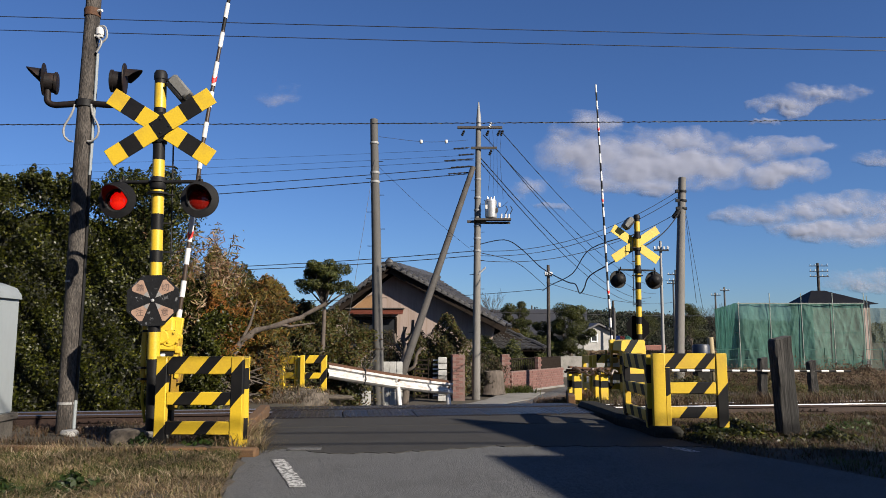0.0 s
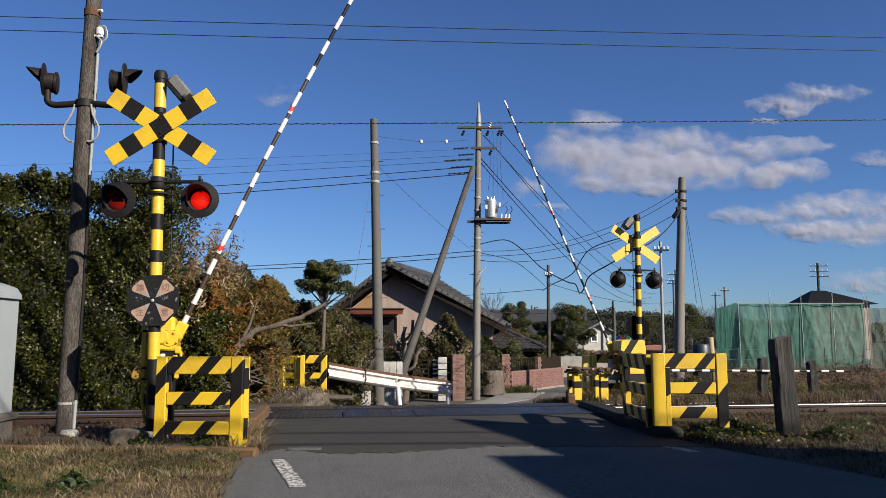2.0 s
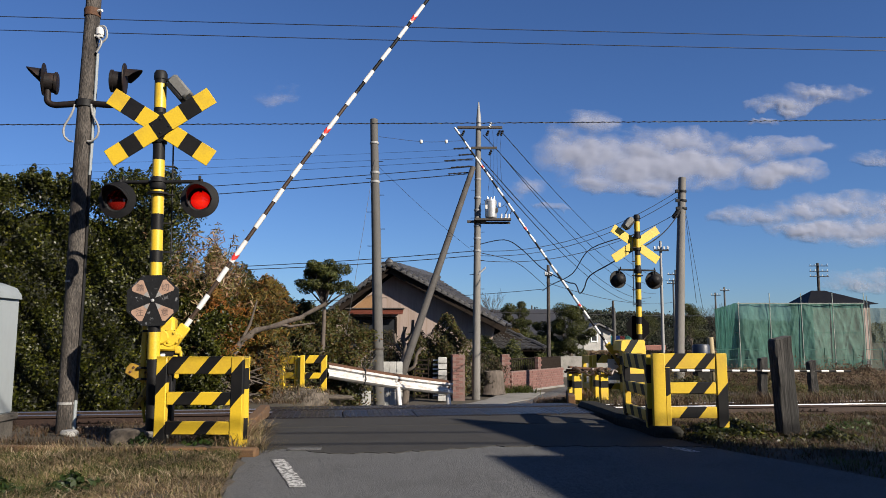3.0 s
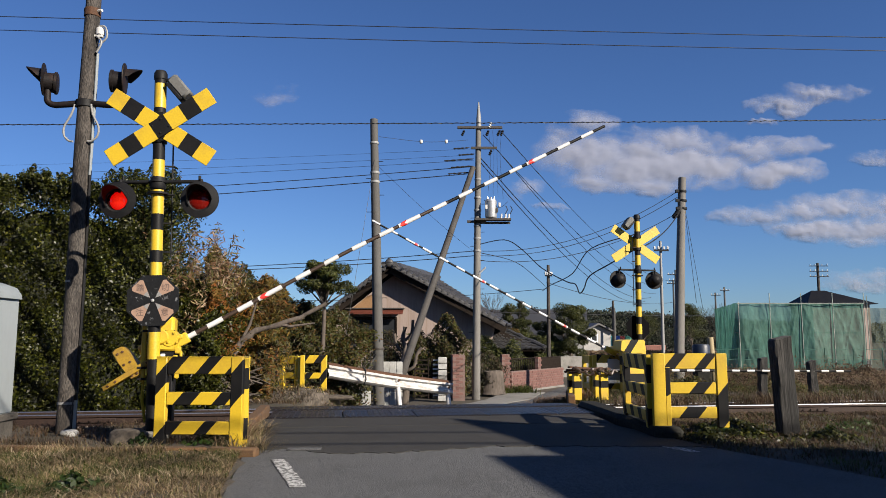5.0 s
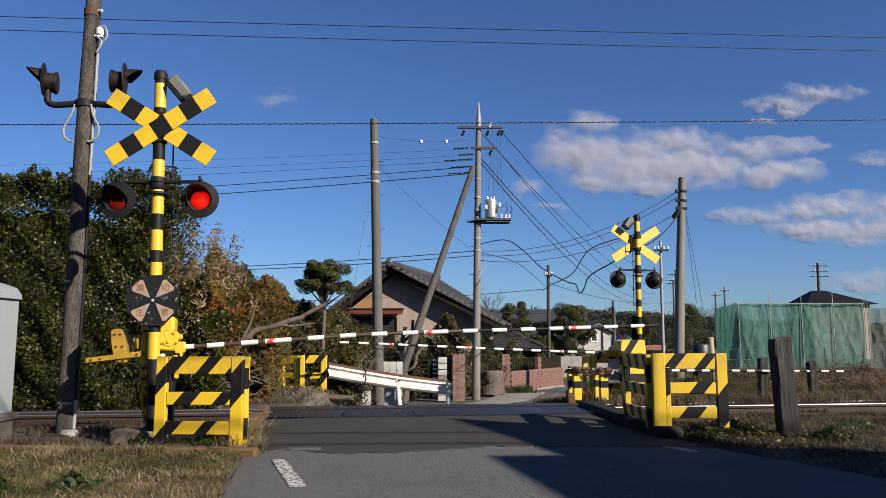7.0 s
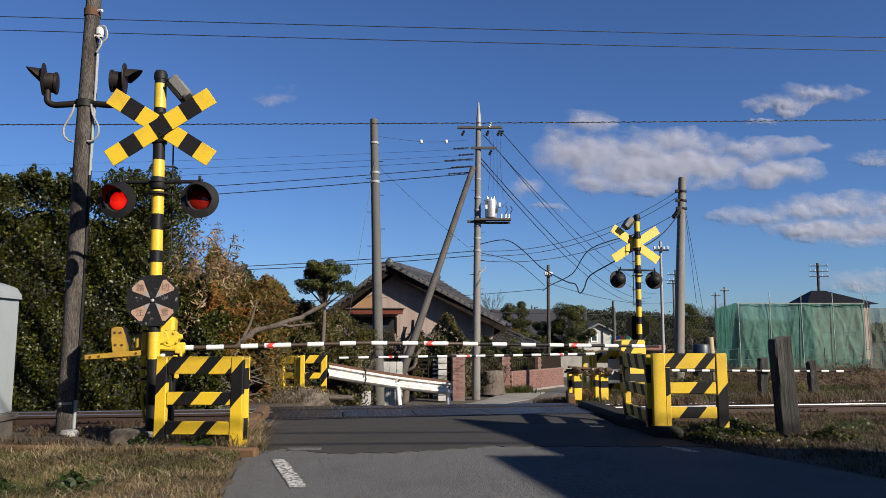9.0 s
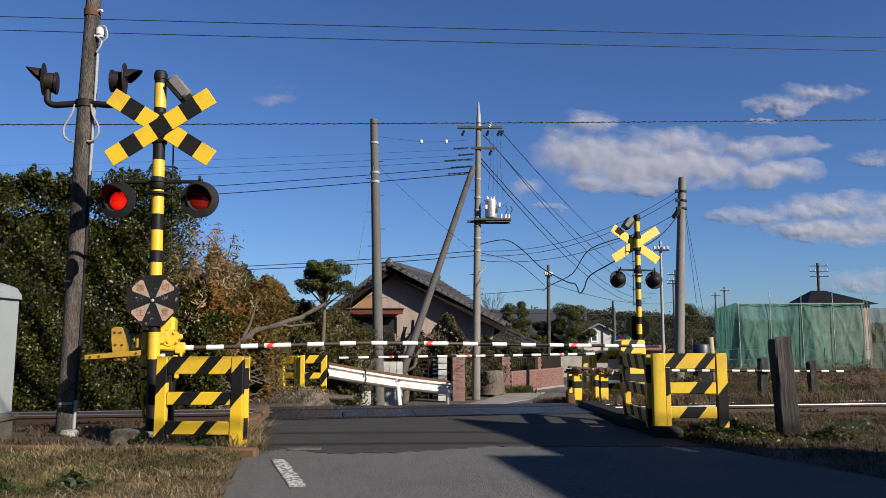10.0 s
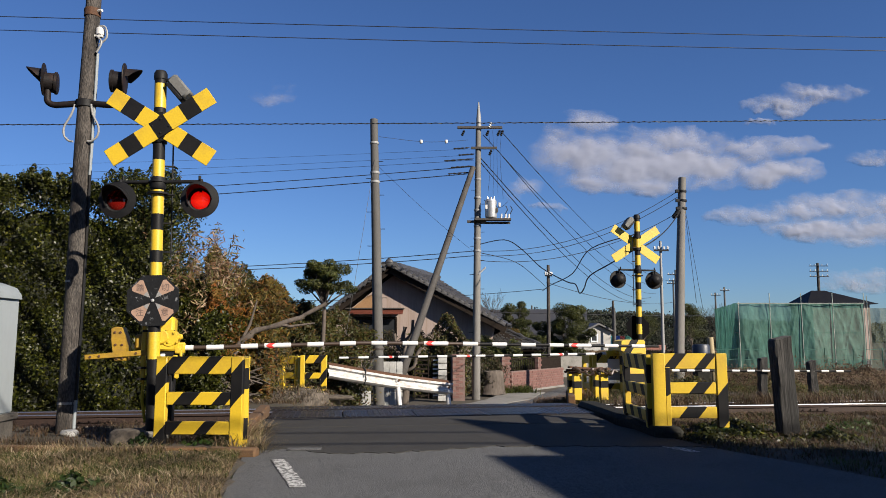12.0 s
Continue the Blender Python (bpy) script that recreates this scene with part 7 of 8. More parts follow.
def earth_bank():
    """Low heap of earth at the foot of the barricade by the guard rail."""
    n, m = 40, 26
    gx, gy = np.meshgrid(np.linspace(-1, 1, n), np.linspace(-1, 1, m))
    x, y = -2.62 + gx * 0.85, 13.95 + gy * 0.62 + 0.10 * gx
    rise = np.clip(1 - gx ** 4, 0, 1) * np.clip(1 - gy ** 2, 0, 1)
    bumps = np.array([[noise.fractal(Vector((a * 3.0, b * 3.0, 2.0)), 0.8, 2.1, 5) for a, b in zip(ra, rb)] for ra, rb in zip(x, y)])
    z = ground_height(x.ravel(), y.ravel()).reshape(x.shape) - 0.03 + rise * (0.20 + 0.09 * bumps)
    i = (np.arange(m - 1)[:, None] * n + np.arange(n - 1)[None]).ravel()[:, None]
    me = raw_mesh("earth_bank", np.stack([x, y, z], 2).reshape(-1, 3), i + np.array([[0, 1, n + 1, n]]), EARTH)
    ob = new("earth_bank", me)
    tagged(ob, "low heap of dry stony earth under the barricade", "earth bank", kind="structure")
    rng = np.random.default_rng(61)
    for k, (mat, count, tall, label) in enumerate(((BROWN_GRASS, 2600, 0.11, "dry brown weeds on the earth heap"), (GREEN_GRASS, 900, 0.13, "green weeds on the earth heap"), (STRAW, 700, 0.10, "bleached straw on the earth heap"))):
        pick = rng.integers(0, x.size, count)
        p = np.stack([x.ravel()[pick] + rng.normal(0, 0.04, count), y.ravel()[pick] + rng.normal(0, 0.04, count), z.ravel()[pick] - 0.015], 1)
        p = p[noise_field(p[:, 0] * 3, p[:, 1] * 3, 5 + k) + rng.normal(0, 0.3, count) > -0.1]
        ob = new("dry_grass" if k != 1 else "green_grass", blades("bank_grass", p, tall, 0.004, 1.1, mat, rng))
        tagged(ob, label, "grass", kind="stuff")


def verge_stones():
    for x, y, w, h, m, label in ((-2.92, 6.98, 0.32, 0.17, EARTH, "rough grey stone lying on the verge"), (-3.85, 7.75, 0.16, 0.08, PANEL_WHITE, "small pale stone at the pole's foot"), (-2.45, 14.2, 1.5, 0.10, EARTH, "low bank of stony earth under the barricade"), (-3.9, 14.0, 0.7, 0.25, CONCRETE, "pale broken concrete block")):
        bm = bmesh.new()
        bmesh.ops.create_icosphere(bm, subdivisions=3, radius=0.5)
        for v in bm.verts:
            n = noise.noise(v.co * 3 + Vector((x, y, 0)))
            v.co = Vector((max(min(v.co.x, 0.4), -0.4) * w * 1.2, v.co.y * min(w, 0.4), max(min(v.co.z, 0.36), -0.4) * h * 1.3)) * (1 + 0.16 * n)
        z = float(ground_height(x, y))
        solid("stone", bm, m, pose(x, y, z + h * 0.28), label, "stone", "verge stones")


verge_stones()

# ---- grass, weeds, shrubs, trees ----
def scatter(name, label, x0, x1, y0, y1, n, height, width, lean, material, seed, keep=None, clump=0.0, category="grass", margin=-0.10):
    rng = np.random.default_rng(seed)
    if clump:
        m = max(1, n // 26)
        cx, cy = rng.uniform(x0, x1, m), rng.uniform(y0, y1, m)
        i = rng.integers(0, m, n)
        x, y = cx[i] + rng.normal(0, clump, n), cy[i] + rng.normal(0, clump, n)
    else:
        x, y = rng.uniform(x0, x1, n), rng.uniform(y0, y1, n)
    ok = ~on_road(x, y, margin)
    if keep is not None:
        ok &= keep(x, y, rng)
    x, y = x[ok], y[ok]
    p = np.stack([x, y, ground_height(x, y) - 0.01], 1)
    ob = new(name, blades(name, p, height, width, lean, material, rng))
    return tagged(ob, label, category, kind="stuff")


AUTUMN_GRASS = leafy("russet_dry_grass", [(0.24, 0.125, 0.050), (0.17, 0.085, 0.034), (0.30, 0.19, 0.09), (0.09, 0.055, 0.024)], 0.3, 0.3)
STRAW = leafy("bleached_straw", [(0.338, 0.272, 0.184), (0.236, 0.176, 0.111), (0.383, 0.317, 0.229), (0.176, 0.125, 0.0736)], 0.7, 0.3)
earth_bank()


def off_track(x, y, rng):
    s = track_distance(x, y)
    return (s < -0.80) | (s > 1.8)


def past_lane(x, y, rng):
    """The field past the rails, on the far side of the lane."""
    return (track_distance(x, y) > 1.5) & (x > np.interp(y, RIGHT[:, 1], RIGHT[:, 0]))


def patchy(k, cut):
    return lambda x, y, rng: (wave(x, y, k) + rng.normal(0, 0.25, len(x)) > cut) & off_track(x, y, rng)


scatter("dry_grass", "matted dry tan grass on the road verge", -6.5, -1.0, 3.2, 6.28, 90000, 0.055, 0.0026, 1.8, DRY_GRASS, 11, off_track, clump=0.06, margin=-0.16)
scatter("dry_grass", "dry tan grass tufts beside the track", -9.5, -2.0, 6.8, 10.3, 16000, 0.10, 0.003, 1.2, BROWN_GRASS, 12, off_track, clump=0.08)
scatter("green_grass", "short green grass patches on the verge", -6.5, -1.2, 3.2, 6.28, 52000, 0.065, 0.0032, 1.1, GREEN_GRASS, 13, patchy(0.9, -0.2), clump=0.05)
scatter("dry_grass", "straw tufts at the kerb corner", -1.95, -1.45, 6.62, 8.6, 3800, 0.17, 0.003, 1.6, DRY_GRASS, 14, lambda x, y, r: x < np.interp(y, [6.2, 7, 9.6], [-1.35, -1.68, -2.2]), clump=0.09, margin=-0.4)
scatter("dry_grass", "pale straw tufts on the road verge", -6.5, -1.3, 3.4, 6.25, 3500, 0.085, 0.0026, 1.9, STRAW, 24, patchy(1.3, -0.05), clump=0.035)
scatter("green_grass", "green weeds on the shaded verge", 2.0, 12, 4.6, 11.6, 26000, 0.06, 0.004, 1.2, GREEN_GRASS, 15, off_track, clump=0.09)
scatter("dry_grass", "dry grass on the shaded verge", 2.0, 12, 4.6, 11.5, 30000, 0.06, 0.003, 1.5, BROWN_GRASS, 16, off_track, clump=0.09)
scatter("brown_grass", "short brown weeds on the shaded verge", 2.3, 12, 6.4, 11.4, 40000, 0.07, 0.004, 1.2, BROWN_GRASS, 27, off_track, clump=0.1)
scatter("brown_grass", "rank brown weeds in the field past the rails", 2.6, 28, 12.4, 30, 60000, 0.12, 0.004, 0.9, BROWN_GRASS, 17, past_lane, clump=0.16)
scatter("dry_grass", "pale dry grass in the field past the rails", 2.4, 28, 12.4, 40, 36000, 0.10, 0.005, 1.0, DRY_GRASS, 18, past_lane, clump=0.15)
scatter("green_grass", "green weeds along the ballast", 2.4, 18, 11.8, 22, 34000, 0.13, 0.004, 0.9, GREEN_GRASS, 19, past_lane, clump=0.1)
scatter("brown_grass", "reddish withered weeds before the building site", 6, 32, 24, 42, 36000, 0.30, 0.008, 0.8, BROWN_GRASS, 26, past_lane, clump=0.3)
scatter("brown_grass", "withered weeds along the nearer rail", 2.75, 13, 9.5, 12.6, 7000, 0.17, 0.004, 0.7, BROWN_GRASS, 25, lambda x, y, r: np.abs(track_distance(x, y) + 0.80) < 0.35, clump=0.09)
scatter("brown_grass", "withered weeds between the rails", 2.6, 14, 10.6, 14.2, 36000, 0.34, 0.004, 0.7, BROWN_GRASS, 20, lambda x, y, r: (np.abs(track_distance(x, y) - 0.40) < 0.42), clump=0.08)
scatter("brown_grass", "withered weeds between the rails", -12, -2.9, 8.5, 11.9, 5000, 0.12, 0.004, 0.7, BROWN_GRASS, 21, lambda x, y, r: (np.abs(track_distance(x, y) - 0.45) < 0.42), clump=0.08)
scatter("dry_grass", "dry weeds round the barricade past the rails", -4.2, -1.6, 13.0, 16.5, 7000, 0.09, 0.004, 1.0, BROWN_GRASS, 22, None, clump=0.1)
scatter("green_grass", "green weeds by the garden wall", 2.05, 3.1, 24.9, 26.0, 900, 0.34, 0.008, 0.8, GREEN_GRASS, 23, None, clump=0.10, margin=-0.5)

scatter("dry_grass", "tan grass leaning over the kerb", -4.4, -2.35, 6.28, 6.42, 2200, 0.10, 0.0028, 1.1, DRY_GRASS, 29, patchy(2.1, -0.45), clump=0.05)
scatter("dry_grass", "orange-brown dry grass tuft at the lane's edge past the rails", 1.95, 2.62, 14.0, 15.1, 5200, 0.24, 0.005, 1.0, AUTUMN_GRASS, 28, None, clump=0.10, margin=-0.6)


def weed_patch(x, y, r, n, leaf, label, seed, material=None):
    rng = np.random.default_rng(seed)
    a, d = rng.uniform(0, 2 * np.pi, n), np.abs(rng.normal(0, r, n))
    px, py = x + np.cos(a) * d, y + np.sin(a) * d
    pz = ground_height(px, py) + rng.uniform(0.02, 0.12, n) * np.exp(-d / r)
    nr = np.stack([np.cos(a) * 0.5, np.sin(a) * 0.5 - 0.3, np.full(n, 0.9)], 1)
    ob = new("weed", cloud_of_leaves("weed", np.stack([px, py, pz], 1), nr, leaf, leaf * 0.62, material or GREEN_LEAF, rng))
    tagged(ob, label, "weed", kind="stuff")


GREEN_LEAF = leafy("bright_weed_leaf", [(0.0197, 0.0398, 0.00706), (0.0307, 0.0527, 0.00966), (0.0135, 0.0288, 0.00527)], 0.45, 0.3)
for k, (x, y, r, n, leaf) in enumerate(((-2.15, 6.92, 0.16, 70, 0.085), (-1.95, 6.95, 0.1, 40, 0.08), (-2.4, 4.9, 0.13, 60, 0.09), (-2.75, 4.7, 0.1, 40, 0.08), (3.95, 7.7, 0.14, 60, 0.06), (4.35, 8.1, 0.2, 50, 0.05), (2.95, 8.0, 0.2, 70, 0.08), (-2.75, 6.85, 0.1, 40, 0.07), (4.8, 8.6, 0.25, 70, 0.05), (-2.9, 14.0, 0.2, 80, 0.08))):
    weed_patch(x, y, r, n * 3, leaf * 0.6, "low clump of broad green weeds", k)
for k, (x, y, r) in enumerate(((2.75, 7.95, 0.28), (3.15, 7.75, 0.25), (3.3, 8.5, 0.3), (2.6, 7.45, 0.22), (3.9, 7.55, 0.2))):
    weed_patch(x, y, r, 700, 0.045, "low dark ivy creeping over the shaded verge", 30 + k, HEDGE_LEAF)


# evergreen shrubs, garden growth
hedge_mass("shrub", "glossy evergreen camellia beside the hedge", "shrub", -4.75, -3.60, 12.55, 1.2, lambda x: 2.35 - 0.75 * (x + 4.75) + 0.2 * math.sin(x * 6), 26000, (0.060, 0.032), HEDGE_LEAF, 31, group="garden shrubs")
hedge_mass("shrub", "dark overgrown garden shrubs behind a net fence", "shrub", -4.3, -1.9, 18.4, 2.0, lambda x: 1.45 + 0.22 * math.sin(x * 4) + 0.2 * (x < -3.0), 22000, (0.085, 0.036), GARDEN_LEAF, 32, slope=0.5, base=-0.6, lumps=0.5, group="garden shrubs")
hedge_mass("shrub", "tall mixed green and russet thicket behind a net fence", "shrub", -4.7, -2.9, 21.36, 1.3, lambda x: 2.5 - 0.62 * (x + 4.6) + 0.16 * math.sin(x * 9), 26000, (0.085, 0.034), GARDEN_LEAF, 38, slope=1.1, base=-0.5, lumps=0.5, group="garden shrubs")
hedge_mass("shrub", "green shrub in front of the old house", "shrub", -0.95, 0.75, 23.6, 1.2, lambda x: 1.55 + 0.25 * math.sin(x * 5 + 1) - 0.5 * abs(x - 0.1), 15000, (0.085, 0.036), GARDEN_LEAF, 33, slope=0, base=-0.8, lumps=0.4, group="garden shrubs")
hedge_mass("shrub", "dark shrub beside the utility pole", "shrub", 0.75, 1.95, 24.4, 1.0, lambda x: 0.6 + 0.2 * math.sin(x * 5) - 0.4 * (x - 0.9), 6000, (0.070, 0.030), MIXED_LEAF, 34, slope=0, base=-0.8, lumps=0.4, group="garden shrubs")
hedge_mass("shrub", "russet garden shrub under the old house", "shrub", -2.6, -0.7, 24.2, 1.5, lambda x: 1.0 + 0.25 * math.sin(x * 6), 10000, (0.085, 0.034), MIXED_LEAF, 35, slope=0, base=-0.8, lumps=0.4, group="garden shrubs")
hedge_mass("shrub", "rank reddish-brown weeds in the field", "shrub", 7.4, 15.0, 16.2, 3.0, lambda x: 0.22 + 0.14 * math.sin(x * 2.1) + 0.08 * math.sin(x * 5.3), 30000, (0.075, 0.020), BROWN_GRASS, 39, slope=0.1, base=-0.45, core=False, lumps=0.7, group="field weeds")
hedge_mass("shrub", "low green and brown weeds in the field", "shrub", 3.6, 8.2, 14.9, 2.6, lambda x: 0.02 + 0.12 * math.sin(x * 2.7) + 0.08 * math.sin(x * 6.1), 22000, (0.065, 0.020), GARDEN_LEAF, 40, slope=0.12, base=-0.4, core=False, lumps=0.6, group="field weeds")
hedge_mass("shrub", "dark growth behind the garden wall", "shrub", 2.3, 4.0, 23.1, 1.2, lambda x: 0.35 + 0.25 * math.sin(x * 5), 6500, (0.10, 0.045), TREE_LEAF, 36, slope=1.6, base=-0.8, lumps=0.4, group="garden shrubs")


hedge_mass("shrub", "dark shrub against the old house", "shrub", 1.3, 2.7, 26.8, 1.0, lambda x: 0.8 + 0.25 * math.sin(x * 5), 9000, (0.085, 0.036), TREE_LEAF, 37, slope=0.3, base=-0.8, lumps=0.4, group="garden shrubs")


def bamboo(x, y, h, lean, n, label, seed):
    """Thin arching canes with hanging dry leaves."""
    rng = np.random.default_rng(seed)
    t = thing("bamboo", pose(x, y, float(ground_height(x, y))), label, "bamboo", "bamboo clumps")
    pts, nrm = [], []
    for k in range(n):
        a = rng.uniform(-0.9, 0.9)
        hh = h * rng.uniform(0.6, 1.0)
        out = np.array([math.sin(a) * lean * rng.uniform(0.2, 1.0), rng.uniform(-0.35, 0.2), 0])
        base = np.array([rng.normal(0, 0.16), rng.normal(0, 0.12), 0])
        line = [base + out * (f ** 2.2) + np.array([0, 0, hh * (f - 0.22 * f ** 3.5)]) for f in np.linspace(0, 1, 9)]
        bm = bmesh.new()
        tube(bm, line, [0.011 * (1 - 0.85 * f) for f in np.linspace(0, 1, 9)], 5)
        part("cane", bm, CANE, t)
        for f in rng.uniform(0.3, 1.0, 170):
            i = min(int(f * 8), 7)
            p = line[i] + (line[i + 1] - line[i]) * (f * 8 - i)
            pts.append(p + rng.normal(0, 0.07, 3) - np.array([0, 0, 0.05]))
            nrm.append(rng.normal(0, 1, 3))
    rngl = np.random.default_rng(seed + 5)
    ob = new("foliage", cloud_of_leaves("foliage", np.array(pts), np.array(nrm), 0.16, 0.024, DRY_LEAF, rngl))
    ob.parent = t


CANE = surface("bamboo_cane", (0.132, 0.106, 0.0577), 0.6, vary=0.2, bump=0.05)
bamboo(-4.45, 12.4, 4.1, 0.9, 24, "arching dry bamboo with pinkish brown leaves", 41)
bamboo(-4.1, 12.8, 4.0, 0.55, 22, "arching dry bamboo with pinkish brown leaves", 42)
bamboo(-3.95, 13.3, 3.4, 0.28, 14, "dry bamboo with yellowing leaves", 43)
bamboo(-4.0, 12.6, 2.0, 0.7, 9, "low bamboo with yellowing leaves", 44)


def leaning_trunk():
    t = thing("tree", pose(-3.82, 12.7, -0.15), "half-fallen bare tree propped across the thicket", "tree", "trees")
    bm = bmesh.new()
    rng = random.Random(21)
    line = eased([(-0.12, 0, -0.1), (0.08, 0, 0.62), (0.34, 0.0, 1.08), (0.62, 0.0, 1.28), (1.0, 0.0, 1.40), (1.35, 0.05, 1.52), (1.8, 0.1, 1.78)], 5)
    n = len(line)
    tube(bm, [Vector(p) + Vector((rng.uniform(-0.014, 0.014), 0, rng.uniform(-0.014, 0.014))) for p in line], [float(np.interp(k / (n - 1), (0, 0.3, 1), (0.095, 0.058, 0.026))) * rng.uniform(0.82, 1.25) for k in range(n)], 10)
    part("trunk", bm, BARK, t)
    for a, b, c in (((0.34, 0.0, 1.08), (0.5, 0.0, 1.4), (0.62, -0.05, 1.8)), ((0.08, 0, 0.62), (-0.15, 0, 1.0), (-0.25, 0, 1.4)), ((1.0, 0.0, 1.40), (1.2, 0.0, 1.36), (1.6, 0.05, 1.42))):
        bm = bmesh.new()
        tube(bm, [a, b, c], [0.035, 0.025, 0.012], 7)
        part("limb", bm, BARK, t)


leaning_trunk()


def gnarled_tree():
    t = thing("tree", pose(-1.12, 21.6, -0.75), "gnarled pollarded tree with a pale knotty trunk", "tree", "trees")
    bm = bmesh.new()
    tube(bm, eased([(0, 0, -0.1), (0.05, 0, 0.5), (-0.06, 0, 0.95), (0.04, 0, 1.35), (-0.05, 0, 1.75), (0.02, 0, 2.1)], 4), [0.13, 0.125, 0.12, 0.11, 0.115, 0.13, 0.10, 0.10, 0.12, 0.09, 0.085, 0.10, 0.12, 0.08, 0.07, 0.06, 0.08, 0.06, 0.05, 0.05, 0.06][:21], 10)
    part("trunk", bm, BARK, t)
    for pts in ([(-0.02, 0, 0.8), (0.28, -0.05, 0.95), (0.36, 0, 1.3), (0.5, 0, 1.5)], [(0.0, 0, 1.3), (-0.22, 0, 1.55), (-0.3, 0, 1.9)], [(0.0, 0, 1.7), (0.2, 0, 1.9), (0.24, 0, 2.3)]):
        bm = bmesh.new()
        tube(bm, eased(pts, 3), 0.045, 8)
        part("limb", bm, BARK, t)


gnarled_tree()


def garden_stump():
    """Broad cut stump with thin dead suckers beside the gate."""
    t = thing("tree_stump", pose(1.62, 24.4, -0.74), "broad grey-brown tree stump with thin dead suckers", "tree stump")
    rng = random.Random(9)
    bm = bmesh.new()
    n = 18
    rings = []
    for z, r in ((-0.05, 0.40), (0.10, 0.36), (0.30, 0.335), (0.52, 0.325), (0.66, 0.31), (0.70, 0.25)):
        rings.append([bm.verts.new((r * (1 + 0.10 * math.sin(3 * a + 1) + 0.05 * math.sin(7 * a + z * 3) + rng.uniform(-0.03, 0.03)) * math.cos(a), 0.8 * r * math.sin(a), z + rng.uniform(-0.02, 0.02))) for a in (2 * math.pi * k / n for k in range(n))])
    for p, q in zip(rings, rings[1:]):
        for k in range(n):
            bm.faces.new((p[k], p[(k + 1) % n], q[(k + 1) % n], q[k]))
    bm.faces.new(rings[-1])
    part("stump", bm, BARK, t)
    for k in range(10):
        a = rng.uniform(0, math.pi)
        x, y = 0.30 * math.cos(a), 0.25 * math.sin(a)
        h = rng.uniform(0.7, 1.4)
        bend = rng.uniform(-0.2, 0.2)
        bm = bmesh.new()
        tube(bm, eased([(x, y, 0.1), (x * 1.2 + bend * 0.4, y * 1.1, h * 0.5), (x * 1.4 + bend, y * 1.2, h)], 3), [0.018 - 0.0018 * j for j in range(7)], 6)
        part("sucker", bm, BARK, t)


garden_stump()


def dead_brush():
    """Heap of cut branches beyond the track."""
    rng = random.Random(6)
    bm = bmesh.new()
    for k in range(90):
        x, y = rng.gauss(-3.75, 0.22), rng.gauss(12.9, 0.2)
        z = rng.uniform(-0.1, 0.5) * max(0.1, 1 - abs(x + 3.75))
        a = rng.uniform(-0.6, 0.6)
        L = rng.uniform(0.3, 0.8)
        tube(bm, [(x - math.cos(a) * L / 2, y, z), (x, y + rng.uniform(-0.1, 0.1), z + rng.uniform(0, 0.08)), (x + math.cos(a) * L / 2, y, z + math.sin(a) * L / 2)], 0.008 + 0.012 * rng.random() ** 3, 5)
    ob = solid("brushwood", bm, BARK, Matrix(), "heap of dead cut branches beside the track", "brushwood", kind="stuff")


dead_brush()
for x, y, h, r, ch, n, lab, seed, mat in (
        (4.75, 48, 2.2, 1.05, 1.9, 2600, "dark cloud-pruned garden pine", 51, None),
        (6.9, 40, 1.2, 1.25, 2.3, 4200, "rounded dark green garden tree", 52, None),
        (5.6, 41, 1.0, 0.9, 1.6, 2600, "dark green garden tree behind the lane", 53, None),
        (5.0, 38, 0.9, 0.75, 1.0, 1800, "bushy garden tree behind the wall", 54, None),
        (3.8, 44, 1.3, 0.8, 1.2, 1400, "brownish autumn garden tree by the house", 55, AUTUMN_LEAF),
        (21.5, 64, 2.0, 1.6, 2.6, 2200, "distant dark evergreen past the fields", 56, None),
        (19.5, 72, 2.0, 1.5, 2.2, 1800, "distant dark evergreen past the fields", 57, None)):
    tree(pose(x, y, -0.85), lab, h, r, ch, leaves=n * 8, seed=seed, clumps=34, trunk_r=0.1, puff=(0.20, 0.40), flat=0.8, leaf=(0.11, 0.030), material=mat)


def bare_tree(x, y, h, seed, label="leafless grey tree"):
    rng = random.Random(seed)
    t = thing("tree", pose(x, y, -0.85), label + " with fine twigs", "tree", "bare trees")
    bm = bmesh.new()
    def grow(p, d, L, r, depth):
        q = p + d * L
        tube(bm, [p, p.lerp(q, 0.5) + Vector((rng.uniform(-1, 1), 0, 0)) * L * 0.06, q], [r, r * 0.8, r * 0.6], 5 if depth < 2 else 3)
        if depth < 5:
            for _ in range(3 if depth < 3 else 2):
                grow(q, (d + Vector((rng.uniform(-0.6, 0.6), rng.uniform(-0.6, 0.6), rng.uniform(-0.05, 0.35)))).normalized(), L * rng.uniform(0.6, 0.8), r * 0.6, depth + 1)
    grow(Vector((0, 0, -0.1)), Vector((0, 0, 1)), h * 0.3, h * 0.014, 0)
    part("trunk", bm, BARK, t)


bare_tree(3.3, 46, 5.4, 3)
for k, (x, y, h) in enumerate(((24.5, 66, 5.2), (26.3, 70, 5.5), (27.6, 72, 5.8), (22.8, 68, 4.6))):
    bare_tree(x, y, h, 10 + k)


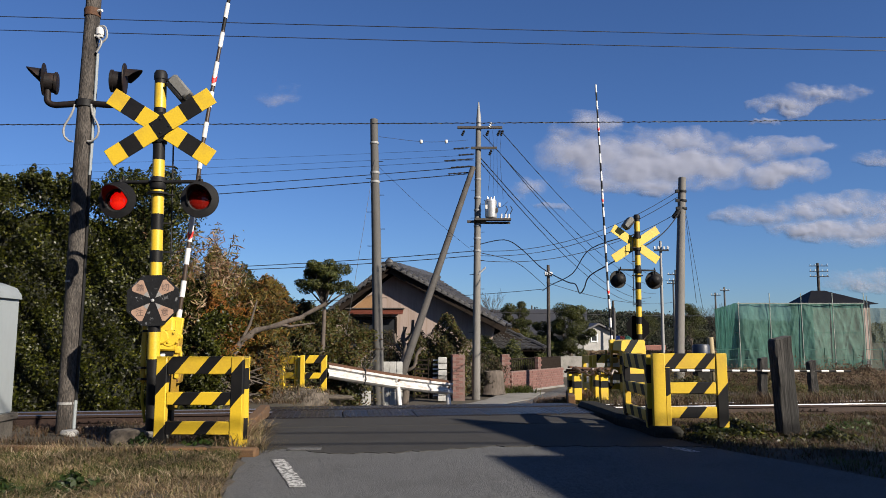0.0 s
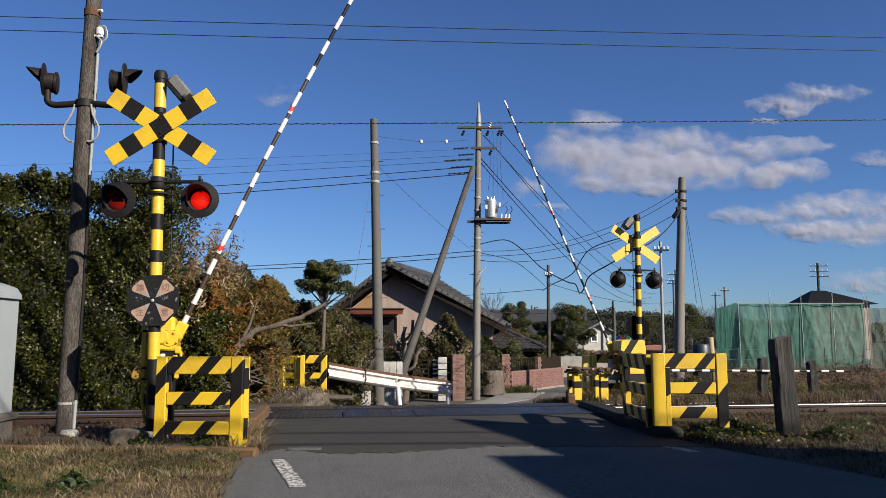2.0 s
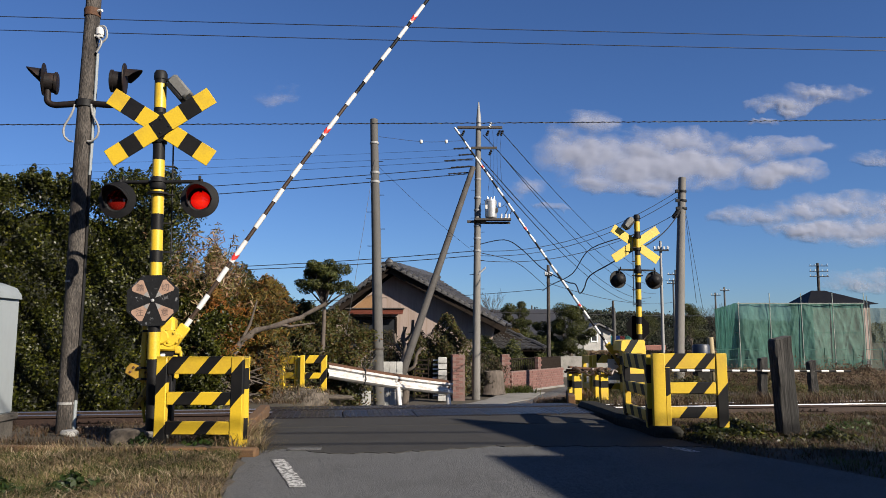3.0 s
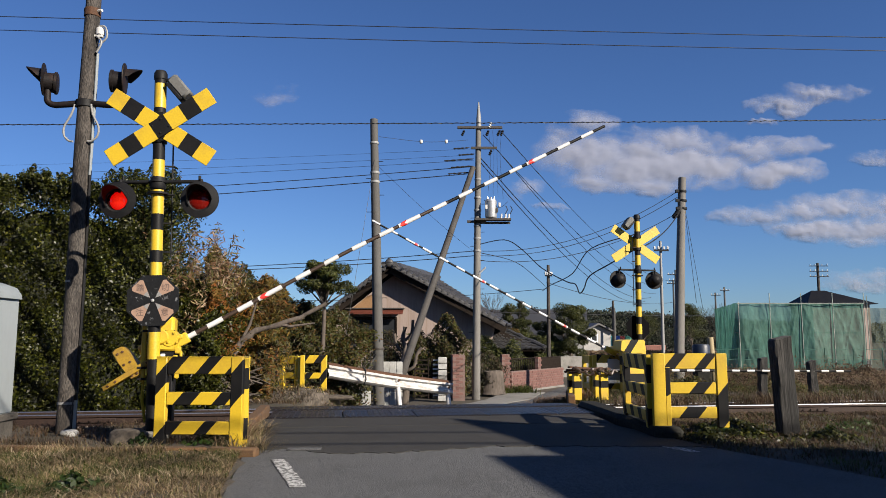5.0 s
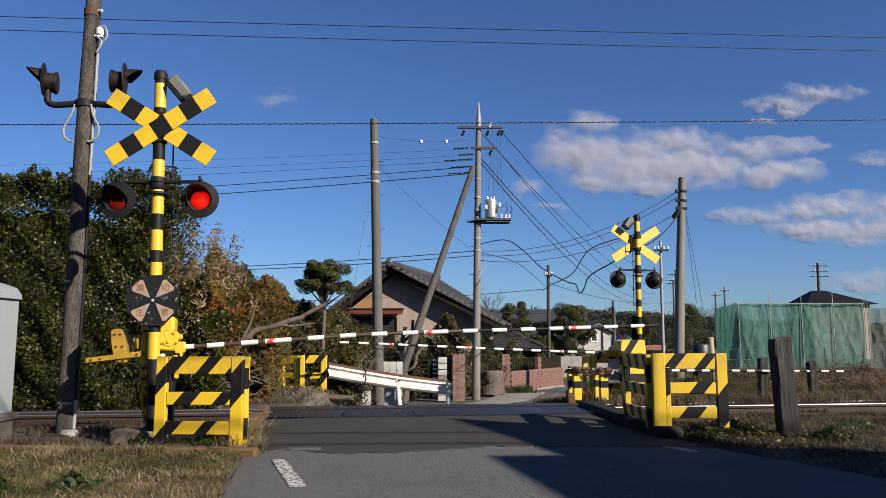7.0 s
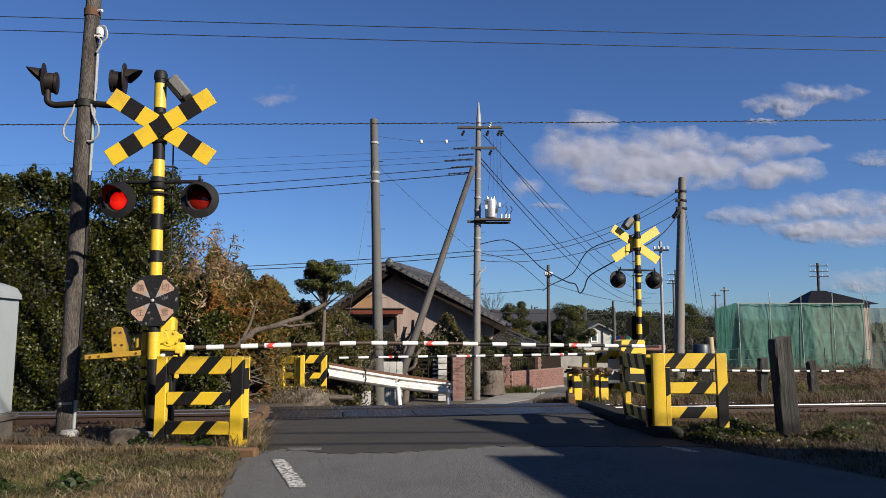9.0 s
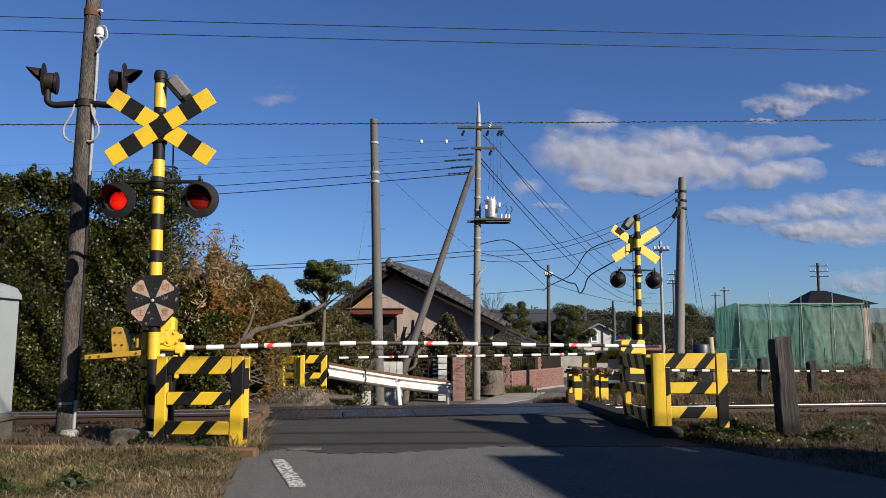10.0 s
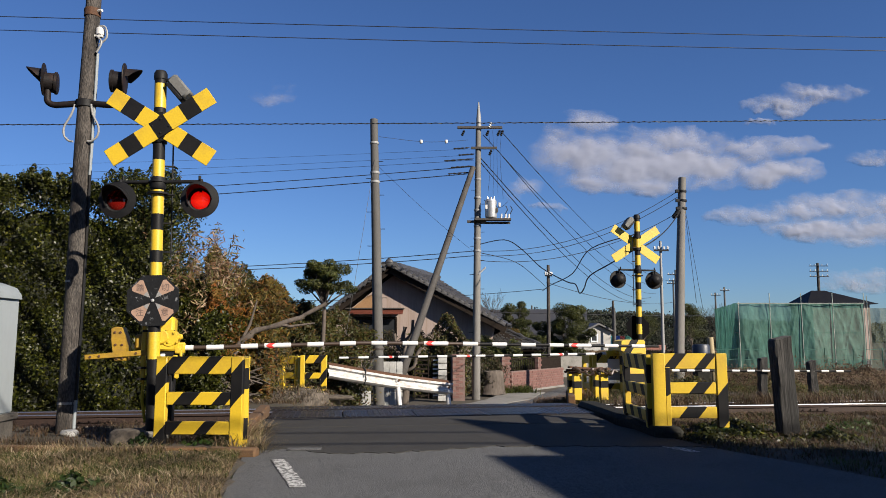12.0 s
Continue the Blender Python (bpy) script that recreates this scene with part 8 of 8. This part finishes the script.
def far_woods():
    """Wooded ridge on the skyline, and belts of trees before it."""
    rng = np.random.default_rng(9)
    def belt(name, label, x0, x1, y, top, n, size, material, seed):
        r = np.random.default_rng(seed)
        x = r.uniform(x0, x1, n)
        t = top(x) * (1 + 0.10 * noise_field(x * 0.35, x * 0.11, seed) + 0.08 * noise_field(x * 1.3, x * 0.7, seed))
        z = -0.9 + (t + 0.9) * r.uniform(0, 1, n) ** 0.7
        yy = y + r.uniform(0, y * 0.1, n) + (t - z) * -1.0
        nr = np.stack([r.normal(0, 0.5, n), np.full(n, -0.8), np.full(n, 0.6)], 1)
        ob = new(name, cloud_of_leaves(name, np.stack([x, yy, z], 1), nr, size, size * 0.7, material, r))
        tagged(ob, label, "woods", kind="stuff")
    belt("woods", "wooded ridge on the skyline", -60, 330, 330, lambda x: 14.0 - 0.02 * np.abs(x - 60) - 3.5 * smoothstep(70, 160, x), 130000, 0.95, FAR_LEAF, 61)
    belt("woods", "belt of dark evergreens past the fields", 8, 60, 110, lambda x: 2.2 + 1.6 * smoothstep(14, 22, x) - 1.4 * smoothstep(28, 34, x), 60000, 0.26, FAR_LEAF, 62)
    belt("woods", "low growth behind the houses", -60, 14, 70, lambda x: 1.6 + 0 * x, 50000, 0.24, FAR_LEAF, 63)
    belt("woods", "low scrub along the field edge", 10, 20, 52, lambda x: 0.1 + 0 * x, 6000, 0.25, BROWN_GRASS, 64)


FAR_LEAF = leafy("far_foliage", [(0.00918, 0.0147, 0.0058), (0.0158, 0.0199, 0.0081), (0.00738, 0.011, 0.00532), (0.0199, 0.0184, 0.00918)], 0.6, 0.2)
far_woods()

# ---- clouds, far behind everything ----
def cloud_material():
    m = bpy.data.materials.new("cloud_vapour")
    m.use_nodes = True
    n, l = m.node_tree.nodes, m.node_tree.links
    n.remove(n["Principled BSDF"])
    co = n.new("ShaderNodeTexCoord")
    nz = n.new("ShaderNodeTexNoise")
    nz.inputs["Scale"].default_value, nz.inputs["Detail"].default_value, nz.inputs["Roughness"].default_value = 0.0080, 12, 0.60
    nz.inputs["Distortion"].default_value = 0.3
    long = n.new("ShaderNodeMapping")
    long.inputs["Scale"].default_value = (0.6, 1, 1.3)
    l.new(co.outputs["Object"], long.inputs[0])
    l.new(long.outputs[0], nz.inputs["Vector"])
    apart = n.new("ShaderNodeSeparateXYZ")
    l.new(co.outputs["Object"], apart.inputs[0])
    swell = n.new("ShaderNodeMath")
    swell.operation = "MULTIPLY"
    swell.inputs[1].default_value = -1 / 11
    l.new(apart.outputs["Y"], swell.inputs[0])
    add = n.new("ShaderNodeMath")
    add.operation = "MULTIPLY_ADD"
    l.new(nz.outputs[0], add.inputs[0])
    add.inputs[1].default_value = 2.5
    l.new(swell.outputs[0], add.inputs[2])
    mask = n.new("ShaderNodeMapRange")
    mask.interpolation_type = "SMOOTHSTEP"
    mask.inputs["From Min"].default_value, mask.inputs["From Max"].default_value = 1.22, 2.16
    mask.inputs["To Max"].default_value = 0.86
    l.new(add.outputs[0], mask.inputs[0])
    bump = n.new("ShaderNodeBump")
    bump.inputs["Strength"].default_value, bump.inputs["Distance"].default_value = 0.02, 24
    l.new(nz.outputs[0], bump.inputs["Height"])
    dif = n.new("ShaderNodeBsdfDiffuse")
    dif.inputs[0].default_value = (0.220, 0.232, 0.285, 1)
    l.new(bump.outputs[0], dif.inputs["Normal"])
    clear = n.new("ShaderNodeBsdfTransparent")
    mix = n.new("ShaderNodeMixShader")
    l.new(mask.outputs[0], mix.inputs[0])
    l.new(clear.outputs[0], mix.inputs[1])
    l.new(dif.outputs[0], mix.inputs[2])
    l.new(mix.outputs[0], n["Material Output"].inputs[0])
    return m


CLOUD = cloud_material()
clouds = []


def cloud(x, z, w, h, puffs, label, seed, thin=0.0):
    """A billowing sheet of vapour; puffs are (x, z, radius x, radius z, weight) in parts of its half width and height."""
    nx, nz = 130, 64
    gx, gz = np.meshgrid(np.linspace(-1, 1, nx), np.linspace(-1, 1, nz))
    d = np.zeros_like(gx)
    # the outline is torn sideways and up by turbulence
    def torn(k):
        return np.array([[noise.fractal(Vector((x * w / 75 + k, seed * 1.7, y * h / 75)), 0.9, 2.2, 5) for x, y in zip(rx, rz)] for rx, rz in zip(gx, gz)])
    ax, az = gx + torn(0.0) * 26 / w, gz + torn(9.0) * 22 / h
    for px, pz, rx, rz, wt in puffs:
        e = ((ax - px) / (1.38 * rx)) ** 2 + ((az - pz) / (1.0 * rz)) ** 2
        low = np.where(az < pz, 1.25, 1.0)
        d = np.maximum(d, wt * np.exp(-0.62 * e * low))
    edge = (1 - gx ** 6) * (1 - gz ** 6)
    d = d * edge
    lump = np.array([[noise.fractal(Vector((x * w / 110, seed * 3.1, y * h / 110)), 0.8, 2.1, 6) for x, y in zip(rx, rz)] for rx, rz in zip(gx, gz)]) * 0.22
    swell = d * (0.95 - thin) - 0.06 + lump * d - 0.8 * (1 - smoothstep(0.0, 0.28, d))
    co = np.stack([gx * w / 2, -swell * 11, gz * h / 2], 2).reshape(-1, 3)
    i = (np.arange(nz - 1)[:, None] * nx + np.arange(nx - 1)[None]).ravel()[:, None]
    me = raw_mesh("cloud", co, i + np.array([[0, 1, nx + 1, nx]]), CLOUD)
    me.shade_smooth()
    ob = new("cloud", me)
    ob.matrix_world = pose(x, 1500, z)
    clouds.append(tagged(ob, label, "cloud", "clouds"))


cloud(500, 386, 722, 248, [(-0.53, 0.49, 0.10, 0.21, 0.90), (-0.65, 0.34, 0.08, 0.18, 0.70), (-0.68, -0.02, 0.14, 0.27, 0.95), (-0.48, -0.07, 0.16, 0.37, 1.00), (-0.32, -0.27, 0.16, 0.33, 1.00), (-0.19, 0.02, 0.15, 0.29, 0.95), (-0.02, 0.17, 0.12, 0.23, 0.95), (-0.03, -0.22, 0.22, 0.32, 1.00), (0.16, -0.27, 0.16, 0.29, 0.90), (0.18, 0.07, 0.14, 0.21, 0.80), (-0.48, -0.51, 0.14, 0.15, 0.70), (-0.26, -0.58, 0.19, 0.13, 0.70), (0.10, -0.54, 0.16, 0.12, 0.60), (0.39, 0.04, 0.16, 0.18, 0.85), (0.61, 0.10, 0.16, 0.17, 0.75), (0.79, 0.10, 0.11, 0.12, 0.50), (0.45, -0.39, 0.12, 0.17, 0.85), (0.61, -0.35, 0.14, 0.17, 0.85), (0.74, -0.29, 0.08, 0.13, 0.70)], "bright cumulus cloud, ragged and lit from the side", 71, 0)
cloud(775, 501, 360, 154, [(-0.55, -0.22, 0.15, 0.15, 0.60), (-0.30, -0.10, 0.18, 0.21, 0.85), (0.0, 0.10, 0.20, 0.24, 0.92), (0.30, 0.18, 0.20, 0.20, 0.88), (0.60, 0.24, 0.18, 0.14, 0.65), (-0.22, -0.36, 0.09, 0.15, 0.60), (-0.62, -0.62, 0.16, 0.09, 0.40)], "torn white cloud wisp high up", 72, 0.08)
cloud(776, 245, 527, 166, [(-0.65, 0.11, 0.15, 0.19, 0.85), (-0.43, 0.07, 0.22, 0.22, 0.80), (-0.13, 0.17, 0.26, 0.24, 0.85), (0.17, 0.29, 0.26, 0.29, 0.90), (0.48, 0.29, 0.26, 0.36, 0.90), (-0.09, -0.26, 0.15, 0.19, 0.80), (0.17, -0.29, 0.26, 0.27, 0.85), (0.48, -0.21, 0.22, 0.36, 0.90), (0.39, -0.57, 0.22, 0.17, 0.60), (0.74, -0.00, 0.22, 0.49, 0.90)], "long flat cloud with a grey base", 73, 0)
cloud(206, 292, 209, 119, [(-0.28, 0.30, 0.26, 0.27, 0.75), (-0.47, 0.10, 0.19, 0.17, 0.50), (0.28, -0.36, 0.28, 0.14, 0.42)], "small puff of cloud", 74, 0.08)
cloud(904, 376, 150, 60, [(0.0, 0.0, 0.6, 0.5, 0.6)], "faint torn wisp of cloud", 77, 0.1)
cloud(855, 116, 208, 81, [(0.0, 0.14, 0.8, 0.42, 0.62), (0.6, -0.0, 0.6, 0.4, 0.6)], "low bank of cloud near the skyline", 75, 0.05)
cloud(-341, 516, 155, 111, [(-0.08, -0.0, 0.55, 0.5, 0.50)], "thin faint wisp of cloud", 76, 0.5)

# ---- what moves ----
ARM_NEAR = [(0.0, 83.0), (0.6, 83.0), (0.8, 82.0), (1.0, 79.5), (1.5, 71.2), (2.0, 65.0), (2.5, 60.3), (3.0, 55.8), (3.2, 52.9), (3.6, 46.9), (4.0, 41.8), (4.4, 36.5), (4.8, 30.8), (5.0, 28.0), (5.5, 21.3), (6.0, 15.1), (6.5, 8.6), (7.0, 2.2), (7.2, 0.2), (7.5, -0.3), (9.0, -0.37), (12.0, -0.37)]
ARM_FAR = [(0.0, 87.0), (0.5, 86.95), (1.0, 80.9), (1.5, 72.25), (2.0, 65.6), (2.5, 60.0), (3.2, 50.2), (3.6, 45.0), (4.0, 39.8), (4.4, 34.6), (4.8, 29.2), (5.5, 20.2), (6.0, 13.9), (6.5, 7.6), (7.0, 1.5), (7.2, -0.9), (7.5, -1.5), (9.0, -1.5), (12.0, -1.5)]


def motions():
    for arm, pivot, turn, rows in ((near_arm, NEAR_PIVOT, 12.97, ARM_NEAR), (far_arm, FAR_PIVOT, 191.4, ARM_FAR)):
        walk(arm, [(t, pose(*pivot, 0, 0, turn) @ pose(0, 0, 0, 0, -a, 0)) for t, a in rows])
    for cloud in clouds:
        p = cloud.matrix_world.translation.copy()
        walk(cloud, [(0.0, Matrix.Translation(p)), (6.0, Matrix.Translation(p + Vector((-6.0, 0, 0)))), (12.0, Matrix.Translation(p + Vector((-10.0, 0, 0))))])
    # the two lamps of a signal light up in turn
    for lamps in (near_lamps, far_lamps):
        for side, rotor in enumerate(lamps):
            rows, lit, k = [(0.0, side == 0)], side == 0, 0
            while 0.33 + 0.64 * k < 11.95:
                t = 0.33 + 0.64 * k
                rows += [(t - 0.05, lit), (t + 0.05, not lit)]
                lit, k = not lit, k + 1
            rows.append((12.0, lit))
            keyed = []
            for (t, on), nxt in zip(rows, rows[1:] + [None]):
                keyed.append((t, pose(0, 0.05, 0, 0, 0, 0 if on else 180)))
                if nxt and nxt[1] != on:
                    for k2, a in ((1 / 3, 60), (2 / 3, 120)):
                        keyed.append((t + (nxt[0] - t) * k2, pose(0, 0.05, 0, 0, 0, (a if on else 180 - a))))
            walk(rotor, keyed)


motions()
